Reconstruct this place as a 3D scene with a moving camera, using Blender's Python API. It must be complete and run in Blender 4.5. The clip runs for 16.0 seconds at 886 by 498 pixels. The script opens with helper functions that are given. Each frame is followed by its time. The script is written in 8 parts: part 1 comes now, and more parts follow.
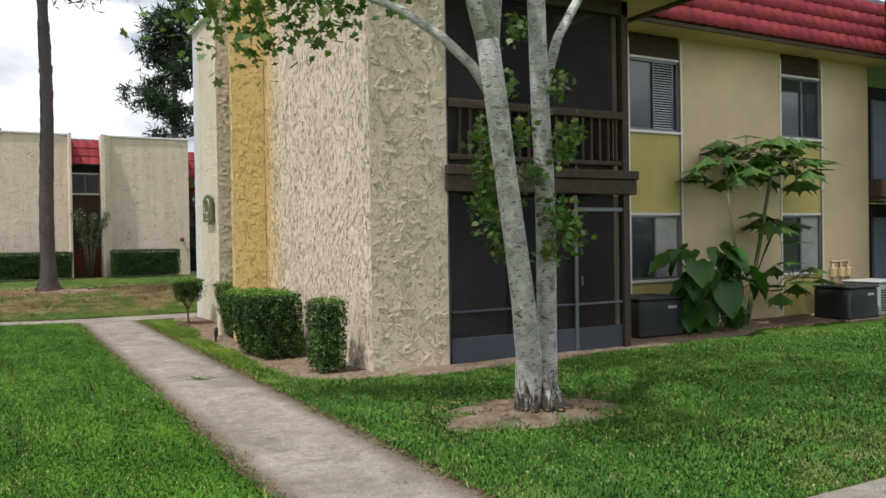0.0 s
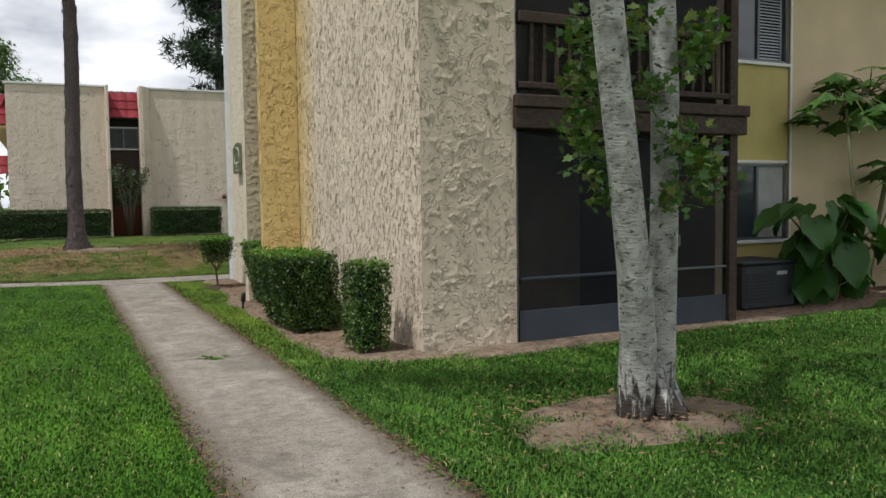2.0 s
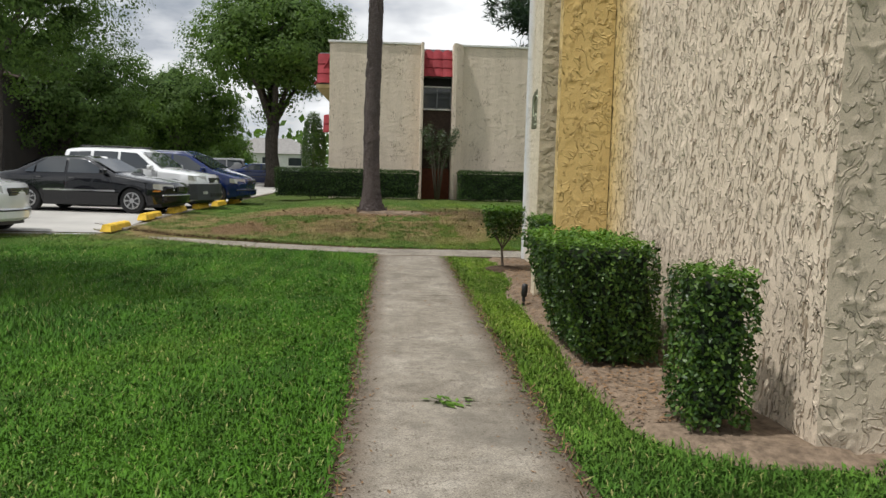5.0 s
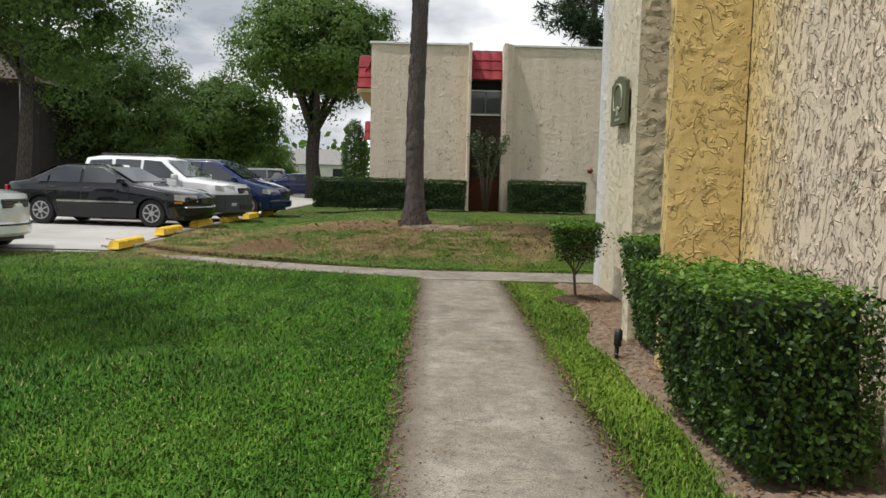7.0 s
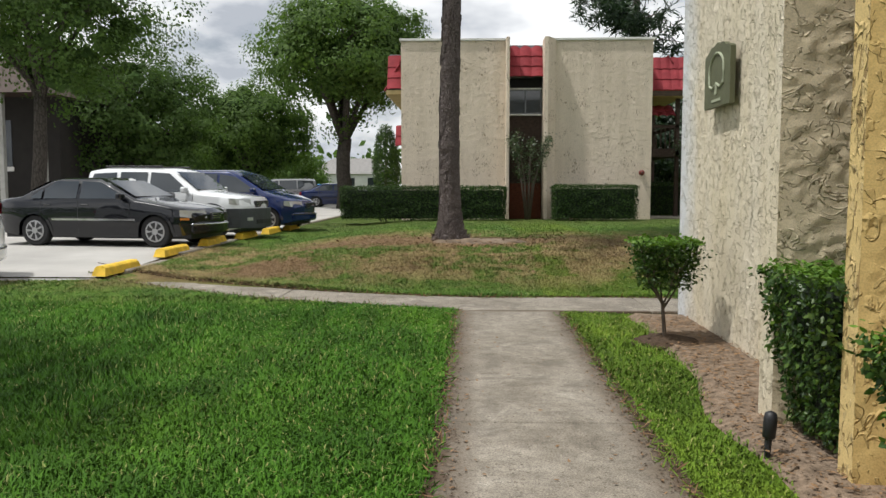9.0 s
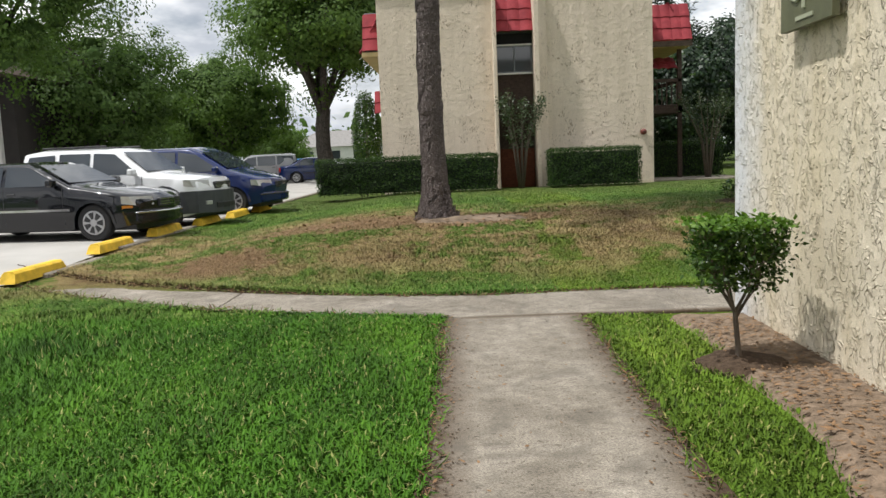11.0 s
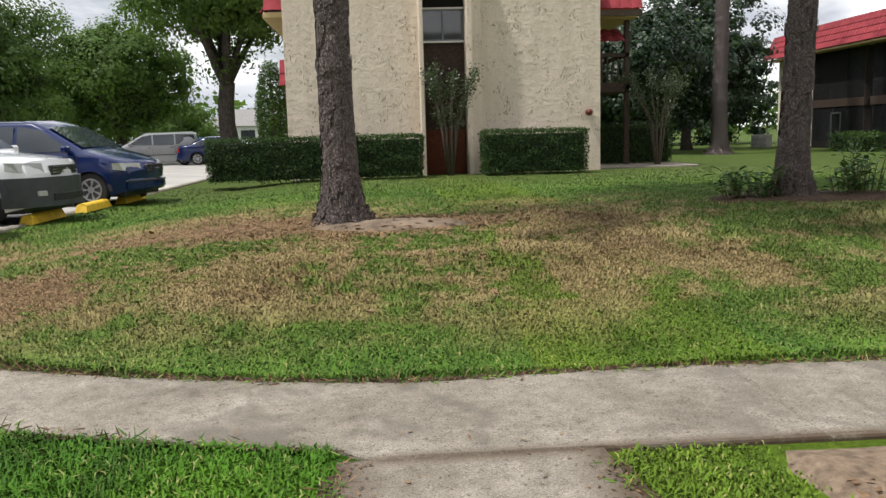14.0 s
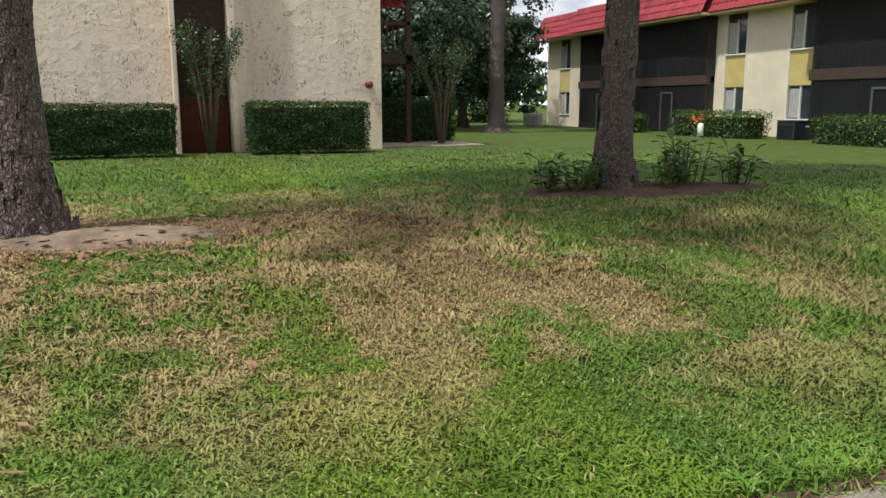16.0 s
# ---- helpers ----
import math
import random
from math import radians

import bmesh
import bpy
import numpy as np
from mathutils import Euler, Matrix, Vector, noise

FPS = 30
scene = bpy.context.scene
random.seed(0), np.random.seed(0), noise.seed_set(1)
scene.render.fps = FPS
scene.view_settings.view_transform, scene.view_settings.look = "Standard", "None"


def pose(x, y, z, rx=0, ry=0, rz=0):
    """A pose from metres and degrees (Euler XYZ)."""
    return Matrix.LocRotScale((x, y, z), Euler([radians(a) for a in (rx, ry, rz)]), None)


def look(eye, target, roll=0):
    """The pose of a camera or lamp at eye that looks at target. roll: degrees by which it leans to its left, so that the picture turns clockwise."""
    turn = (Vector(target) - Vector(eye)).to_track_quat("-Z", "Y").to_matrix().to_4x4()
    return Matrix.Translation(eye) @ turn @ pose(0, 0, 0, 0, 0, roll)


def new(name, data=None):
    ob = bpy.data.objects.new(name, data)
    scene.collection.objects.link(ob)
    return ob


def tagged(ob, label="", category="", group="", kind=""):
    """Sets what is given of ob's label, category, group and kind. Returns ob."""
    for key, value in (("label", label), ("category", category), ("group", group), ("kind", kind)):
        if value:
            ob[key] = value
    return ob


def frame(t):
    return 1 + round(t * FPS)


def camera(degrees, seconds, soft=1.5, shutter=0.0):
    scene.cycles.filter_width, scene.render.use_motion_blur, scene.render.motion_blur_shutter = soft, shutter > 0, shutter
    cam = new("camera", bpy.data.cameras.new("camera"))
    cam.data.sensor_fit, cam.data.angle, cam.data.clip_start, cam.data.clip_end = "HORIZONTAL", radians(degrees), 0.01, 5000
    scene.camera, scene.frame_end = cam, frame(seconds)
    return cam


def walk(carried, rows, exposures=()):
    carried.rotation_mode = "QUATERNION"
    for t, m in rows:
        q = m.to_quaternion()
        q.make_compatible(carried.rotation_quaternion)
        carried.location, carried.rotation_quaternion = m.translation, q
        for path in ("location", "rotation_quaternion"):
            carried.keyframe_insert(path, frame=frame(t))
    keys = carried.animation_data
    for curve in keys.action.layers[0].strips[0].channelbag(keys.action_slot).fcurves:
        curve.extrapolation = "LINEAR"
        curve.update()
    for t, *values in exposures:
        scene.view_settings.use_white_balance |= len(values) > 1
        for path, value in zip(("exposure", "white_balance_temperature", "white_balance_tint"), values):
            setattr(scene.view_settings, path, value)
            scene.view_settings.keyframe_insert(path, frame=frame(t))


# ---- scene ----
cam = camera(57.6, 16.0)
PATH = [
    (0, (0.328, 2.576, 1.712), (1.306, 4.32, 1.689), -0.9),
    (0.5, (0.413, 2.982, 1.711), (1.324, 4.763, 1.689), 0.3),
    (1, (0.668, 3.458, 1.68), (1.539, 5.257, 1.626), 0.3),
    (1.5, (0.862, 3.967, 1.623), (1.724, 5.768, 1.508), -0.8),
    (2, (1.164, 4.473, 1.588), (2.033, 6.271, 1.469), -0.8),
    (2.5, (1.406, 5.025, 1.558), (2.276, 6.821, 1.44), -0.5),
    (3, (1.686, 5.521, 1.539), (2.537, 7.326, 1.415), -0.1),
    (3.5, (1.906, 6.094, 1.527), (2.516, 7.993, 1.384), 0.0),
    (4, (2.103, 6.685, 1.516), (2.618, 8.601, 1.265), 1.6),
    (4.5, (2.193, 7.255, 1.501), (2.539, 9.214, 1.294), 1.8),
    (5, (2.192, 7.822, 1.5), (2.324, 9.808, 1.305), 1.5),
    (7.5, (2.159, 10.723, 1.445), (2.18, 12.716, 1.284), 1.4),
    (8, (2.151, 11.311, 1.447), (2.179, 13.305, 1.294), 1.3),
    (8.5, (2.147, 11.881, 1.442), (2.161, 13.875, 1.289), 0.6),
    (9, (2.127, 12.478, 1.444), (2.056, 14.471, 1.289), -0.0),
    (11.5, (2.142, 15.314, 1.451), (2.096, 17.299, 1.211), -2.6),
    (12, (2.125, 15.94, 1.438), (2.089, 17.929, 1.226), -2.2),
    (12.5, (2.116, 16.498, 1.427), (2.097, 18.484, 1.189), -2.1),
    (13, (2.157, 17.096, 1.45), (2.155, 19.08, 1.196), -2.2),
    (13.5, (2.151, 17.725, 1.408), (2.236, 19.704, 1.134), -1.7),
    (14, (2.207, 18.344, 1.417), (2.348, 20.319, 1.135), -1.6),
    (14.5, (2.231, 18.965, 1.41), (2.395, 20.935, 1.109), -0.7),
    (15, (2.314, 19.537, 1.416), (2.562, 21.497, 1.104), -0.5),
    (15.5, (2.465, 20.152, 1.406), (2.866, 22.082, 1.069), -0.0),
    (16, (2.635, 20.716, 1.43), (3.311, 22.565, 1.076), -0.1),
]

EXPOSURES = [(0.0, -0.33, 6350, 11), (0.4, -0.95, 6300, 12), (1.0, -0.95, 6280, 12), (1.5, -0.76, 6280, 12), (2.0, -0.68, 6280, 11), (3.0, -0.66, 6280, 11), (4.0, -0.64, 6350, 10),
             (4.5, -0.42, 6450, 10), (5.0, -0.58, 6480, 9), (9.0, -0.50, 6480, 9), (11.5, -0.30, 6480, 10), (14.0, -0.29, 6480, 11), (16.0, -0.23, 6480, 11)]
walk(cam, [(t, look(eye, target, roll)) for t, eye, target, roll in PATH], EXPOSURES)

# ---------------------------------------------------------------- light
SUN_EL, SUN_AZ = radians(65), radians(252)   # height, and compass bearing from +y clockwise
sun_from = Vector((math.sin(SUN_AZ) * math.cos(SUN_EL), math.cos(SUN_AZ) * math.cos(SUN_EL), math.sin(SUN_EL)))
sun = new("sun", bpy.data.lights.new("sun", "SUN"))
sun.data.energy, sun.data.angle, sun.data.color = 5.0, radians(1.5), (1.0, 0.98, 0.945)
sun.matrix_world = look(sun_from * 60, (0, 0, 0))

world = bpy.data.worlds.new("sky")
scene.world = world
world.use_nodes = True
wt = world.node_tree
wt.nodes.clear()
w_out = wt.nodes.new("ShaderNodeOutputWorld")
w_bg = wt.nodes.new("ShaderNodeBackground")
w_sky = wt.nodes.new("ShaderNodeTexSky")
w_sky.sky_type, w_sky.sun_disc = "NISHITA", False
w_sky.sun_elevation, w_sky.sun_rotation = SUN_EL, SUN_AZ
w_sky.air_density, w_sky.dust_density = 1.0, 2.0
w_co = wt.nodes.new("ShaderNodeTexCoord")
w_map = wt.nodes.new("ShaderNodeMapping")
w_map.inputs["Scale"].default_value = (1.6, 1.6, 4.2)
w_n = wt.nodes.new("ShaderNodeTexNoise")
w_n.inputs["Scale"].default_value, w_n.inputs["Detail"].default_value, w_n.inputs["Roughness"].default_value = 1.9, 9.0, 0.56
w_r = wt.nodes.new("ShaderNodeValToRGB")
w_r.color_ramp.elements[0].position, w_r.color_ramp.elements[1].position = 0.31, 0.44
w_n2 = wt.nodes.new("ShaderNodeTexNoise")
w_n2.inputs["Scale"].default_value, w_n2.inputs["Detail"].default_value = 3.1, 6.0
w_r2 = wt.nodes.new("ShaderNodeValToRGB")
w_r2.color_ramp.elements[0].position, w_r2.color_ramp.elements[1].position = 0.38, 0.58
w_r2.color_ramp.elements[0].color = (7.6, 8.1, 9.0, 1)
w_r2.color_ramp.elements[1].color = (18.0, 18.1, 18.2, 1)
w_mix = wt.nodes.new("ShaderNodeMixRGB")
w_bg.inputs["Strength"].default_value = 0.095
L = wt.links.new
L(w_co.outputs["Generated"], w_map.inputs["Vector"])
L(w_map.outputs[0], w_n.inputs["Vector"])
L(w_map.outputs[0], w_n2.inputs["Vector"])
L(w_n.outputs["Fac"], w_r.inputs[0])
L(w_n2.outputs["Fac"], w_r2.inputs[0])
L(w_r.outputs[0], w_mix.inputs[0])
L(w_sky.outputs[0], w_mix.inputs[1])
L(w_r2.outputs[0], w_mix.inputs[2])
L(w_mix.outputs[0], w_bg.inputs["Color"])
L(w_bg.outputs[0], w_out.inputs[0])


# ---------------------------------------------------------------- materials
def node_material(name, rough=0.8, metal=0.0, spec=0.5):
    m = bpy.data.materials.new(name)
    m.use_nodes = True
    b = m.node_tree.nodes["Principled BSDF"]
    b.inputs["Roughness"].default_value, b.inputs["Metallic"].default_value = rough, metal
    b.inputs["Specular IOR Level"].default_value = spec
    return m, m.node_tree, b


def noise_node(nt, scale, detail=4.0, rough=0.55, distort=0.0, vec=None):
    n = nt.nodes.new("ShaderNodeTexNoise")
    n.inputs["Scale"].default_value, n.inputs["Detail"].default_value = scale, detail
    n.inputs["Roughness"].default_value, n.inputs["Distortion"].default_value = rough, distort
    if vec is not None:
        nt.links.new(vec, n.inputs["Vector"])
    return n.outputs["Fac"]


def ramp_node(nt, fac, stops):
    r = nt.nodes.new("ShaderNodeValToRGB")
    e = r.color_ramp.elements
    while len(e) < len(stops):
        e.new(0.5)
    for el, (p, c) in zip(e, stops):
        el.position = p
        el.color = (*c, 1) if not isinstance(c, (int, float)) else (c, c, c, 1)
    nt.links.new(fac, r.inputs[0])
    return r.outputs[0]


def mix_node(nt, fac, a, b, mode="MIX"):
    m = nt.nodes.new("ShaderNodeMixRGB")
    m.blend_type = mode
    for sock, v in zip(m.inputs, (fac, a, b)):
        if isinstance(v, (int, float)):
            sock.default_value = v if sock.type == "VALUE" else (v, v, v, 1)
        elif isinstance(v, tuple):
            sock.default_value = (*v, 1)
        else:
            nt.links.new(v, sock)
    return m.outputs[0]


def math_node(nt, op, a, b=0.0, clamp=False):
    m = nt.nodes.new("ShaderNodeMath")
    m.operation, m.use_clamp = op, clamp
    for sock, v in zip(m.inputs, (a, b)):
        if isinstance(v, (int, float)):
            sock.default_value = v
        else:
            nt.links.new(v, sock)
    return m.outputs[0]


def bump_node(nt, b, height, strength=0.5, dist=0.01):
    n = nt.nodes.new("ShaderNodeBump")
    n.inputs["Strength"].default_value, n.inputs["Distance"].default_value = strength, dist
    nt.links.new(height, n.inputs["Height"])
    nt.links.new(n.outputs[0], b.inputs["Normal"])


def coords(nt, scale=(1, 1, 1)):
    """World position, scaled."""
    g = nt.nodes.new("ShaderNodeNewGeometry")
    m = nt.nodes.new("ShaderNodeMapping")
    m.inputs["Scale"].default_value = scale
    nt.links.new(g.outputs["Position"], m.inputs["Vector"])
    return m.outputs[0]


def axis(nt, vec, n):
    s = nt.nodes.new("ShaderNodeSeparateXYZ")
    nt.links.new(vec, s.inputs[0])
    return s.outputs[n]


def random_value(nt, island=True):
    if island:
        return nt.nodes.new("ShaderNodeNewGeometry").outputs["Random Per Island"]
    return nt.nodes.new("ShaderNodeObjectInfo").outputs["Random"]


def simple(name, color, rough=0.6, metal=0.0, var=0.15, scale=6.0, bump=0.0, spec=0.5, bscale=60.0):
    m, nt, b = node_material(name, rough, metal, spec)
    p = coords(nt)
    f = noise_node(nt, scale, 5.0, vec=p)
    lo = tuple(c * (1 - var) for c in color)
    hi = tuple(min(1, c * (1 + var)) for c in color)
    nt.links.new(ramp_node(nt, f, [(0.3, lo), (0.7, hi)]), b.inputs["Base Color"])
    if bump:
        bump_node(nt, b, noise_node(nt, bscale, 3.0, vec=p), 0.6, bump)
    return m


def stucco(name, color, dirt, relief=0.014, scale=1.0, yellow=None, tall=0.8, dash=0.0, spread=0.22, fleck_dark=0.35):
    """Hand-trowelled stucco: raised curls and ridges, streaked dirt."""
    m, nt, b = node_material(name, 0.9, 0, 0.25)
    p = coords(nt, (scale, scale, scale * tall))
    big = noise_node(nt, 6.5, 2.0, 0.5, 1.9, p)
    ridge = math_node(nt, "ABSOLUTE", math_node(nt, "SUBTRACT", big, 0.5))
    ridge = math_node(nt, "SUBTRACT", 1.0, math_node(nt, "MULTIPLY", ridge, 24.0), True)
    gate = ramp_node(nt, noise_node(nt, 7.5, 2.0, vec=p), [(0.46, 0.0), (0.54, 1.0)])
    ridge = math_node(nt, "MULTIPLY", ridge, gate)
    fine = noise_node(nt, 60.0, 4.0, 0.6, 0.3, p)
    plate = ramp_node(nt, noise_node(nt, 21.0, 1.5, 0.5, 0.8, p), [(0.60, 0.0), (0.64, 1.0)])
    h = math_node(nt, "ADD", math_node(nt, "MULTIPLY", ridge, 0.55), math_node(nt, "MULTIPLY", plate, 0.6))
    h = math_node(nt, "ADD", h, math_node(nt, "MULTIPLY", fine, 0.16))
    nick = None
    if dash:
        # short slanting trowel nicks, longer than wide; their shade is also coloured in
        tilt = nt.nodes.new("ShaderNodeMapping")
        tilt.inputs["Rotation"].default_value = (radians(-14), 0, 0)
        nt.links.new(coords(nt), tilt.inputs["Vector"])
        long = nt.nodes.new("ShaderNodeMapping")
        long.inputs["Scale"].default_value = (30, 30, 9.5)
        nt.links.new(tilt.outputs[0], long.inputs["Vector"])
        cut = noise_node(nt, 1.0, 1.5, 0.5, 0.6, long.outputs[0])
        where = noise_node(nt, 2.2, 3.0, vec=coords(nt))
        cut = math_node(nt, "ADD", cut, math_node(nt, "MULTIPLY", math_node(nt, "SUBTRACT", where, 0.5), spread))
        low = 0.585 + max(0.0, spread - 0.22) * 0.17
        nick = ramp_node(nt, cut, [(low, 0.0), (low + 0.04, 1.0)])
        h = math_node(nt, "SUBTRACT", h, math_node(nt, "MULTIPLY", nick, dash))
    bump_node(nt, b, h, 1.0, relief)
    streak = noise_node(nt, 2.0, 5.0, 0.6, 0.2, coords(nt, (1.6, 1.6, 0.22)))
    col = mix_node(nt, ramp_node(nt, streak, [(0.42, 0.0), (0.75, 0.75)]), color, dirt)
    patch = noise_node(nt, 1.1, 5.0, 0.6, vec=coords(nt))
    col = mix_node(nt, ramp_node(nt, patch, [(0.35, 0.25), (0.65, 0.0)]), col, tuple(c * 0.86 for c in color))
    if yellow:
        y0, y1, tint = yellow
        wob = math_node(nt, "MULTIPLY", math_node(nt, "SUBTRACT", noise_node(nt, 3.0, 4.0, vec=coords(nt)), 0.5), 0.5)
        yy = math_node(nt, "ADD", axis(nt, coords(nt), 1), wob)
        f = math_node(nt, "DIVIDE", math_node(nt, "SUBTRACT", yy, y0), y1 - y0, True)
        col = mix_node(nt, f, col, tint)
    # plates tinted dark, for relief shadow as well as lodged dirt
    col = mix_node(nt, math_node(nt, "MULTIPLY", plate, fleck_dark), col, tuple(c * 0.55 for c in dirt))
    # nicks darkened in colour, as the shadow inside each cut
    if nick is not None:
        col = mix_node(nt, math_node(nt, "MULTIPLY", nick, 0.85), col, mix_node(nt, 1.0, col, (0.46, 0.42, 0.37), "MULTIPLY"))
    speck = ramp_node(nt, noise_node(nt, 120.0, 2.0, vec=coords(nt)), [(0.35, 0.8), (0.6, 1.0)])
    nt.links.new(mix_node(nt, 1.0, col, speck, "MULTIPLY"), b.inputs["Base Color"])
    return m


def grass_color(nt):
    """Lawn tint by place: mown green, tired and straw-coloured on the north lawn."""
    p = coords(nt)
    big = noise_node(nt, 0.55, 5.0, 0.6, 0.3, p)
    mid = noise_node(nt, 2.6, 4.0, 0.6, 0.0, p)
    green = ramp_node(nt, big, [(0.3, (0.056, 0.126, 0.016)), (0.55, (0.088, 0.170, 0.022)), (0.75, (0.135, 0.215, 0.034))])
    stripe = noise_node(nt, 1.5, 3.0, 0.6, 0.3, coords(nt, (2.2, 0.45, 1)))
    green = mix_node(nt, 1.0, green, ramp_node(nt, stripe, [(0.32, 0.72), (0.5, 1.0), (0.68, 1.28)]), "MULTIPLY")
    y = axis(nt, p, 1)
    x = axis(nt, p, 0)
    west = math_node(nt, "MULTIPLY", math_node(nt, "LESS_THAN", x, 2.0), math_node(nt, "LESS_THAN", y, 22.3))
    green = mix_node(nt, west, green, mix_node(nt, 1.0, green, (0.64, 0.86, 0.42), "MULTIPLY"))
    # lawn south of the block tinted darker, as shade from the maple
    maple_shade = math_node(nt, "MULTIPLY", math_node(nt, "GREATER_THAN", x, 3.1), math_node(nt, "DIVIDE", math_node(nt, "SUBTRACT", 13.2, y), 2.2, True))
    green = mix_node(nt, maple_shade, green, mix_node(nt, 1.0, green, (0.66, 0.82, 0.76), "MULTIPLY"))
    strip = math_node(nt, "MULTIPLY", math_node(nt, "MULTIPLY", math_node(nt, "GREATER_THAN", x, 3.1), math_node(nt, "LESS_THAN", x, 4.6)), math_node(nt, "DIVIDE", math_node(nt, "SUBTRACT", y, 11.5), 3.0, True))
    green = mix_node(nt, strip, green, mix_node(nt, 1.0, green, (1.28, 1.10, 0.80), "MULTIPLY"))
    n0 = math_node(nt, "DIVIDE", math_node(nt, "SUBTRACT", y, 23.2), 1.6, True)
    n1 = math_node(nt, "DIVIDE", math_node(nt, "SUBTRACT", 31.0, y), 2.5, True)
    e1 = math_node(nt, "DIVIDE", math_node(nt, "SUBTRACT", 9.5, x), 3.5, True)
    far = math_node(nt, "MAXIMUM", math_node(nt, "DIVIDE", math_node(nt, "SUBTRACT", y, 31.0), 8.0, True), math_node(nt, "MULTIPLY", n0, math_node(nt, "DIVIDE", math_node(nt, "SUBTRACT", x, 9.0), 6.0, True)))
    green = mix_node(nt, math_node(nt, "MULTIPLY", far, 0.75), green, ramp_node(nt, mid, [(0.35, (0.070, 0.100, 0.026)), (0.65, (0.125, 0.160, 0.045))]))
    north = math_node(nt, "MULTIPLY", math_node(nt, "MULTIPLY", n0, n1), e1)
    dry = math_node(nt, "ADD", math_node(nt, "MULTIPLY", big, 0.75), math_node(nt, "MULTIPLY", mid, 0.45))
    tuft = noise_node(nt, 6.0, 4.0, 0.65, 0.4, p)
    dry = math_node(nt, "ADD", dry, math_node(nt, "MULTIPLY", math_node(nt, "SUBTRACT", tuft, 0.5), 0.34))
    dry = ramp_node(nt, dry, [(0.55, 0.0), (0.63, 1.0)])
    def bell_of(v, mid, wide):
        q = math_node(nt, "DIVIDE", math_node(nt, "SUBTRACT", v, mid), wide)
        return math_node(nt, "EXPONENT", math_node(nt, "MULTIPLY", math_node(nt, "MULTIPLY", q, q), -1.0))
    band = math_node(nt, "MULTIPLY", bell_of(y, 27.5, 0.95), bell_of(x, 1.4, 3.4))
    band = math_node(nt, "MAXIMUM", band, math_node(nt, "MULTIPLY", bell_of(y, 25.3, 1.2), bell_of(x, -1.1, 1.0)))
    ragged = math_node(nt, "ADD", band, math_node(nt, "MULTIPLY", math_node(nt, "SUBTRACT", math_node(nt, "ADD", tuft, mid), 1.0), 1.1))
    matted = ramp_node(nt, ragged, [(0.42, 0.0), (0.62, 1.0)])
    dry = math_node(nt, "MAXIMUM", math_node(nt, "MULTIPLY", dry, 0.88), matted)
    south = math_node(nt, "DIVIDE", math_node(nt, "SUBTRACT", 7.4, y), 1.2, True)
    where = math_node(nt, "MAXIMUM", math_node(nt, "MULTIPLY", north, 0.95), math_node(nt, "MULTIPLY", south, 0.3))
    dry = math_node(nt, "MULTIPLY", dry, where)
    straw = ramp_node(nt, mid, [(0.35, (0.245, 0.155, 0.080)), (0.65, (0.375, 0.275, 0.135))])
    green = mix_node(nt, math_node(nt, "MULTIPLY", north, 0.45), green, (0.150, 0.185, 0.040))
    bare = math_node(nt, "MULTIPLY", math_node(nt, "DIVIDE", math_node(nt, "SUBTRACT", math_node(nt, "ADD", big, math_node(nt, "MULTIPLY", tuft, 0.5)), 0.86), 0.1, True), north)
    straw = mix_node(nt, bare, straw, (0.20, 0.115, 0.070))
    straw = mix_node(nt, math_node(nt, "MULTIPLY", matted, 0.7), straw, (0.235, 0.140, 0.082))
    return mix_node(nt, dry, green, straw), dry


def ground_material():
    m, nt, b = node_material("lawn_soil", 0.95, 0, 0.1)
    col, dry = grass_color(nt)
    dark = mix_node(nt, 1.0, col, ramp_node(nt, noise_node(nt, 38.0, 4.0, 0.7, vec=coords(nt)), [(0.3, 0.45), (0.7, 1.0)]), "MULTIPLY")
    nt.links.new(dark, b.inputs["Base Color"])
    bump_node(nt, b, noise_node(nt, 45.0, 4.0, 0.7, vec=coords(nt)), 0.8, 0.04)
    return m


def blade_material():
    m, nt, b = node_material("grass_blade", 0.62, 0, 0.16)
    col, dry = grass_color(nt)
    r = random_value(nt)
    col = mix_node(nt, 1.0, col, ramp_node(nt, r, [(0.0, (0.78, 0.82, 0.78)), (0.6, (1.05, 1.05, 1.05)), (1.0, (1.32, 1.24, 1.18))]), "MULTIPLY")
    some = ramp_node(nt, r, [(0.93, 0.0), (0.97, 0.5)])
    col = mix_node(nt, some, col, (0.42, 0.35, 0.16))
    nt.links.new(col, b.inputs["Base Color"])
    g = nt.nodes.new("ShaderNodeNewGeometry")
    up = nt.nodes.new("ShaderNodeVectorMath")
    up.operation = "MULTIPLY_ADD"
    up.inputs[1].default_value, up.inputs[2].default_value = (0.45, 0.45, 0.45), (0, 0, 0.6)
    nt.links.new(g.outputs["Normal"], up.inputs[0])
    nt.links.new(up.outputs[0], b.inputs["Normal"])
    return m


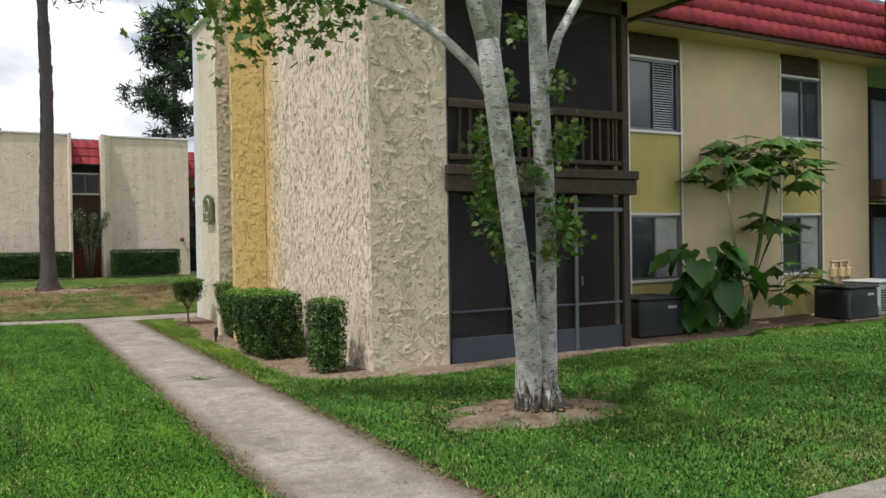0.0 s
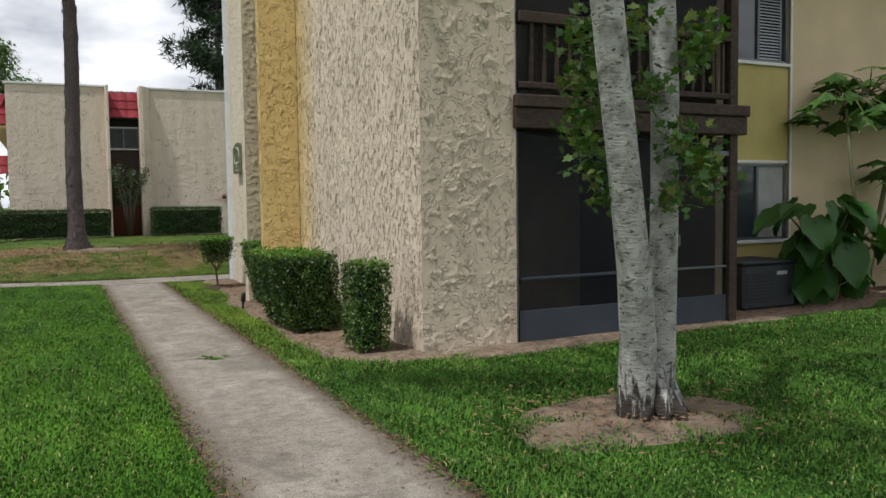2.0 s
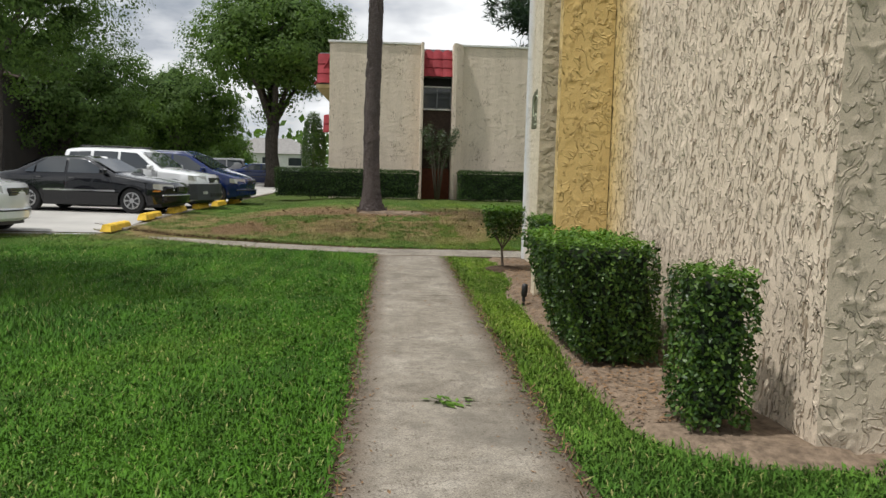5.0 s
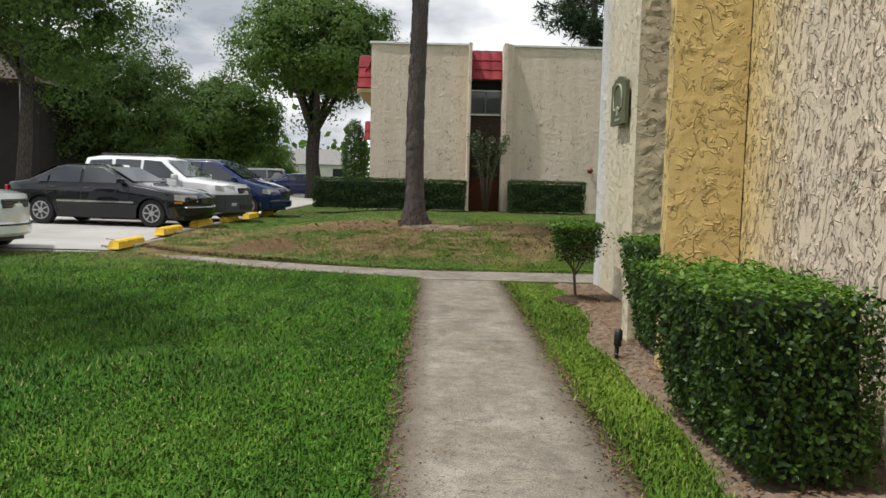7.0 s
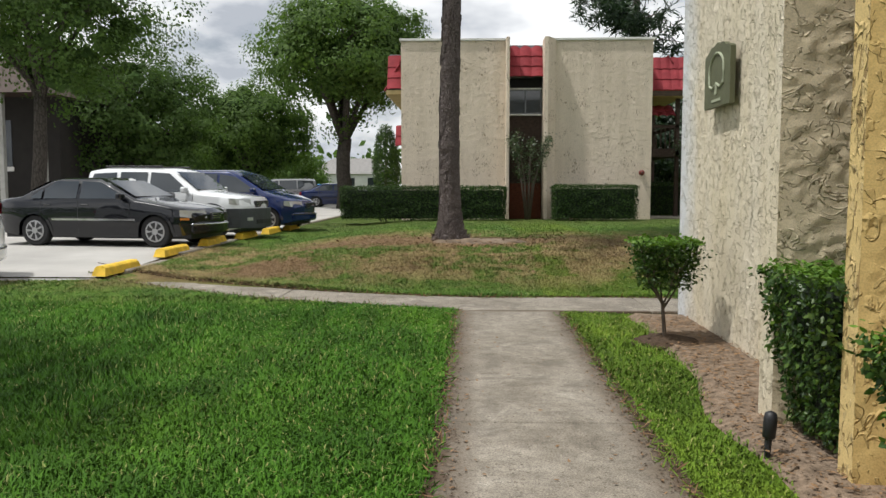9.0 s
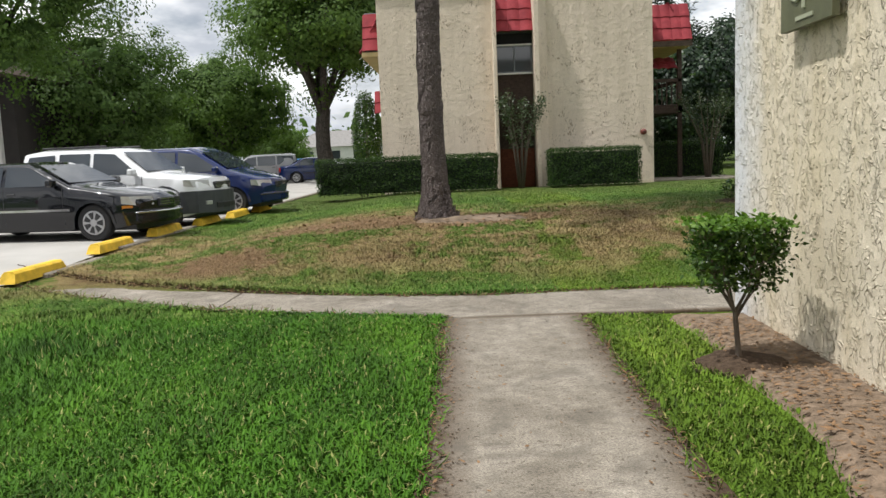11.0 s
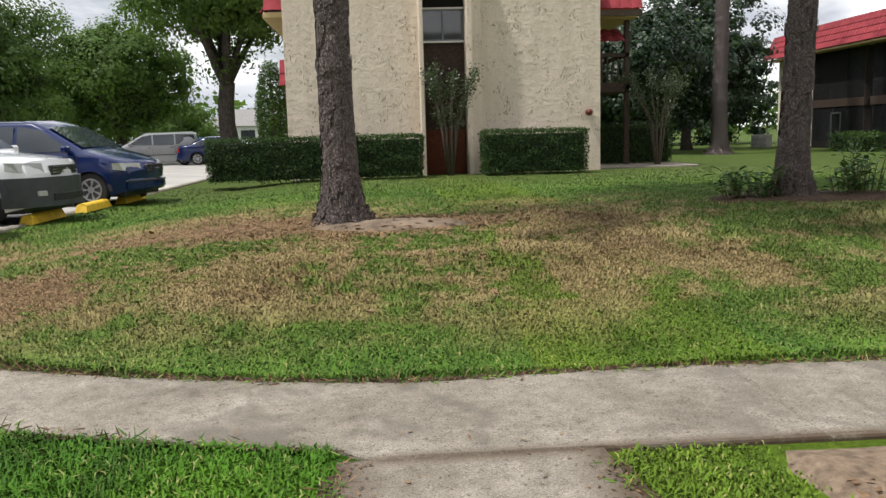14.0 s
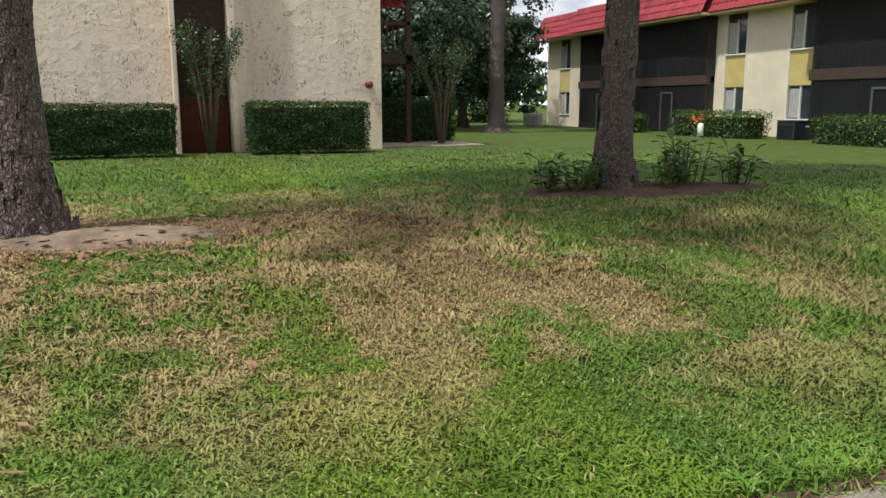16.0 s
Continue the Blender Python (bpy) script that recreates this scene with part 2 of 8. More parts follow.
def leaf_material(name, dark, mid, light, rough=0.45, spec=0.4, through_leaf=0.25):
    m, nt, b = node_material(name, rough, 0, spec)
    r = random_value(nt)
    col = ramp_node(nt, r, [(0.0, dark), (0.55, mid), (1.0, light)])
    f = noise_node(nt, 1.3, 3.0, vec=coords(nt))
    col = mix_node(nt, 1.0, col, ramp_node(nt, f, [(0.3, 0.75), (0.7, 1.2)]), "MULTIPLY")
    nt.links.new(col, b.inputs["Base Color"])
    tr = nt.nodes.new("ShaderNodeBsdfTranslucent")
    nt.links.new(mix_node(nt, 1.0, col, (1.2, 1.3, 0.6), "MULTIPLY"), tr.inputs["Color"])
    mx = nt.nodes.new("ShaderNodeMixShader")
    mx.inputs[0].default_value = through_leaf
    out = nt.nodes["Material Output"]
    nt.links.new(b.outputs[0], mx.inputs[1])
    nt.links.new(tr.outputs[0], mx.inputs[2])
    nt.links.new(mx.outputs[0], out.inputs["Surface"])
    return m


def bark_material(name, lo, hi, scale=(9, 9, 3), bump=0.03, dist=1.0):
    m, nt, b = node_material(name, 0.95, 0, 0.15)
    v = nt.nodes.new("ShaderNodeTexVoronoi")
    v.feature = "DISTANCE_TO_EDGE"
    p = coords(nt, scale)
    q = nt.nodes.new("ShaderNodeTexNoise")
    q.inputs["Scale"].default_value = 1.2
    nt.links.new(p, q.inputs["Vector"])
    add = nt.nodes.new("ShaderNodeMixRGB")
    add.blend_type = "ADD"
    add.inputs[0].default_value = dist
    nt.links.new(p, add.inputs[1])
    nt.links.new(q.outputs["Color"], add.inputs[2])
    nt.links.new(add.outputs[0], v.inputs["Vector"])
    v.inputs["Scale"].default_value = 1.6
    d = v.outputs["Distance"]
    f = noise_node(nt, 24.0, 4.0, 0.7, vec=coords(nt))
    col = mix_node(nt, ramp_node(nt, d, [(0.0, 0.0), (0.14, 1.0)]), tuple(c * 0.8 for c in lo), ramp_node(nt, f, [(0.3, lo), (0.7, hi)]))
    nt.links.new(col, b.inputs["Base Color"])
    h = math_node(nt, "ADD", math_node(nt, "MINIMUM", math_node(nt, "MULTIPLY", d, 4.0), 1.0), math_node(nt, "MULTIPLY", f, 0.4))
    bump_node(nt, b, h, 1.0, bump)
    return m


def pale_bark():
    m, nt, b = node_material("pale_bark", 0.85, 0, 0.2)
    p = coords(nt)
    lich = noise_node(nt, 7.0, 5.0, 0.62, 0.5, p)
    col = ramp_node(nt, lich, [(0.3, (0.17, 0.17, 0.15)), (0.48, (0.37, 0.37, 0.34)), (0.7, (0.56, 0.56, 0.52))])
    ring = noise_node(nt, 4.0, 4.0, 0.6, 0.4, coords(nt, (2, 2, 14)))
    col = mix_node(nt, ramp_node(nt, ring, [(0.60, 0.0), (0.72, 0.7)]), col, (0.12, 0.115, 0.10))
    mark = noise_node(nt, 1.0, 2.0, 0.6, 0.5, coords(nt, (19, 19, 52)))
    col = mix_node(nt, ramp_node(nt, mark, [(0.61, 0.0), (0.66, 0.9)]), col, (0.055, 0.050, 0.042))
    knot = noise_node(nt, 1.0, 2.0, 0.5, 0.3, coords(nt, (7, 7, 15)))
    col = mix_node(nt, ramp_node(nt, knot, [(0.66, 0.0), (0.72, 0.8)]), col, (0.075, 0.065, 0.052))
    flute = noise_node(nt, 1.0, 3.0, 0.65, 0.4, coords(nt, (26, 26, 3.0)))
    low = math_node(nt, "DIVIDE", math_node(nt, "SUBTRACT", 0.92, math_node(nt, "ADD", axis(nt, p, 2), math_node(nt, "MULTIPLY", flute, 1.15))), 0.16, True)
    col = mix_node(nt, low, col, (0.055, 0.045, 0.038))
    nt.links.new(col, b.inputs["Base Color"])
    bump_node(nt, b, math_node(nt, "SUBTRACT", math_node(nt, "ADD", lich, ring), math_node(nt, "MULTIPLY", mark, 0.8)), 0.8, 0.012)
    return m


def concrete():
    m, nt, b = node_material("concrete", 0.9, 0, 0.25)
    p = coords(nt)
    a = noise_node(nt, 1.5, 8.0, 0.70, 0.25, p)
    col = ramp_node(nt, a, [(0.28, (0.12, 0.105, 0.086)), (0.45, (0.205, 0.185, 0.155)), (0.60, (0.265, 0.242, 0.208)), (0.75, (0.39, 0.365, 0.32))])
    s = noise_node(nt, 90.0, 3.0, 0.7, vec=p)
    col = mix_node(nt, 1.0, col, ramp_node(nt, s, [(0.30, 0.45), (0.55, 1.0), (0.72, 1.25)]), "MULTIPLY")
    mott = noise_node(nt, 9.0, 8.0, 0.8, 0.2, p)
    col = mix_node(nt, 1.0, col, ramp_node(nt, mott, [(0.32, 0.66), (0.5, 1.0), (0.68, 1.24)]), "MULTIPLY")
    x, y = axis(nt, p, 0), axis(nt, p, 1)
    rim = math_node(nt, "DIVIDE", math_node(nt, "SUBTRACT", math_node(nt, "ABSOLUTE", math_node(nt, "SUBTRACT", x, 2.555)), 0.38), 0.19, True)
    rim = math_node(nt, "MULTIPLY", rim, math_node(nt, "LESS_THAN", y, 21.75))
    rim = math_node(nt, "MULTIPLY", rim, math_node(nt, "GREATER_THAN", y, 6.1))
    joint = math_node(nt, "SUBTRACT", 1.0, math_node(nt, "DIVIDE", math_node(nt, "ABSOLUTE", math_node(nt, "SUBTRACT", y, 21.72)), 0.10, True))
    worn = math_node(nt, "MULTIPLY", math_node(nt, "MAXIMUM", rim, joint), ramp_node(nt, mott, [(0.34, 0.25), (0.52, 1.0)]))
    col = mix_node(nt, worn, col, (0.082, 0.060, 0.042))
    speck = noise_node(nt, 42.0, 2.0, 0.5, 0.3, p)
    col = mix_node(nt, ramp_node(nt, speck, [(0.30, 0.75), (0.37, 0.0)]), col, (0.07, 0.058, 0.046))
    vein = math_node(nt, "ABSOLUTE", math_node(nt, "SUBTRACT", noise_node(nt, 2.6, 5.0, 0.62, 0.9, coords(nt, (0.6, 1.3, 1))), 0.5))
    vein = math_node(nt, "MULTIPLY", math_node(nt, "SUBTRACT", 1.0, math_node(nt, "MULTIPLY", vein, 130.0), True), ramp_node(nt, a, [(0.45, 0.0), (0.55, 0.75)]))
    col = mix_node(nt, vein, col, (0.09, 0.075, 0.06))
    stain = noise_node(nt, 1.7, 4.0, 0.6, 0.8, coords(nt, (1, 0.7, 1)))
    col = mix_node(nt, ramp_node(nt, stain, [(0.56, 0.0), (0.68, 0.7)]), col, (0.11, 0.10, 0.085))
    r = random_value(nt, False)
    col = mix_node(nt, 1.0, col, ramp_node(nt, r, [(0.0, 0.92), (1.0, 1.06)]), "MULTIPLY")
    col = mix_node(nt, 1.0, col, (1.21, 1.18, 1.14), "MULTIPLY")
    nt.links.new(col, b.inputs["Base Color"])
    brush = noise_node(nt, 14.0, 2.0, 0.5, vec=coords(nt, (0.6, 12, 1)))
    bump_node(nt, b, math_node(nt, "ADD", s, math_node(nt, "MULTIPLY", brush, 0.5)), 0.5, 0.006)
    return m


def wood(name, lo, hi, rough=0.75):
    m, nt, b = node_material(name, rough, 0, 0.3)
    g = noise_node(nt, 3.0, 5.0, 0.65, 0.6, coords(nt, (2.5, 9, 9)))
    f = noise_node(nt, 14.0, 4.0, 0.6, vec=coords(nt))
    col = ramp_node(nt, math_node(nt, "ADD", math_node(nt, "MULTIPLY", g, 0.6), math_node(nt, "MULTIPLY", f, 0.4)), [(0.32, lo), (0.66, hi)])
    nt.links.new(col, b.inputs["Base Color"])
    bump_node(nt, b, g, 0.5, 0.006)
    return m


def glass(name, tint=(0.03, 0.035, 0.04), rough=0.05, spec=0.8):
    m, nt, b = node_material(name, rough, 0, spec)
    f = noise_node(nt, 0.8, 2.0, vec=coords(nt))
    nt.links.new(ramp_node(nt, f, [(0.3, tint), (0.7, tuple(c * 1.5 for c in tint))]), b.inputs["Base Color"])
    bump_node(nt, b, noise_node(nt, 2.0, 1.0, vec=coords(nt)), 0.05, 0.01)
    return m


def screen_mesh(name, see=0.45, color=(0.012, 0.012, 0.013)):
    """Insect screen: part of what lies behind shows through."""
    m, nt, b = node_material(name, 0.6, 0, 0.3)
    b.inputs["Base Color"].default_value = (*color, 1)
    t = nt.nodes.new("ShaderNodeBsdfTransparent")
    mx = nt.nodes.new("ShaderNodeMixShader")
    f = noise_node(nt, 1.1, 3.0, vec=coords(nt))
    nt.links.new(ramp_node(nt, f, [(0.3, see * 0.9), (0.7, min(1, see * 1.1))]), mx.inputs[0])
    nt.links.new(b.outputs[0], mx.inputs[1])
    nt.links.new(t.outputs[0], mx.inputs[2])
    nt.links.new(mx.outputs[0], nt.nodes["Material Output"].inputs["Surface"])
    return m


def tile_red():
    m, nt, b = node_material("red_tile", 0.8, 0, 0.25)
    p = coords(nt)
    f = noise_node(nt, 2.2, 5.0, 0.65, 0.2, p)
    col = ramp_node(nt, f, [(0.3, (0.20, 0.026, 0.033)), (0.6, (0.31, 0.044, 0.054)), (0.8, (0.40, 0.080, 0.085))])
    r = random_value(nt)
    col = mix_node(nt, 1.0, col, ramp_node(nt, r, [(0.0, 0.82), (1.0, 1.1)]), "MULTIPLY")
    soot = noise_node(nt, 5.0, 5.0, 0.7, vec=coords(nt, (3, 3, 0.8)))
    col = mix_node(nt, ramp_node(nt, soot, [(0.60, 0.0), (0.75, 0.55)]), col, (0.05, 0.02, 0.02))
    nt.links.new(col, b.inputs["Base Color"])
    bump_node(nt, b, noise_node(nt, 50.0, 3.0, vec=p), 0.3, 0.004)
    return m


def car_paint(name, color, rough=0.25):
    m, nt, b = node_material(name, rough, 0.0, 0.1)
    f = noise_node(nt, 1.5, 4.0, vec=coords(nt))
    nt.links.new(ramp_node(nt, f, [(0.3, tuple(c * 0.85 for c in color)), (0.7, color)]), b.inputs["Base Color"])
    b.inputs["Coat Weight"].default_value, b.inputs["Coat Roughness"].default_value = 1.0, 0.02
    return m


M = dict(
    ground=ground_material(), blade=blade_material(), concrete=concrete(),
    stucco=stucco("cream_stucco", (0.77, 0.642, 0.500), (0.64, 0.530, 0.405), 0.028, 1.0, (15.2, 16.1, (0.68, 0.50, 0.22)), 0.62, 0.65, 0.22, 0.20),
    stucco_s=stucco("beige_stucco", (0.69, 0.580, 0.445), (0.60, 0.497, 0.375), 0.020, 0.8, None, 0.8, 0.0, 0.22, 0.14),
    stucco_y=stucco("ochre_stucco", (0.66, 0.47, 0.19), (0.56, 0.38, 0.14), 0.018, 0.8),
    stucco_n=stucco("cream_stucco_sign", (0.72, 0.64, 0.50), (0.60, 0.50, 0.32), 0.018, 1.1, (20.9, 21.5, (0.66, 0.67, 0.68))),
    stucco_f=stucco("tan_stucco_fin", (0.76, 0.645, 0.455), (0.64, 0.52, 0.34), 0.018, 0.8, None, 1.2),
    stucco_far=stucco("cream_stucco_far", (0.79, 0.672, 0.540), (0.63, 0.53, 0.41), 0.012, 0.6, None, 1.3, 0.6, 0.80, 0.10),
    wall=simple("cream_wall_paint", (0.64, 0.500, 0.320), 0.85, 0, 0.12, 0.9, 0.004),
    wall_far=simple("cream_wall_paint_far", (0.66, 0.595, 0.45), 0.85, 0, 0.12, 0.7, 0.004),
    panel=simple("yellow_panel_paint", (0.52, 0.43, 0.155), 0.8, 0, 0.14, 1.2, 0.003),
    brown=wood("dark_stained_wood", (0.026, 0.017, 0.013), (0.085, 0.057, 0.043)),
    redwood=wood("red_brown_wood", (0.075, 0.020, 0.010), (0.16, 0.050, 0.022)),
    fascia=wood("fascia_wood", (0.05, 0.035, 0.028), (0.12, 0.085, 0.06)),
    soffit=simple("soffit_paint", (0.52, 0.40, 0.20), 0.85, 0, 0.12, 2.0, 0.003),
    # flat near-black behind panes and in recesses, in place of unlit depth
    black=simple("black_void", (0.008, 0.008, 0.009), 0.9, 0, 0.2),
    # porch back walls: their shade is put into this near-black colour
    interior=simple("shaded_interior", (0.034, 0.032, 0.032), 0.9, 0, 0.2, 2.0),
    dark_board=simple("dark_brown_boards", (0.020, 0.017, 0.015), 0.8, 0, 0.25, 2.0),
    grey_panel=simple("blue_grey_kick_panel", (0.042, 0.050, 0.066), 0.55, 0, 0.15, 2.0),
    alu=simple("grey_aluminium", (0.16, 0.17, 0.18), 0.45, 0.6, 0.12, 5.0),
    white=simple("white_paint", (0.72, 0.71, 0.68), 0.6, 0, 0.08, 3.0),
    vblind=simple("blue_grey_blind", (0.19, 0.23, 0.32), 0.6, 0, 0.1, 3.0),
    blind=simple("blind_slat", (0.50, 0.53, 0.56), 0.6, 0, 0.05, 3.0),
    curtain=simple("pale_curtain", (0.36, 0.36, 0.34), 0.8, 0, 0.12, 4.0),
    glass=glass("window_glass"), car_glass=glass("car_glass", (0.022, 0.028, 0.034), 0.02, 0.9),
    screen=screen_mesh("insect_screen", 0.46, (0.005, 0.006, 0.010)), screen_far=screen_mesh("insect_screen_far", 0.55, (0.020, 0.021, 0.023)),
    tile=tile_red(), cap=simple("grey_parapet_cap", (0.20, 0.21, 0.24), 0.6, 0.3, 0.15, 2.0),
    pine=bark_material("pine_bark", (0.155, 0.124, 0.116), (0.290, 0.246, 0.232), (26, 26, 11), 0.026, 2.4),
    oak=bark_material("oak_bark", (0.06, 0.052, 0.045), (0.13, 0.115, 0.10), (6, 6, 2.0), 0.03),
    maple=pale_bark(),
    hedge=leaf_material("hedge_leaf", (0.018, 0.047, 0.007), (0.043, 0.096, 0.013), (0.105, 0.175, 0.026), 0.42, 0.35),
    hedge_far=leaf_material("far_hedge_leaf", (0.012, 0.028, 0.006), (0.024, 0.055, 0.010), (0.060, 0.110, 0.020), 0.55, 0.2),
    hedge_top=leaf_material("hedge_new_leaf", (0.060, 0.130, 0.015), (0.100, 0.205, 0.025), (0.155, 0.265, 0.040), 0.5, 0.25),
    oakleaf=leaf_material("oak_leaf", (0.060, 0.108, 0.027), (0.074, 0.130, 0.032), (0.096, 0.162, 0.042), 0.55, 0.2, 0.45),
    # lighter copy of oakleaf, with sunlight put into the colour
    oakleaf_lit=leaf_material("oak_leaf_lit", (0.074, 0.132, 0.028), (0.092, 0.160, 0.034), (0.120, 0.196, 0.046), 0.55, 0.2, 0.45),
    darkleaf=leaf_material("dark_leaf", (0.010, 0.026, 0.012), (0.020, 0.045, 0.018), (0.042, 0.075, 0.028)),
    mapleleaf=leaf_material("maple_leaf", (0.035, 0.095, 0.014), (0.070, 0.155, 0.026), (0.17, 0.20, 0.045)),
    elephant=leaf_material("large_leaf", (0.024, 0.078, 0.014), (0.038, 0.108, 0.020), (0.058, 0.140, 0.028), 0.42, 0.35),
    papaya=leaf_material("papaya_leaf", (0.026, 0.075, 0.014), (0.044, 0.112, 0.020), (0.080, 0.155, 0.030)),
    grey_green=leaf_material("grey_green_leaf", (0.030, 0.050, 0.022), (0.060, 0.090, 0.040), (0.10, 0.13, 0.065)),
    # darker than the leaves: colour of added blobs that shade crowns inside
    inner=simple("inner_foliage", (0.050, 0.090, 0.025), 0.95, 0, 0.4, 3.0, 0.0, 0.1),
    stem=simple("green_stem", (0.13, 0.13, 0.06), 0.7, 0, 0.2, 9.0),
    twig=simple("twig_bark", (0.11, 0.085, 0.065), 0.9, 0, 0.25, 20.0, 0.003),
    # near-black colour stands in for the shade inside a hedge
    core=simple("hedge_inner_shade", (0.010, 0.018, 0.007), 0.95, 0, 0.3, 9.0),
    mulch=simple("bark_mulch", (0.195, 0.145, 0.104), 0.95, 0, 0.42, 16.0, 0.03, 0.1, 35.0),
    edge_soil=simple("edge_soil", (0.075, 0.052, 0.036), 0.95, 0, 0.4, 20.0, 0.02, 0.1),
    soil=simple("bare_soil", (0.19, 0.145, 0.105), 0.95, 0, 0.35, 5.0, 0.02, 0.1, 30.0),
    litter=simple("dead_leaf", (0.20, 0.115, 0.055), 0.85, 0, 0.45, 30.0),
    asphalt=simple("worn_parking_paving", (0.40, 0.385, 0.36), 0.9, 0, 0.16, 0.6, 0.006, 0.2),
    stop=simple("yellow_traffic_paint", (0.72, 0.46, 0.030), 0.7, 0, 0.22, 6.0, 0.004),
    ac=simple("dark_ac_metal", (0.035, 0.038, 0.045), 0.5, 0.3, 0.2, 3.0),
    ac_light=simple("grey_ac_metal", (0.42, 0.42, 0.40), 0.6, 0.2, 0.12, 3.0),
    plaque=simple("olive_plaque", (0.10, 0.105, 0.055), 0.6, 0, 0.15, 8.0, 0.003),
    plaque_line=simple("pale_plaque_relief", (0.36, 0.38, 0.27), 0.6),
    bell=simple("red_bell_enamel", (0.15, 0.030, 0.020), 0.45, 0, 0.15),
    tyre=simple("tyre_rubber", (0.014, 0.014, 0.015), 0.85), rim=simple("silver_rim", (0.42, 0.42, 0.43), 0.35, 0.8),
    chrome=simple("chrome", (0.6, 0.6, 0.6), 0.15, 0.95, 0.03),
    lamp=simple("headlamp_glass", (0.52, 0.52, 0.50), 0.12, 0.2), amber=simple("amber_lens", (0.5, 0.19, 0.03), 0.25),
    tail=simple("red_tail_lens", (0.30, 0.01, 0.012), 0.25), trimblack=simple("black_plastic", (0.018, 0.018, 0.020), 0.5),
    cladding=simple("grey_cladding", (0.050, 0.054, 0.060), 0.5),
    paint_sedan=car_paint("charcoal_paint", (0.007, 0.008, 0.011)), paint_white=car_paint("white_car_paint", (0.80, 0.81, 0.82)),
    paint_blue=car_paint("navy_paint", (0.006, 0.017, 0.085)), paint_silver=car_paint("silver_paint", (0.36, 0.37, 0.38)),
    paint_red=car_paint("red_paint", (0.36, 0.012, 0.016)), paint_sky=car_paint("bright_blue_paint", (0.03, 0.20, 0.45)),
    house=simple("pale_house_paint", (0.60, 0.60, 0.57), 0.8, 0, 0.1, 1.0), shingle=simple("grey_shingle", (0.23, 0.22, 0.21), 0.9, 0, 0.2, 3.0, 0.01),
    orange=simple("orange_flower", (0.70, 0.22, 0.02), 0.6), far_wood=simple("far_woods", (0.05, 0.075, 0.04), 0.95, 0, 0.4, 0.3),
)


# ---------------------------------------------------------------- building blocks
def thing(name, label="", category="", group="", kind="", at=(0, 0, 0)):
    e = new(name)
    e.location = at
    e.empty_display_size = 0.1
    return tagged(e, label, category, group, kind)


def mesh_from(name, verts, faces, material, smooth=False):
    me = bpy.data.meshes.new(name)
    me.from_pydata([tuple(v) for v in verts], [], [tuple(f) for f in faces])
    me.materials.append(material)
    if smooth:
        me.polygons.foreach_set("use_smooth", [True] * len(me.polygons))
    me.update()
    return me


def attach(ob, parent):
    if parent is not None:
        ob.parent = parent
        if parent.parent is None:
            ob.matrix_parent_inverse = Matrix.Translation(-parent.location)
    return ob


def part(name, bm, material, parent=None, label="", smooth=False):
    me = bpy.data.meshes.new(name)
    bm.to_mesh(me)
    bm.free()
    me.materials.append(material)
    if smooth:
        me.polygons.foreach_set("use_smooth", [True] * len(me.polygons))
    ob = attach(new(name, me), parent)
    return tagged(ob, label) if label else ob


def raw(name, verts, faces, material, parent=None, label="", smooth=False):
    ob = attach(new(name, mesh_from(name, verts, faces, material, smooth)), parent)
    return tagged(ob, label) if label else ob


def add_box(bm, x0, x1, y0, y1, z0, z1, bevel=0.0):
    r = bmesh.ops.create_cube(bm, size=1.0)
    for v in r["verts"]:
        v.co = Vector((x0 + (v.co.x + 0.5) * (x1 - x0), y0 + (v.co.y + 0.5) * (y1 - y0), z0 + (v.co.z + 0.5) * (z1 - z0)))
    if bevel:
        es = list({e for v in r["verts"] for e in v.link_edges})
        bmesh.ops.bevel(bm, geom=es, offset=bevel, segments=1, affect="EDGES")
    return bm


def box(name, x0, x1, y0, y1, z0, z1, material, parent=None, label="", bevel=0.006):
    return part(name, add_box(bmesh.new(), x0, x1, y0, y1, z0, z1, bevel), material, parent, label)


def structure(ob, label, category="wall"):
    return tagged(ob, label, category, "", "structure")


def prism(name, outline, z0, z1, material, parent=None, label=""):
    """An upright prism over a plan outline (counter-clockwise)."""
    n = len(outline)
    v = [(x, y, z0) for x, y in outline] + [(x, y, z1) for x, y in outline]
    f = [tuple(range(n - 1, -1, -1)), tuple(range(n, 2 * n))] + [(i, (i + 1) % n, n + (i + 1) % n, n + i) for i in range(n)]
    return raw(name, v, f, material, parent, label)


def tube(points, radii, sides=8, jitter=0.0, rng=None, caps=True):
    """Verts and faces of a tapered tube along points."""
    pts = [Vector(p) for p in points]
    verts, faces = [], []
    for i, p in enumerate(pts):
        d = (pts[min(i + 1, len(pts) - 1)] - pts[max(i - 1, 0)]).normalized()
        ref = Vector((0, 0, 1)) if abs(d.z) < 0.9 else Vector((1, 0, 0))
        a = d.cross(ref).normalized()
        b = d.cross(a)
        for k in range(sides):
            w = 2 * math.pi * k / sides
            r = radii[i] * (1 + (rng.uniform(-jitter, jitter) if rng else 0))
            verts.append(p + a * math.cos(w) * r + b * math.sin(w) * r)
    for i in range(len(pts) - 1):
        for k in range(sides):
            j = (k + 1) % sides
            faces.append((i * sides + k, i * sides + j, (i + 1) * sides + j, (i + 1) * sides + k))
    if caps:
        faces.append(tuple(range(sides - 1, -1, -1)))
        faces.append(tuple(range((len(pts) - 1) * sides, len(pts) * sides)))
    return verts, faces


def merge(lists):
    V, F = [], []
    for v, f in lists:
        o = len(V)
        V += list(v)
        F += [tuple(i + o for i in q) for q in f]
    return V, F


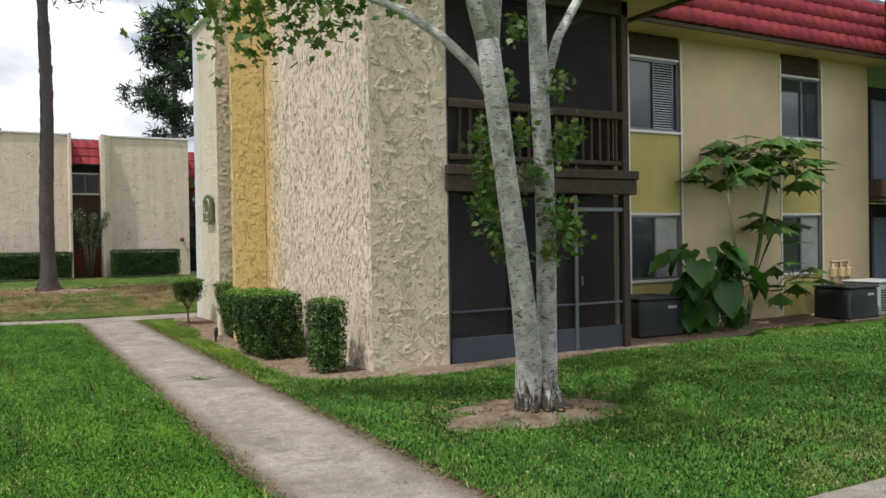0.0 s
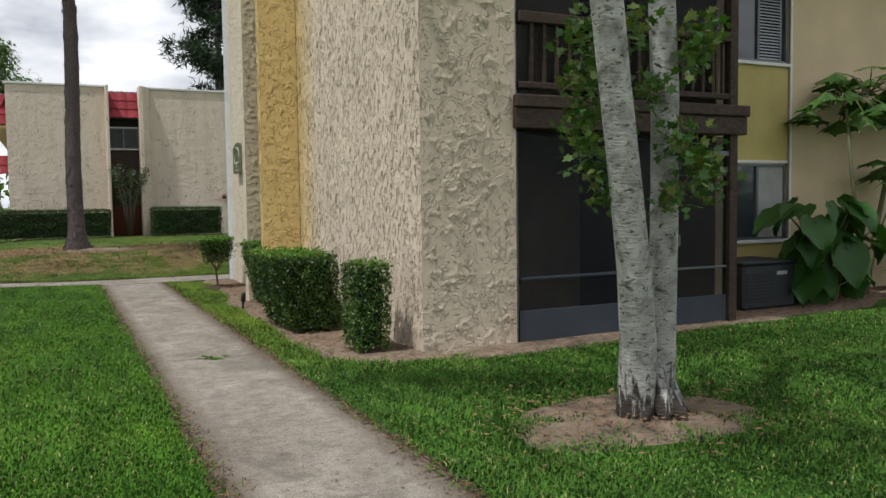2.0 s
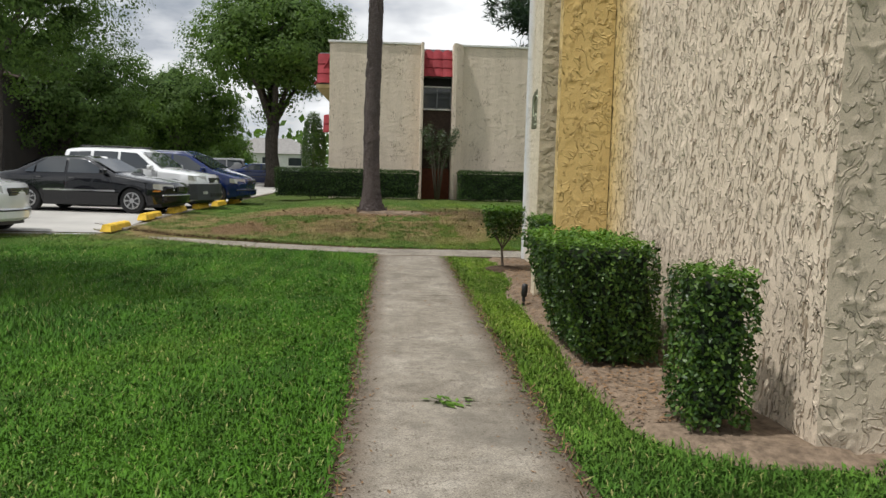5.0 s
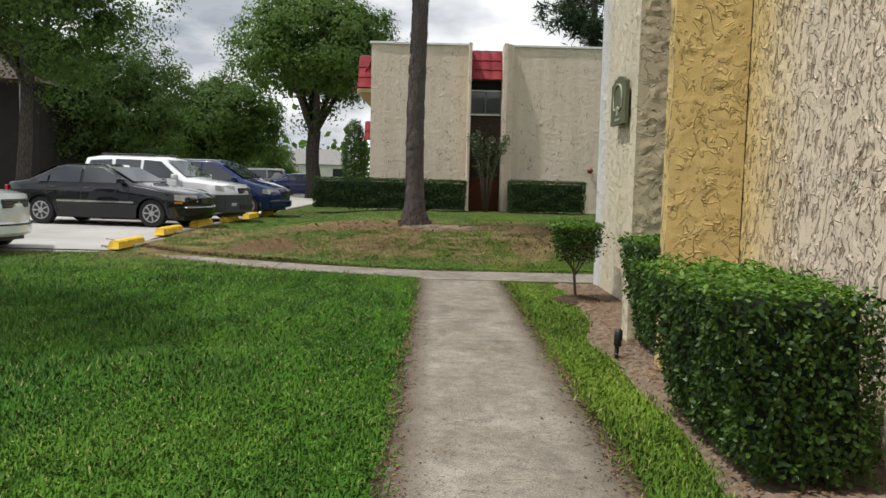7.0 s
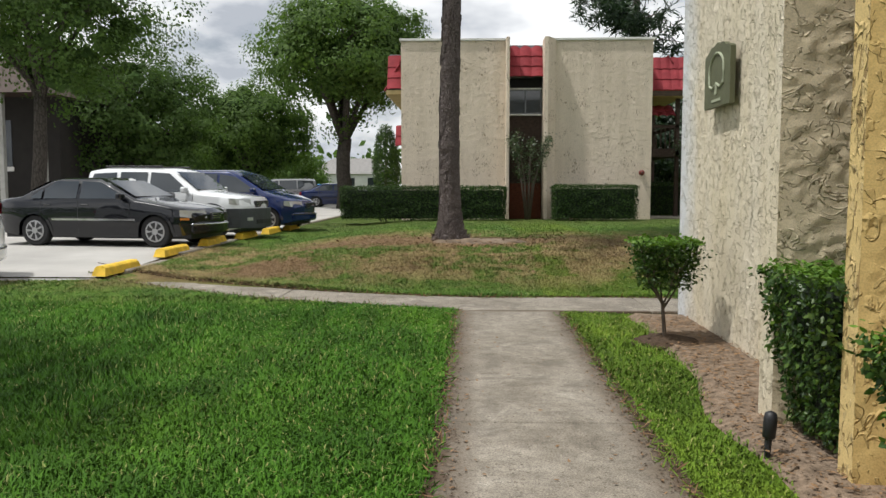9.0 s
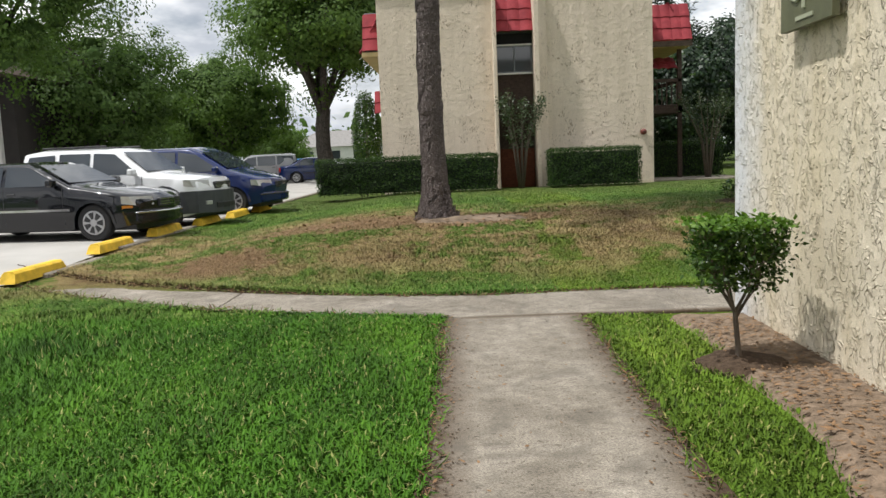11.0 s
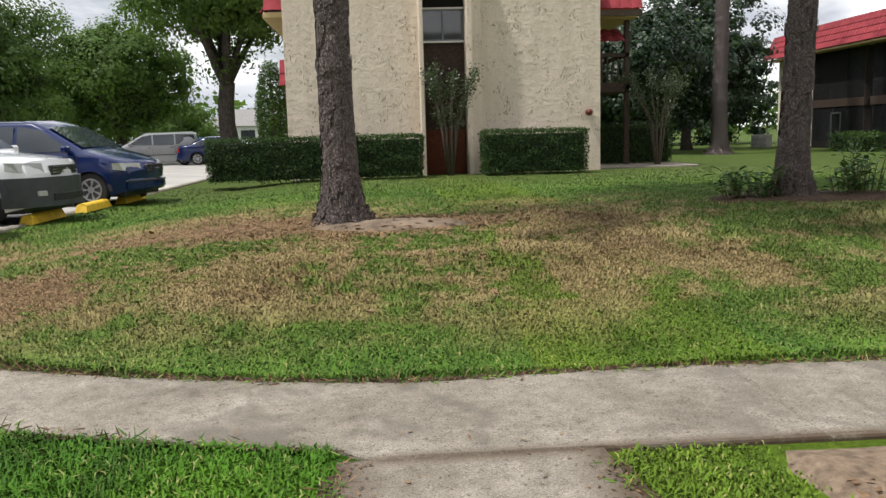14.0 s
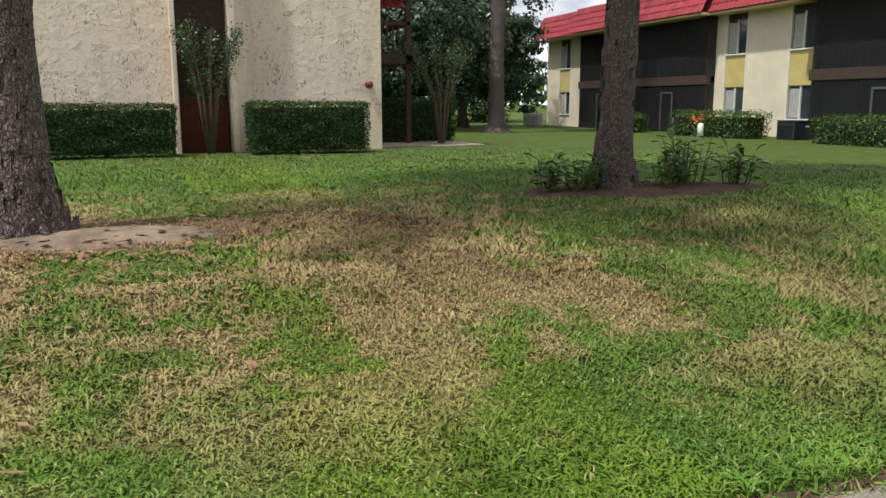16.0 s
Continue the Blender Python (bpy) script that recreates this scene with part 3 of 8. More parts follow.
def leaf_cloud(centres, size, rng, spread=0.5, up=0.3, shape=None, normal=None, firm=1.1):
    """Verts and faces of one small leaf at each centre, turned at random. shape: outline points (along, across)."""
    c = np.asarray(centres, float)
    n = len(c)
    shape = np.array(shape if shape is not None else [(0, 0), (0.45, 0.32), (1, 0), (0.45, -0.32)], float)
    d = rng.normal(size=(n, 3))
    d /= np.linalg.norm(d, axis=1)[:, None] + 1e-9
    nn = rng.normal(size=(n, 3)) * 0.7
    if normal is not None:
        nn += np.asarray(normal) * firm
    nn[:, 2] += up * 2
    d -= nn * ((d * nn).sum(1) / ((nn * nn).sum(1) + 1e-9))[:, None]
    d /= np.linalg.norm(d, axis=1)[:, None] + 1e-9
    s = np.cross(d, nn)
    s /= np.linalg.norm(s, axis=1)[:, None] + 1e-9
    sz = size * rng.uniform(0.6, 1.3, n)
    k = len(shape)
    v = c[:, None] + sz[:, None, None] * (shape[None, :, :1] * d[:, None] + shape[None, :, 1:] * s[:, None])
    f = np.arange(n * k).reshape(n, k)
    return v.reshape(-1, 3), f


def fast_mesh(name, verts, faces, material, parent=None, label=""):
    """One mesh from arrays; all faces have the same number of corners."""
    verts, faces = np.asarray(verts, np.float32), np.asarray(faces, np.int32)
    me = bpy.data.meshes.new(name)
    me.vertices.add(len(verts))
    me.vertices.foreach_set("co", verts.ravel())
    k = faces.shape[1]
    me.loops.add(faces.size)
    me.loops.foreach_set("vertex_index", faces.ravel())
    me.polygons.add(len(faces))
    me.polygons.foreach_set("loop_start", np.arange(0, faces.size, k, dtype=np.int32))
    me.update(calc_edges=True)
    me.materials.append(material)
    ob = attach(new(name, me), parent)
    return tagged(ob, label) if label else ob


def smooth01(v):
    v = np.clip(v, 0, 1)
    return v * v * (3 - 2 * v)


def ground_z(x, y):
    """Height of the ground: level round the path, a low rise under the north lawn, gently rising parking."""
    x, y = np.asarray(x, float), np.asarray(y, float)
    lot = np.clip((y - 23.5) * 0.035, 0, 0.18)
    rise = 0.46 * smooth01((y - 22.9) / 5.0) * smooth01((x + 3.7) / 4.5)
    fall = 1 - 0.35 * smooth01((y - 30) / 10)
    east = 1 - 0.75 * smooth01((x - 10) / 10)
    z = np.maximum(lot * smooth01((4 - x) / 8), rise * fall * east)
    return z + 0.05 * np.exp(-((x - 4.8) ** 2 + (y - 8.8) ** 2) / 1.2)


def gz(x, y):
    return float(ground_z(x, y))

# ---------------------------------------------------------------- ground and paving
def ground_sheet():
    def steps(marks):
        out = []
        for a, b, n in marks:
            out += list(np.linspace(a, b, n, endpoint=False))
        return out + [marks[-1][1]]
    xs = steps([(-900, -60, 8), (-60, -12, 8), (-12, 14, 65), (14, 60, 14), (60, 900, 8)])
    ys = steps([(-900, -20, 8), (-20, 4, 10), (4, 44, 90), (44, 100, 12), (100, 1200, 8)])
    X, Y = np.meshgrid(xs, ys)
    Z = ground_z(X, Y) - 0.015
    v = np.stack([X, Y, Z], -1).reshape(-1, 3)
    n = len(xs)
    f = [(j * n + i, j * n + i + 1, (j + 1) * n + i + 1, (j + 1) * n + i) for j in range(len(ys) - 1) for i in range(n - 1)]
    ob = raw("ground", v, f, M["ground"], smooth=True)
    return structure(ob, "mown green lawn with straw-coloured tired patches", "lawn")


ground_sheet()

PATH_X0, PATH_X1, PATH_END = 1.955, 3.155, 21.74


def cross_far(x):
    return 22.86 + 0.035 * math.sin(x * 2.1) if x > 2.2 else 22.86 + 0.13 * (2.2 - x) + 0.058 * (2.2 - x) ** 2


def cross_near(x):
    if x > 3.155:
        return 21.72 - 0.02 * (x - 3.155)
    if x > 1.955:
        return PATH_END
    return 21.90 + 0.17 * (1.955 - x) + 0.062 * (1.955 - x) ** 2


def slab(name, outline, top=0.012, thick=0.10, parent=None):
    """A concrete slab with a worn, rounded rim."""
    n = len(outline)
    cx, cy = sum(p[0] for p in outline) / n, sum(p[1] for p in outline) / n
    v, f = [], []
    for inset, dz in ((0.0, -thick), (0.0, -0.012), (0.012, 0.0)):
        for x, y in outline:
            d = math.hypot(x - cx, y - cy)
            k = 1 - inset / d
            x, y = cx + (x - cx) * k, cy + (y - cy) * k
            v.append((x, y, top + dz))
    for r in range(2):
        for i in range(n):
            j = (i + 1) % n
            f.append((r * n + i, r * n + j, (r + 1) * n + j, (r + 1) * n + i))
    f.append(tuple(range(2 * n, 3 * n)))
    return raw(name, v, f, M["concrete"], parent)


def edge_wobble(a, b, n, amp, seed):
    rng = random.Random(seed)
    return [(a[0] + (b[0] - a[0]) * i / n + rng.uniform(-amp, amp), a[1] + (b[1] - a[1]) * i / n) for i in range(n + 1)]


footpath = structure(thing("pavement_path"), "worn grey concrete footpath of cast slabs across the lawn", "footpath")
marks = [1.5, 5.0, 8.5, 12.9, 17.3, PATH_END]
for k in range(len(marks) - 1):
    y0, y1 = marks[k] + 0.005, marks[k + 1] - 0.005
    right = edge_wobble((PATH_X1, y0), (PATH_X1, y1), 9, 0.012, k)
    left = edge_wobble((PATH_X0, y1), (PATH_X0, y0), 9, 0.012, 40 + k)
    slab("slab", right + left, parent=footpath)
crosswalk = structure(thing("pavement_cross"), "worn concrete footpath curving off towards the parking", "footpath")
cuts = [-4.6, -2.5, -0.36, 4.2, 6.6, 9.5]
for k in range(len(cuts) - 1):
    a, b = cuts[k] + 0.004, cuts[k + 1] - 0.004
    xs = [a + (b - a) * i / 24 for i in range(25)]
    slab("slab", [(x, cross_near(x) + 0.008) for x in xs] + [(x, cross_far(x)) for x in reversed(xs)], parent=crosswalk)
side = structure(thing("pavement_south"), "concrete footpath crossing in front of the apartment block", "footpath")
for k in range(6):
    slab("slab", [(3.17 + k * 3.6, 4.7), (6.76 + k * 3.6, 4.7), (6.76 + k * 3.6, 5.96), (3.17 + k * 3.6, 5.96)], parent=side)

entry = structure(thing("pavement_entry"), "concrete slab at the entry beside the north block", "footpath")
for k in range(2):
    box("slab", 8.5 + k * 1.5, 9.99 + k * 1.5, 41.5, 43.7, gz(9.5, 42.5) - 0.1, gz(9.5, 42.5) + 0.03, M["concrete"], entry, bevel=0.012)

# parking, stalls and wheel stops
CURB_X = -3.55


def parking():
    xs = list(np.linspace(-40, CURB_X, 12))
    ys = list(np.linspace(24.6, 90, 34))
    v = [(x, y, float(np.clip((y - 23.5) * 0.035, 0, 0.18)) + 0.012) for y in ys for x in xs]
    n = len(xs)
    f = [(j * n + i, j * n + i + 1, (j + 1) * n + i + 1, (j + 1) * n + i) for j in range(len(ys) - 1) for i in range(n - 1)]
    ob = raw("road_parking", v, f, M["asphalt"])
    structure(ob, "pale worn parking area with painted stalls", "parking lot")
    v = [(-40, 15.5, 0.011), (-9.0, 19.5, 0.011), (-4.6, 24.3, 0.011), (CURB_X, 24.6, 0.030), (-40, 24.6, 0.030)]
    ob = raw("road_apron", v, [(0, 1, 2, 3, 4)], M["asphalt"])
    structure(ob, "pale worn paving where the parking turns", "parking lot")
    kerb = structure(thing("kerb"), "low concrete kerb between parking and lawn", "kerb")
    y = 25.2
    while y < 45:
        z = float(np.clip((y - 23) * 0.035, 0, 0.18))
        box("kerb_stone", CURB_X, CURB_X + 0.16, y, y + 2.38, z - 0.2, z + 0.03, M["concrete"], kerb, bevel=0.02)
        y += 2.4


parking()


def wheel_stop(y, worn=0):
    z = float(np.clip((y - 23.5) * 0.035, 0, 0.18)) + 0.012
    prof = [(-0.11, 0), (0.11, 0), (0.085, 0.12), (0.05, 0.15), (-0.05, 0.15), (-0.085, 0.12)]
    v = [(CURB_X - 0.02 + max(0.0, y - 29.0) * 0.06 + x, y - 0.68 + s * 1.36 + (0.06 if zz > 0.1 else 0) * (1 - 2 * s), z + zz) for s in (0, 1) for x, zz in prof]
    f = [tuple(range(5, -1, -1)), tuple(range(6, 12))] + [(i, (i + 1) % 6, 6 + (i + 1) % 6, 6 + i) for i in range(6)]
    ob = raw("wheel_stop", v, f, M["stop"])
    return tagged(ob, "yellow-painted concrete wheel stop at the end of a stall", "wheel stop", "wheel stops of the parking")


for yy in (25.2, 27.6, 29.85, 32.0, 34.0, 35.9):
    wheel_stop(yy)


def bed(name, outline, material, label, z=0.0, hump=0.05):
    """A planting bed: a low mound with an uneven rim."""
    rng = random.Random(len(outline))
    n = len(outline)
    cx, cy = sum(p[0] for p in outline) / n, sum(p[1] for p in outline) / n
    v, f = [], []
    rings = 6
    for r in range(rings):
        k = 1 - r / rings
        for x, y in outline:
            x, y = cx + (x - cx) * k + rng.uniform(-0.02, 0.02), cy + (y - cy) * k + rng.uniform(-0.02, 0.02)
            v.append((x, y, gz(x, y) + z + hump * (1 - k * k) * 0.8 + (0 if r == 0 else rng.uniform(0, 0.018)) - (0.02 if r == 0 else 0)))
    v.append((cx, cy, gz(cx, cy) + z + hump))
    for r in range(rings - 1):
        for i in range(n):
            j = (i + 1) % n
            f.append((r * n + i, r * n + j, (r + 1) * n + j, (r + 1) * n + i))
    f += [((rings - 1) * n + i, (rings - 1) * n + (i + 1) % n, rings * n) for i in range(n)]
    return structure(raw(name, v, f, material, smooth=True), label, "planting bed")


def ring(cx, cy, rx, ry, n=28, seed=0, amp=0.12):
    rng = random.Random(seed)
    ph = [rng.uniform(0, 6.28) for _ in range(3)]
    out = []
    for i in range(n):
        a = 2 * math.pi * i / n
        k = 1 + amp * (math.sin(2 * a + ph[0]) * 0.5 + math.sin(3 * a + ph[1]) * 0.4 + math.sin(5 * a + ph[2]) * 0.3)
        out.append((cx + rx * k * math.cos(a), cy + ry * k * math.sin(a)))
    return out


def strip_bed(name, left, right, material, label, lift=0.02):
    """A bed between two lines of plan points, as a grid."""
    rng = random.Random(5)
    n, m = len(left), 8
    v, f = [], []
    for i in range(n):
        for j in range(m):
            k = j / (m - 1)
            x, y = left[i][0] + (right[i][0] - left[i][0]) * k, left[i][1] + (right[i][1] - left[i][1]) * k
            v.append((x, y, gz(x, y) + (-0.03 if j == 0 or i in (0, n - 1) else lift + rng.uniform(0, 0.02))))
    for i in range(n - 1):
        for j in range(m - 1):
            f.append((i * m + j, i * m + j + 1, (i + 1) * m + j + 1, (i + 1) * m + j))
    return structure(raw(name, v, f, material, smooth=True), label, "planting bed")


def bed_edge(y):
    return 3.60 + 0.04 * math.sin(y * 1.3) + 0.22 * smooth01(np.array((y - 17.2) / 1.5)) + 0.025 * math.sin(y * 3.1) + 1.0 * max(0.0, 12.4 - y) ** 1.5


ys = [11.72 + (21.69 - 11.72) * i / 40 for i in range(41)]
strip_bed("ground_bed_west", [(min(float(bed_edge(y)), 4.5), y) for y in ys], [(4.75, y) for y in ys], M["mulch"], "brown mulch bed with dead leaves along the stucco wall")
strip_bed("ground_bed_south", [(4.5 + 16 * i / 20, 11.66 - 0.12 * math.sin(i) + (0.5 if i > 6 else 0) + (0.35 if i > 9 else 0)) for i in range(21)],
          [(4.5 + 16 * i / 20, 12.02 if i < 6 else 13.7) for i in range(21)], M["mulch"], "brown litter strewn bed at the foot of the wall")
bed("ground_bed_maple", ring(4.86, 9.0, 0.95, 0.72, 28, 3), M["soil"], "bare sandy soil ring with dead leaves round a maple", 0.0, 0.02)
bed("ground_bed_pine", ring(2.25, 27.32, 0.85, 0.36, 24, 7), M["soil"], "bare sandy soil at a pine's foot", 0.0, 0.03)
# the darker edge soil puts tree shade into this bed's colour
bed("ground_bed_pine_east", ring(7.95, 28.65, 1.7, 0.75, 26, 9), M["edge_soil"], "bare soil bed with leafy clumps round a pine, tree shade in its colour", 0.0, 0.05)
# mulch disc coloured dark to hold the shrub's own shadow as well
bed("ground_bed_shrub", ring(3.93, 19.9, 0.33, 0.30, 18, 11), M["edge_soil"], "mulch ring round a small clipped shrub, darkened with its shadow", 0.02, 0.05)


# ---------------------------------------------------------------- near apartment block
def wall_grid(name, p0, p1, z0, z1, thick, material, parent, relief, seed, step=0.022, tall=1.3, plates=0.5):
    """A stucco wall face from p0 to p1 in plan (outside on its right-hand side) with real trowelled relief and a body behind it."""
    rng = np.random.default_rng(seed)
    p0, p1 = np.array(p0, float), np.array(p1, float)
    length = np.linalg.norm(p1 - p0)
    d = (p1 - p0) / length
    out = np.array([d[1], -d[0]])
    nu, nv = max(2, int(length / step)), max(2, int((z1 - z0) / step))
    u, w = np.meshgrid(np.linspace(0, 1, nu + 1), np.linspace(0, 1, nv + 1))

    def field(cell, sy=1.0):
        gu, gv = int(length / cell) + 3, int((z1 - z0) / (cell * sy)) + 3
        g = rng.random((gv, gu))
        a, b = u * (gu - 2), w * (gv - 2)
        i, j = a.astype(int), b.astype(int)
        fa, fb = smooth01(a - i), smooth01(b - j)
        return (g[j, i] * (1 - fa) + g[j, i + 1] * fa) * (1 - fb) + (g[j + 1, i] * (1 - fa) + g[j + 1, i + 1] * fa) * fb
    h = field(0.17, tall) * 0.65 + field(0.07, tall) * 0.35
    ridge = np.clip(1 - np.abs(h - 0.5) * 21, 0, 1) * smooth01((field(0.16) - 0.40) * 8)
    fleck = smooth01((field(0.07, tall) * 0.6 + field(0.045, tall) * 0.4 - 0.62) * 16)
    hh = relief * (ridge * 0.75 + fleck * plates)
    edge = np.minimum(np.minimum(u, 1 - u) * length, 1.0)
    hh = hh * smooth01(edge / 0.06)
    x = p0[0] + d[0] * length * u + out[0] * hh
    y = p0[1] + d[1] * length * u + out[1] * hh
    z = z0 + (z1 - z0) * w
    v = np.stack([x, y, z], -1).reshape(-1, 3)
    n = nu + 1
    a = np.arange(nv * n).reshape(nv, n)[:, :-1].ravel()
    f = np.stack([a, a + 1, a + n + 1, a + n], 1)
    return fast_mesh(name, v, f, material, parent)


def near_block():
    b = structure(thing("wall_near_block"), "cream trowelled stucco end slabs of a two-storey apartment block", "building")
    top = 6.55
    # south slab, its fin, the recess, the sign slab with its fin
    prism("slab_body", [(4.56, 12.02), (5.68, 12.02), (5.68, 12.5), (9.6, 15.0), (9.6, 16.5), (4.47, 16.2)], -0.3, top, M["stucco_s"], b)
    wall_grid("slab_face", (4.47, 16.2), (4.56, 12.0), -0.02, top - 0.01, 0.3, M["stucco"], b, 0.016, 1, tall=1.8, plates=0.32)
    wall_grid("slab_face", (4.56, 12.0), (5.69, 12.0), -0.02, top - 0.01, 0.3, M["stucco_s"], b, 0.019, 2, 0.018, tall=0.8, plates=0.10)
    prism("fin", [(4.5, 16.24), (4.5, 16.40), (3.96, 16.45), (3.96, 16.32)], -0.3, top, M["stucco_y"], b)
    wall_grid("fin_face", (3.95, 16.31), (4.46, 16.15), -0.02, top - 0.01, 0.1, M["stucco_y"], b, 0.011, 3)
    wall_grid("fin_face", (3.95, 16.46), (3.95, 16.31), -0.02, top - 0.01, 0.1, M["stucco"], b, 0.010, 4)
    prism("fin", [(5.6, 17.28), (5.6, 17.48), (3.93, 17.48), (3.93, 17.28)], -0.3, top, M["stucco_f"], b)
    wall_grid("fin_face", (3.92, 17.27), (5.6, 17.27), -0.02, top - 0.01, 0.1, M["stucco_f"], b, 0.012, 5, 0.022, 0.7)
    wall_grid("fin_face", (3.92, 17.49), (3.92, 17.27), -0.02, top - 0.01, 0.1, M["stucco_n"], b, 0.010, 6)
    prism("slab_body", [(4.48, 17.4), (9.6, 17.4), (9.6, 21.62), (4.48, 21.62)], -0.3, top, M["stucco_s"], b)
    wall_grid("slab_face", (4.47, 21.64), (4.44, 17.49), -0.02, top - 0.01, 0.1, M["stucco_n"], b, 0.012, 7, 0.024, 1.6)
    wall_grid("slab_face", (6.0, 21.64), (4.47, 21.64), -0.02, top - 0.01, 0.1, M["stucco_n"], b, 0.020, 8)
    box("parapet_cap", 4.38, 9.6, 17.3, 21.72, top, top + 0.07, M["white"], b)
    box("parapet_cap", 4.42, 5.76, 11.92, 16.4, top, top + 0.07, M["white"], b)
    # recess: brown panel with a window and a scrap of tiled roof above
    box("recess_panel", 5.05, 5.15, 16.35, 17.3, -0.3, 5.2, M["brown"], b)
    for k in range(4):
        v, f = tile_row(0.0, 1.0, 4)
        vv = [(4.62 + 0.19 * k + dz * 0.3, 16.36 + 0.92 * u, 5.25 + 0.27 * k + dz + w * 0.3) for u, w, dz in v]
        raw("roof_course", vv, f, M["tile"], b)
    # rear wall with its windows: solid pieces round the openings
    y0, y1 = 13.6, 13.85
    xs = [(8.7, 10.40), (11.66, 14.50), (15.77, 17.40)]
    for a, c in xs:
        box("wall_piece", a, c, y0, y1, -0.3, 5.55, M["wall"], b, bevel=0)
    for a, c in ((10.40, 11.66), (14.50, 15.77)):
        box("panel", a, c, y0 + 0.03, y1, -0.3, 0.86, M["panel"], b, "yellow painted infill panel", bevel=0)
        box("panel", a, c, y0 + 0.03, y1, 2.14, 3.60, M["panel"], b, "yellow painted infill panel", bevel=0)
        box("header", a, c, y0 + 0.05, y1, 4.98, 5.55, M["brown"], b, "dark brown header board", bevel=0)
        for xx in (a - 0.045, c):
            box("batten", xx, xx + 0.045, y0 - 0.02, y0 + 0.02, 0.05, 5.30, M["white"], b, "white painted batten", bevel=0.004)
    box("porch_side_wall", 8.95, 9.1, 12.4, 13.6, -0.3, 5.3, M["wall"], b, bevel=0)
    box("porch_divider", 17.4, 17.52, 11.9, 13.6, 2.5, 2.9, M["brown"], b)
    return b


def tile_row(a, c, n):
    """One course of pan tiles: wavy, thick at the lower edge. u runs along, w up the slope, dz off it."""
    v, f = [], []
    seg = 6
    for i in range(n * seg + 1):
        u = a + (c - a) * i / (n * seg)
        ph = (i % seg) / seg
        wave = 0.035 * abs(math.sin(math.pi * ph)) if i % seg else 0.0
        v += [(u, 0.0, wave), (u, 0.0, wave + 0.03), (u, 1.0, wave * 0.9 + 0.005)]
    for i in range(n * seg):
        o = i * 3
        f += [(o, o + 3, o + 4, o + 1), (o + 1, o + 4, o + 5, o + 2)]
    return v, f


near = near_block()


def one_tile_mesh():
    v, f = tile_row(0.0, 1.0, 1)
    return mesh_from("roof_tile", [(u * 0.30, w * 0.42, dz) for u, w, dz in v], f, M["tile"], True)


TILE = one_tile_mesh()


def tile_slope(parent, origin, along, up, length, rise):
    """Courses of single tiles on a slope. along, up: unit vectors of the eave and of the slope."""
    along, up = Vector(along).normalized(), Vector(up).normalized()
    nrm = along.cross(up).normalized()
    rows = max(1, round(rise / 0.36))
    cols = int(length / 0.30)
    k = length / (cols * 0.30)
    for r in range(rows):
        for c in range(cols):
            ob = new("roof_tile", TILE)
            ob.parent = parent
            o = Vector(origin) + along * (c * 0.30 * k) + up * (r * rise / rows) + nrm * 0.03
            m = Matrix((along * k, up, nrm)).transposed().to_4x4()
            m.translation = o
            ob.matrix_parent_inverse = Matrix.Translation(-parent.location) if parent.parent is None else Matrix()
            ob.matrix_basis = m


def tiled_mesh(name, parent, origin, along, up, length, rise):
    """The same courses joined, for roofs far off."""
    along, up = Vector(along).normalized(), Vector(up).normalized()
    nrm = along.cross(up).normalized()
    rows, cols = max(1, round(rise / 0.38)), max(1, int(length / 0.30))
    V, F = [], []
    for r in range(rows):
        v, f = tile_row(0.0, length, cols)
        o = len(V)
        V += [Vector(origin) + along * u + up * ((r + w * 1.12) * rise / rows) + nrm * (dz * 1.3 + 0.03) for u, w, dz in v]
        F += [tuple(i + o for i in q) for q in f]
    ob = raw(name, V, F, M["tile"], parent)
    return ob


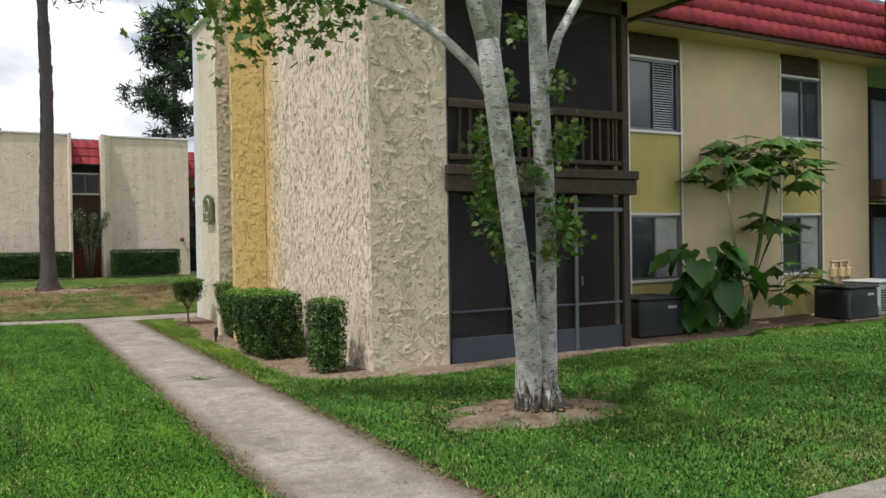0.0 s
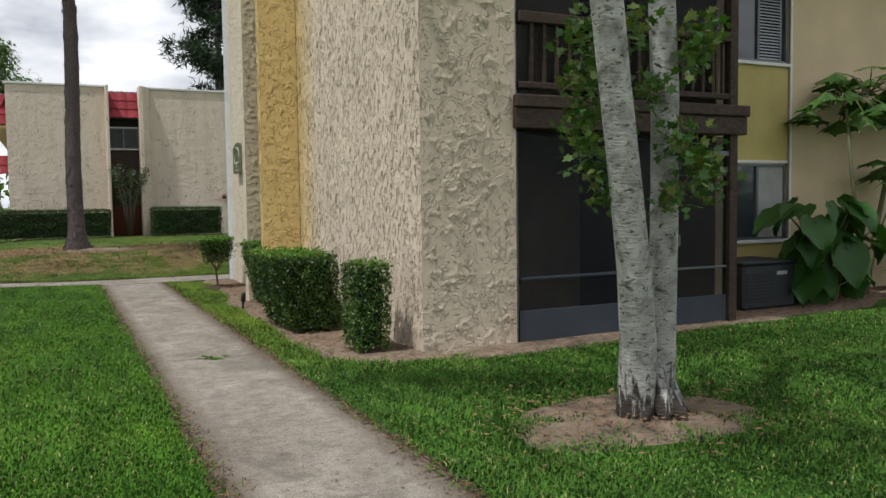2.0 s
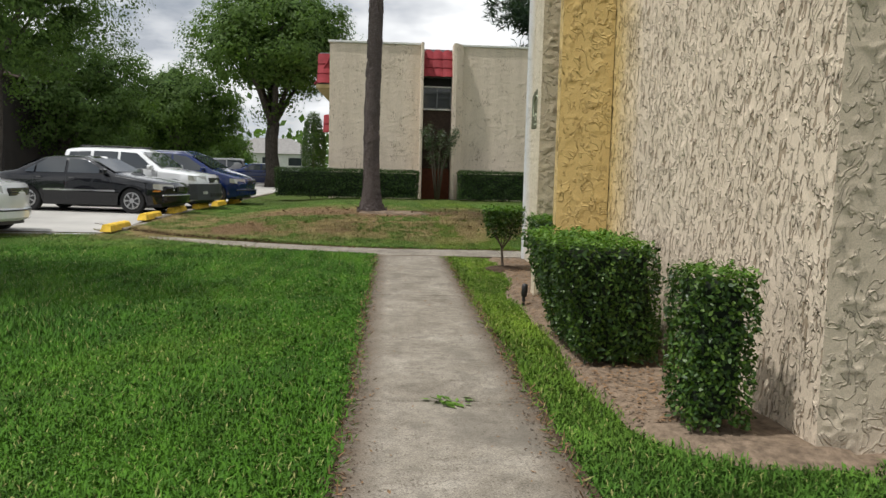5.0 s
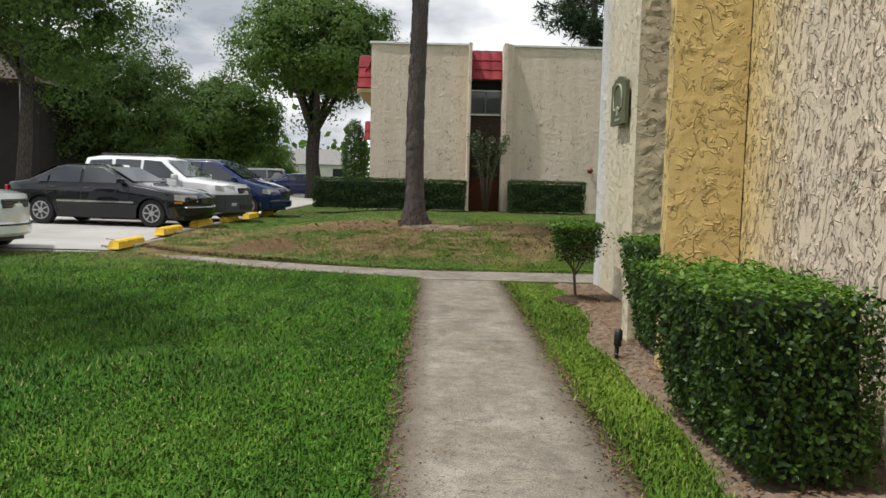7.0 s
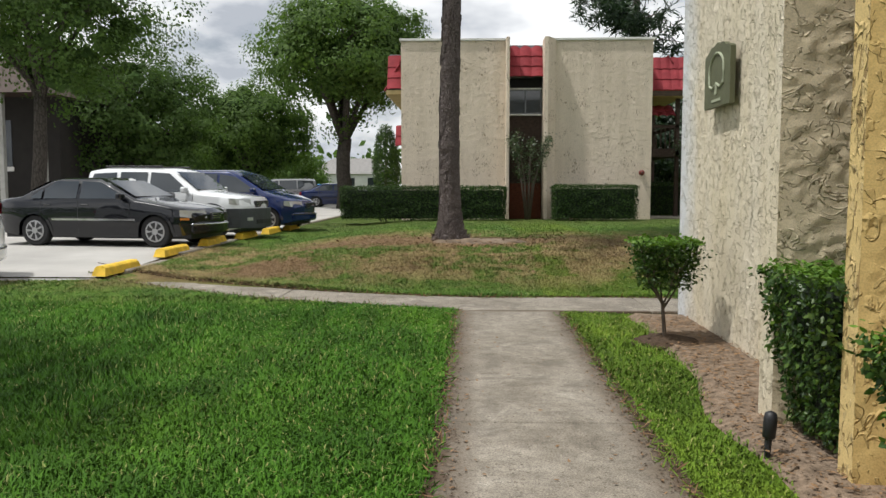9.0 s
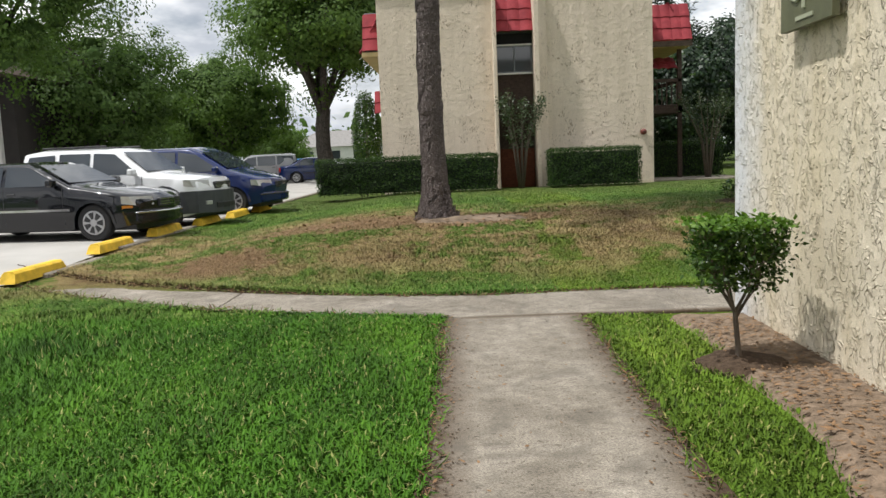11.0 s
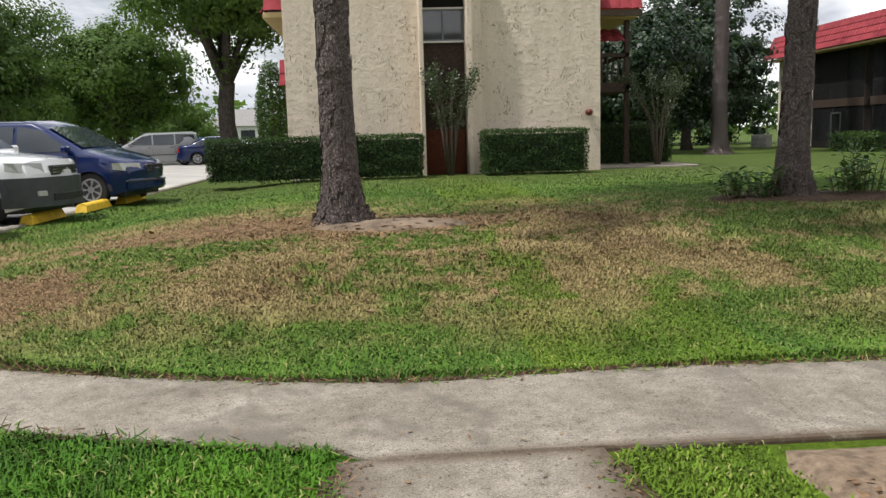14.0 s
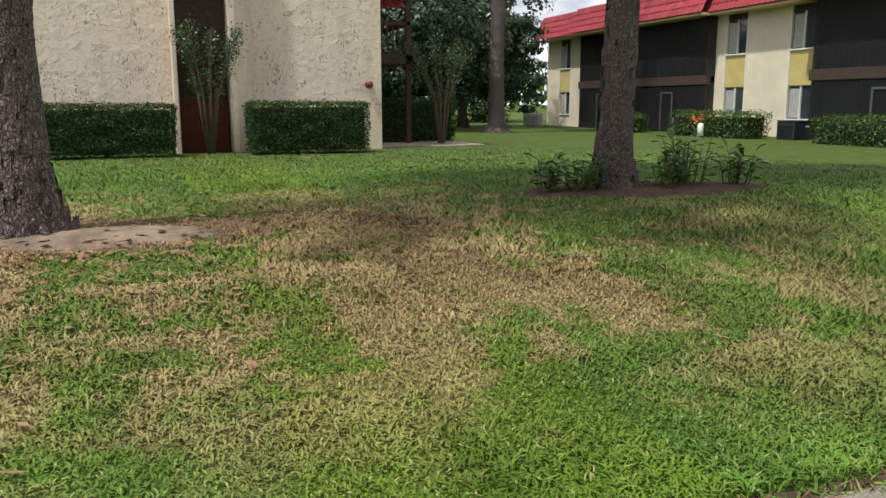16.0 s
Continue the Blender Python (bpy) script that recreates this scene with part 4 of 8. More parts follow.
def near_roof():
    r = structure(thing("roof_near_block"), "red pan-tiled mansard roof with sooty stains over cream soffit", "roof")
    # mansard over the rear wall
    box("fascia", 9.0, 19.2, 12.94, 13.00, 5.41, 5.485, M["fascia"], r)
    box("soffit", 9.0, 19.2, 13.0, 13.62, 5.42, 5.48, M["soffit"], r)
    box("deck", 9.0, 24.0, 13.62, 17.0, 5.5, 6.78, M["cap"], r)
    box("parapet_cap", 9.0, 24.0, 13.5, 13.8, 6.80, 6.90, M["cap"], r)
    raw("slope_board", [(9.0, 12.95, 5.48), (19.2, 12.95, 5.48), (19.2, 13.56, 6.80), (9.0, 13.56, 6.80)], [(0, 1, 2, 3)], M["fascia"], r)
    # porch roof in front
    box("fascia", 5.69, 9.75, 11.28, 11.36, 5.30, 5.44, M["fascia"], r)
    box("fascia", 9.68, 9.75, 11.36, 13.0, 5.30, 5.44, M["fascia"], r)
    box("soffit", 5.69, 9.68, 11.36, 12.02, 5.36, 5.42, M["soffit"], r)
    box("soffit", 8.98, 9.68, 12.02, 13.0, 5.36, 5.42, M["soffit"], r)
    raw("slope_board", [(5.69, 11.30, 5.43), (9.75, 11.30, 5.43), (9.15, 11.95, 6.80), (5.69, 11.95, 6.80)], [(0, 1, 2, 3)], M["fascia"], r)
    raw("slope_board", [(9.75, 11.30, 5.43), (9.75, 13.0, 5.43), (9.15, 13.0, 6.80), (9.15, 11.95, 6.80)], [(0, 1, 2, 3)], M["fascia"], r)
    box("deck", 5.69, 9.14, 11.97, 17.0, 5.5, 6.78, M["cap"], r)
    # next porch to the east
    box("fascia", 17.15, 23.0, 11.28, 11.36, 5.30, 5.44, M["fascia"], r)
    box("soffit", 17.15, 23.0, 11.36, 13.0, 5.36, 5.42, M["soffit"], r)
    raw("slope_board", [(17.15, 11.30, 5.43), (23, 11.30, 5.43), (23, 11.95, 6.80), (17.15, 11.95, 6.80)], [(0, 1, 2, 3)], M["fascia"], r)
    raw("slope_board", [(17.15, 13.0, 5.43), (17.15, 11.30, 5.43), (17.15, 11.95, 6.80), (17.15, 13.0, 6.80)], [(0, 1, 2, 3)], M["fascia"], r)
    return r


near_top = near_roof()


def window_unit(name, x0, x1, z0, z1, y, label, blind=None, split=0.5, open_side=None):
    """A two-light aluminium slider in a wall that faces south."""
    w = structure(thing(name, at=((x0 + x1) / 2, y, z0)), label, "window")
    t = 0.04
    bm = bmesh.new()
    for a in ((x0, x1, z0, z0 + t), (x0, x1, z1 - t, z1), (x0, x0 + t, z0, z1), (x1 - t, x1, z0, z1)):
        add_box(bm, a[0], a[1], y - 0.012, y + 0.06, a[2], a[3])
    part("window_frame", bm, M["alu"], w)
    box("window_sill", x0 - 0.03, x1 + 0.03, y - 0.06, y + 0.03, z0 - 0.055, z0 - 0.004, M["white"], w, "white painted sill")
    box("window_head", x0 - 0.03, x1 + 0.03, y - 0.03, y + 0.02, z1 + 0.004, z1 + 0.05, M["white"], w)
    xm = x0 + (x1 - x0) * split
    box("mullion", xm - 0.025, xm + 0.025, y - 0.006, y + 0.05, z0 + t, z1 - t, M["alu"], w)
    box("pane", x0 + t, xm - 0.025, y + 0.030, y + 0.036, z0 + t, z1 - t, M["glass"] if blind != "curtain" else M["curtain"], w, bevel=0)
    if blind == "slats":
        n = 26
        for s in range(n):
            zz = z0 + t + (z1 - z0 - 2 * t) * (s + 0.5) / n
            raw("slat", [(xm + 0.03, y + 0.045, zz + 0.014), (x1 - t - 0.08, y + 0.045, zz + 0.014), (x1 - t - 0.08, y + 0.020, zz - 0.012), (xm + 0.03, y + 0.020, zz - 0.012)], [(0, 1, 2, 3)], M["blind"], w)
        box("pane", x1 - t - 0.08, x1 - t, y + 0.03, y + 0.036, z0 + t, z1 - t, M["glass"], w, bevel=0)
    else:
        box("pane", xm + 0.025, x1 - t, y + 0.018, y + 0.024, z0 + t, z1 - t, M["curtain"] if blind == "half" else M["glass"], w, bevel=0)
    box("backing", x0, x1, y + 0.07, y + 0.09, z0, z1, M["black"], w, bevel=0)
    return w


window_unit("window_1", 10.42, 11.64, 3.66, 4.96, 13.64, "aluminium sliding window with white slatted blinds", "slats")
window_unit("window_2", 10.42, 11.64, 0.92, 2.10, 13.64, "ground-floor aluminium sliding window with pale curtain", "half")
window_unit("window_3", 14.52, 15.75, 3.72, 4.96, 13.64, "aluminium sliding window half open, dark inside", None, 0.55)
window_unit("window_4", 14.52, 15.75, 0.92, 2.10, 13.64, "ground-floor sliding window with pale curtain inside", "half")


def porch(x0, x1, y, yb, zb, label, far=False, rail_posts=18):
    """A two-storey screened porch: posts, beams, balustrade above, screens and kick panels below."""
    p = structure(thing("porch", at=(x0, y, zb)), label, "screened porch")
    W, S = M["brown"], M["screen"]
    for z0, z1 in ((0.0, 2.36), (2.70, 5.32)):
        box("post", x1 - 0.13, x1, y, y + 0.13, zb + z0, zb + z1, W, p, bevel=0.008)
        box("post", x0 - 0.005, x0 + 0.04, y + 0.05, y + 0.13, zb + z0, zb + z1, M["alu"], p, bevel=0.004)
    box("beam", x0 - 0.04, x1 + 0.10, y - 0.06, y + 0.14, zb + 2.36, zb + 2.58, W, p, bevel=0.01)
    box("beam", x0 - 0.04, x1 + 0.12, y - 0.09, y + 0.14, zb + 2.585, zb + 2.72, W, p, "weathered brown rim board", bevel=0.012)
    box("top_beam", x0, x1, y, y + 0.12, zb + 5.10, zb + 5.32, W, p)
    box("rail", x0 + 0.04, x1 - 0.13, y - 0.02, y + 0.11, zb + 3.50, zb + 3.62, W, p, bevel=0.01)
    box("rail", x0 + 0.04, x1 - 0.13, y + 0.01, y + 0.08, zb + 2.80, zb + 2.87, W, p, bevel=0.01)
    for k in range(rail_posts):
        xx = x0 + 0.2 + (x1 - x0 - 0.45) * k / (rail_posts - 1)
        box("baluster", xx, xx + 0.038, y + 0.02, y + 0.058, zb + 2.87, zb + 3.50, W, p, bevel=0)
    box("screen", x0 + 0.04, x1 - 0.13, y + 0.09, y + 0.092, zb + 2.72, zb + 5.10, S, p, "dark insect screen", bevel=0)
    # lower storey
    A = M["alu"]
    door = x0 + (x1 - x0) * 0.68
    edges = [x0 + 0.04, door, x1 - 0.13]
    for k in range(2):
        a, c = edges[k] + 0.012, edges[k + 1] - 0.012
        box("kick_panel", a, c, y + 0.04, y + 0.07, zb + 0.02, zb + 0.365, M["grey_panel"], p, "blue-grey metal kick panel", bevel=0.004)
        box("screen", a, c, y + 0.055, y + 0.057, zb + 0.365, zb + 2.34, S, p, "dark insect screen", bevel=0)
        box("mid_rail", a, c, y + 0.03, y + 0.07, zb + 0.705, zb + 0.735, A if k == 1 else M["grey_panel"], p, bevel=0.004)
    box("jamb", door - 0.03, door + 0.03, y + 0.02, y + 0.08, zb + 0.02, zb + 2.34, A, p, bevel=0.004)
    box("door_head", door, x1 - 0.13, y + 0.02, y + 0.075, zb + 2.10, zb + 2.16, A, p, bevel=0.004)
    box("door_handle", door + 0.06, door + 0.09, y - 0.02, y + 0.02, zb + 1.0, zb + 1.14, A, p)
    # floor, ceiling and back of the porch
    box("deck", x0, x1, y + 0.13, yb, zb + 2.40, zb + 2.68, W, p, bevel=0)
    box("slab", x0, x1, y + 0.0, yb, zb - 0.2, zb + 0.02, M["concrete"], p, bevel=0)
    for z0 in (0.02, 2.70):
        z1 = z0 + 2.36
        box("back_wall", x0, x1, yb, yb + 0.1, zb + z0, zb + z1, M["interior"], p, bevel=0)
        for k, (a, c) in enumerate(((0.14, 0.36), (0.37, 0.58))):
            xa, xc = x0 + (x1 - x0) * a, x0 + (x1 - x0) * c
            box("sliding_door", xa, xc, yb - 0.05, yb - 0.03, zb + z0 + 0.05, zb + z0 + 2.05, M["vblind"], p, "sliding door with blue-grey vertical blinds", bevel=0)
            box("door_stile", xa, xa + 0.05, yb - 0.07, yb - 0.051, zb + z0 + 0.03, zb + z0 + 2.08, M["alu"], p, bevel=0)
    return p


porch(5.70, 8.93, 12.0, 13.9, 0.0, "dark brown timber porch with insect screens and balustrade")
porch(17.42, 21.0, 12.0, 13.9, 0.0, "dark brown timber porch further along the block")


# ---------------------------------------------------------------- far blocks
def far_block():
    """The north block's end wall: two slabs, a brown recess between, roofs and balconies beside it."""
    b = structure(thing("wall_north_block", at=(4, 41, 0.3)), "cream stucco end slabs of the north apartment block", "building")
    y, top, base = 41.03, 6.50, -0.2
    S = M["stucco_far"]
    box("slab_body", -0.36, 3.40, y + 0.02, y + 9, base, top, S, b, bevel=0.02)
    box("slab_body", 4.63, 8.39, y + 0.02, y + 9, base, top, S, b, bevel=0.02)
    wall_grid("slab_face", (-0.36, y), (3.40, y), 0.1, top - 0.01, 0.1, S, b, 0.014, 21, 0.05, 0.8)
    wall_grid("slab_face", (4.63, y), (8.39, y), 0.1, top - 0.01, 0.1, S, b, 0.014, 22, 0.05, 0.8)
    box("fin", 3.30, 3.42, y - 0.45, y + 0.5, base, top + 0.06, S, b, bevel=0.02)
    prism("fin", [(4.61, y - 0.45), (4.74, y - 0.45), (5.05, y + 0.02), (4.61, y + 0.5)], base, top + 0.06, S, b)
    for a, c in ((-0.42, 3.30), (4.75, 8.45)):
        box("parapet_cap", a, c, y - 0.06, y + 0.3, top, top + 0.08, M["white"], b)
    box("recess_panel", 3.40, 4.63, y + 0.45, y + 0.6, base, 3.95, M["brown"], b, "dark brown boarded recess")
    box("recess_panel", 3.40, 4.63, y + 0.45, y + 0.6, 4.88, 5.25, M["black"], b)
    box("gate_board", 3.43, 4.00, y + 0.30, y + 0.34, 0.3, 1.55, M["redwood"], b, "reddish brown timber gate")
    box("gate_board", 4.02, 4.58, y + 0.30, y + 0.34, 0.3, 1.55, M["redwood"], b, "reddish brown timber gate")
    tiled_mesh("roof_tiles", b, (3.42, y + 0.10, 5.25), (1, 0, 0), (0, 0.42, 1), 1.19, 1.2)
    box("roof_back", 3.42, 4.61, y + 0.5, y + 3, 5.2, 6.42, M["cap"], b)
    # flank roofs and balconies
    box("core", -0.2, 8.2, y + 0.6, y + 24, base, 5.0, M["wall_far"], b, bevel=0)
    box("core_roof", -0.1, 8.1, y + 0.6, y + 24, 5.0, 6.3, M["cap"], b, bevel=0)
    tiled_mesh("roof_tiles", b, (-0.95, y + 24, 4.85), (0, -1, 0), (0.55, 0, 1), 23.4, 1.5)
    box("soffit", -0.95, -0.2, y + 0.6, y + 24, 4.72, 4.82, M["soffit"], b)
    tiled_mesh("roof_tiles", b, (10.0, y + 1.6, 4.85), (0, 1, 0), (-0.55, 0, 1), 22.4, 1.5)
    box("soffit", 8.2, 10.0, y + 1.6, y + 24, 4.72, 4.82, M["soffit"], b)
    tiled_mesh("roof_tiles", b, (-0.90, y + 0.45, 4.88), (1, 0, 0), (0.0, 0.42, 1), 0.56, 1.3)
    box("roof_end", -0.86, -0.34, y + 1.02, y + 1.12, 4.82, 6.20, M["cap"], b)
    box("fascia", -0.92, -0.36, y + 0.40, y + 0.50, 4.72, 4.86, M["soffit"], b)
    tiled_mesh("roof_tiles", b, (8.40, y + 1.3, 4.90), (1, 0, 0), (0.0, 0.42, 1), 1.6, 1.3)
    tiled_mesh("roof_tiles", b, (8.40, y + 2.0, 4.02), (1, 0, 0), (0.0, 0.9, 0.62), 1.3, 0.7)
    box("fascia", 8.40, 10.0, y + 1.25, y + 1.35, 4.72, 4.90, M["fascia"], b)
    tiled_mesh("roof_tiles", b, (-0.76, y + 2.0, 2.95), (1, 0, 0), (0, 0.42, 1), 0.40, 0.8)
    for k in range(2):
        yy = y + 2.2 + k * 7.5
        box("balcony_floor", 8.2, 9.9, yy, yy + 4.2, 2.55, 2.85, M["brown"], b)
        box("balcony_rail", 9.80, 9.90, yy, yy + 4.2, 3.62, 3.74, M["brown"], b)
        box("balcony_rail", 8.2, 9.9, yy, yy + 0.1, 3.62, 3.74, M["brown"], b)
        box("balcony_post", 9.76, 9.90, yy, yy + 0.14, 0.1, 4.8, M["brown"], b)
        box("balcony_post", 9.76, 9.90, yy + 4.06, yy + 4.2, 0.1, 4.8, M["brown"], b)
        for j in range(9):
            box("baluster", 8.35 + j * 0.17, 8.39 + j * 0.17, yy + 0.03, yy + 0.07, 2.85, 3.62, M["brown"], b, bevel=0)
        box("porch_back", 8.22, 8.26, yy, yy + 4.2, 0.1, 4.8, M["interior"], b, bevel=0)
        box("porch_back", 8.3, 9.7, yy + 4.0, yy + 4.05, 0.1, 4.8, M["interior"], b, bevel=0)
    return b


far_block()
window_unit("window_5", 3.43, 4.60, 4.00, 4.86, 41.42, "small dark aluminium slider in a brown recess")


def east_block():
    """The long block across the east lawn, its front to the west."""
    b = structure(thing("wall_east_block", at=(28, 55, 0)), "cream two-storey apartment block with yellow panels and dark porches", "building")
    X, Z = 27.4, -0.1
    W, Bm = M["wall_far"], M["brown"]
    # stretches of the front: (from, to)
    walls = [(45.7, 52.0), (63.6, 68.6), (33.0, 39.0)]
    wins = [(50.0, 51.3), (46.1, 47.4), (65.6, 66.9), (36.5, 37.8)]
    for a, c in walls:
        holes = sorted(w for w in wins if a < w[0] < c)
        cur = a
        for h in holes:
            box("wall_piece", X, X + 0.25, cur, h[0], Z - 0.3, 5.4, W, b, bevel=0)
            cur = h[1]
        box("wall_piece", X, X + 0.25, cur, c, Z - 0.3, 5.4, W, b, bevel=0)
    for n, (a, c) in enumerate(wins):
        box("panel", X + 0.03, X + 0.25, a, c, 2.15, 3.55, M["panel"], b, "yellow painted infill panel", bevel=0)
        box("panel", X + 0.03, X + 0.25, a, c, Z - 0.3, 0.80, W, b, bevel=0)
        box("header", X + 0.05, X + 0.25, a, c, 5.05, 5.4, Bm, b, bevel=0)
        for z0, z1 in ((0.82, 2.12), (3.60, 5.05)):
            w = part("window", add_box(bmesh.new(), X + 0.10, X + 0.14, a, c, z0, z1), M["glass"], b, "dark aluminium sliding window")
            box("frame", X + 0.04, X + 0.10, (a + c) / 2 - 0.03, (a + c) / 2 + 0.03, z0, z1, M["white"], w, bevel=0)
            box("frame", X - 0.04, X + 0.08, a - 0.04, c + 0.04, z0 - 0.06, z0, M["white"], w, bevel=0)
            box("curtain", X + 0.08, X + 0.098, (a + c) / 2 + 0.05, c - 0.05, z0 + 0.05, z1 - 0.1, M["curtain"], w, bevel=0)
        for yy in (a - 0.05, c):
            box("batten", X - 0.02, X, yy, yy + 0.05, 0.1, 5.3, M["white"], b, bevel=0)
    for a, c in ((52.0, 57.9), (39.0, 45.7), (58.6, 63.6)):
        xf = X - 0.45
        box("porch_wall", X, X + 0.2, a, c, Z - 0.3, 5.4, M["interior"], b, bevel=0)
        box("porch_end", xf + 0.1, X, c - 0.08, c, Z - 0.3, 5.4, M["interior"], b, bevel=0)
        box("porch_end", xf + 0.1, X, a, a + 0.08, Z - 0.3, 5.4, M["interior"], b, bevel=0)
        box("porch_beam", xf - 0.06, xf + 0.16, a - 0.1, c + 0.1, 2.30, 2.72, Bm, b)
        box("porch_floor", xf + 0.16, X, a, c, 2.38, 2.66, Bm, b, bevel=0)
        box("porch_rail", xf, xf + 0.12, a, c, 3.45, 3.62, Bm, b)
        box("porch_kick", xf + 0.02, xf + 0.08, a, c, Z - 0.1, 0.42, M["fascia"], b)
        n = 3
        for k in range(n + 1):
            yy = a + (c - a - 0.14) * k / n
            box("post", xf, xf + 0.14, yy, yy + 0.14, Z - 0.1, 2.30, Bm, b)
            box("post", xf, xf + 0.14, yy, yy + 0.14, 2.72, 5.35, Bm, b)
        for k in range(26):
            yy = a + (c - a) * (k + 0.5) / 26
            box("baluster", xf + 0.04, xf + 0.08, yy, yy + 0.04, 2.72, 3.45, Bm, b, bevel=0)
        box("screen", xf - 0.024, xf - 0.020, a, c, Z, 2.29, M["screen_far"], b, bevel=0)
        box("screen", xf - 0.024, xf - 0.020, a, c, 2.73, 5.31, M["screen_far"], b, bevel=0)
        dm = (a + c) / 2
        for yy in (dm - 0.45, dm + 0.45):
            box("screen_door_stile", xf - 0.06, xf - 0.028, yy - 0.04, yy + 0.04, Z, 2.0, M["alu"], b)
        box("screen_door_rail", xf - 0.06, xf - 0.028, dm - 0.45, dm + 0.45, 1.92, 2.0, M["alu"], b)
        tiled_mesh("roof_tiles", b, (xf - 0.75, c + 0.4, 5.42), (0, -1, 0), (0.5, 0, 1), c - a + 0.8, 1.55)
        box("porch_soffit", xf - 0.75, X, a - 0.4, c + 0.4, 5.32, 5.42, M["soffit"], b)
        box("roof_infill", xf - 0.1, X + 0.5, a - 0.3, c + 0.3, 5.42, 6.85, M["tile"], b, bevel=0)
    for a, c in ((45.2, 52.5), (63.4, 69.2), (32.0, 39.4)):
        tiled_mesh("roof_tiles", b, (X - 0.75, c, 5.42), (0, -1, 0), (0.5, 0, 1), c - a, 1.55)
        box("soffit", X - 0.75, X + 0.2, a, c, 5.32, 5.42, M["soffit"], b)
    box("roof_deck", X + 0.05, X + 10, 32, 69, 5.42, 6.90, M["cap"], b, bevel=0)
    box("block_core", X + 0.3, X + 10, 32, 68.6, Z - 0.3, 5.42, W, b, bevel=0)
    return b


east_block()


def house_far(x, y, w, d, h, wall_m, label, porch_posts=0, roof_m=None):
    z = gz(x, y)
    b = structure(thing("house", at=(x, y, z)), label, "house")
    box("wall", x, x + w, y, y + d, z - 0.3, z + h, wall_m, b)
    lap = 2.0 if porch_posts else 0.5
    v = [(x - 0.5, y - lap, z + h), (x + w + 0.5, y - lap, z + h), (x + w + 0.5, y + d + 0.5, z + h), (x - 0.5, y + d + 0.5, z + h),
         (x + w * 0.3, y + d / 2, z + h + d * 0.28), (x + w * 0.7, y + d / 2, z + h + d * 0.28)]
    raw("roof", v, [(0, 1, 5, 4), (1, 2, 5), (2, 3, 4, 5), (3, 0, 4), (3, 2, 1, 0)], roof_m or M["shingle"], b)
    for k in range(3):
        xx = x + w * (0.15 + 0.28 * k)
        wd = part("window", add_box(bmesh.new(), xx, xx + w * 0.14, y - 0.04, y + 0.02, z + h * 0.4, z + h * 0.8), M["glass"], b)
        box("frame", xx - 0.08, xx + w * 0.14 + 0.08, y - 0.06, y - 0.041, z + h * 0.36, z + h * 0.4, M["white"], wd)
    for k in range(porch_posts):
        xx = x + w * k / max(1, porch_posts - 1)
        box("post", xx - 0.12, xx + 0.12, y - 1.6, y - 1.36, z, z + h, M["curtain"], b)
    return b


house_far(-27, 150, 16, 10, 3.4, M["house"], "pale single-storey house with a grey shingle roof beyond the parking")
house_far(-33, 50.5, 15.5, 9, 5.5, M["dark_board"], "dark two-storey block with pale posts behind the trees", 9, M["brown"])
house_far(-66, 84, 30, 10, 5.0, M["wall_far"], "tan apartment block glimpsed behind the trees", 0)
house_far(12, 92, 14, 8, 5.0, M["wall_far"], "cream block glimpsed between trees", 0)


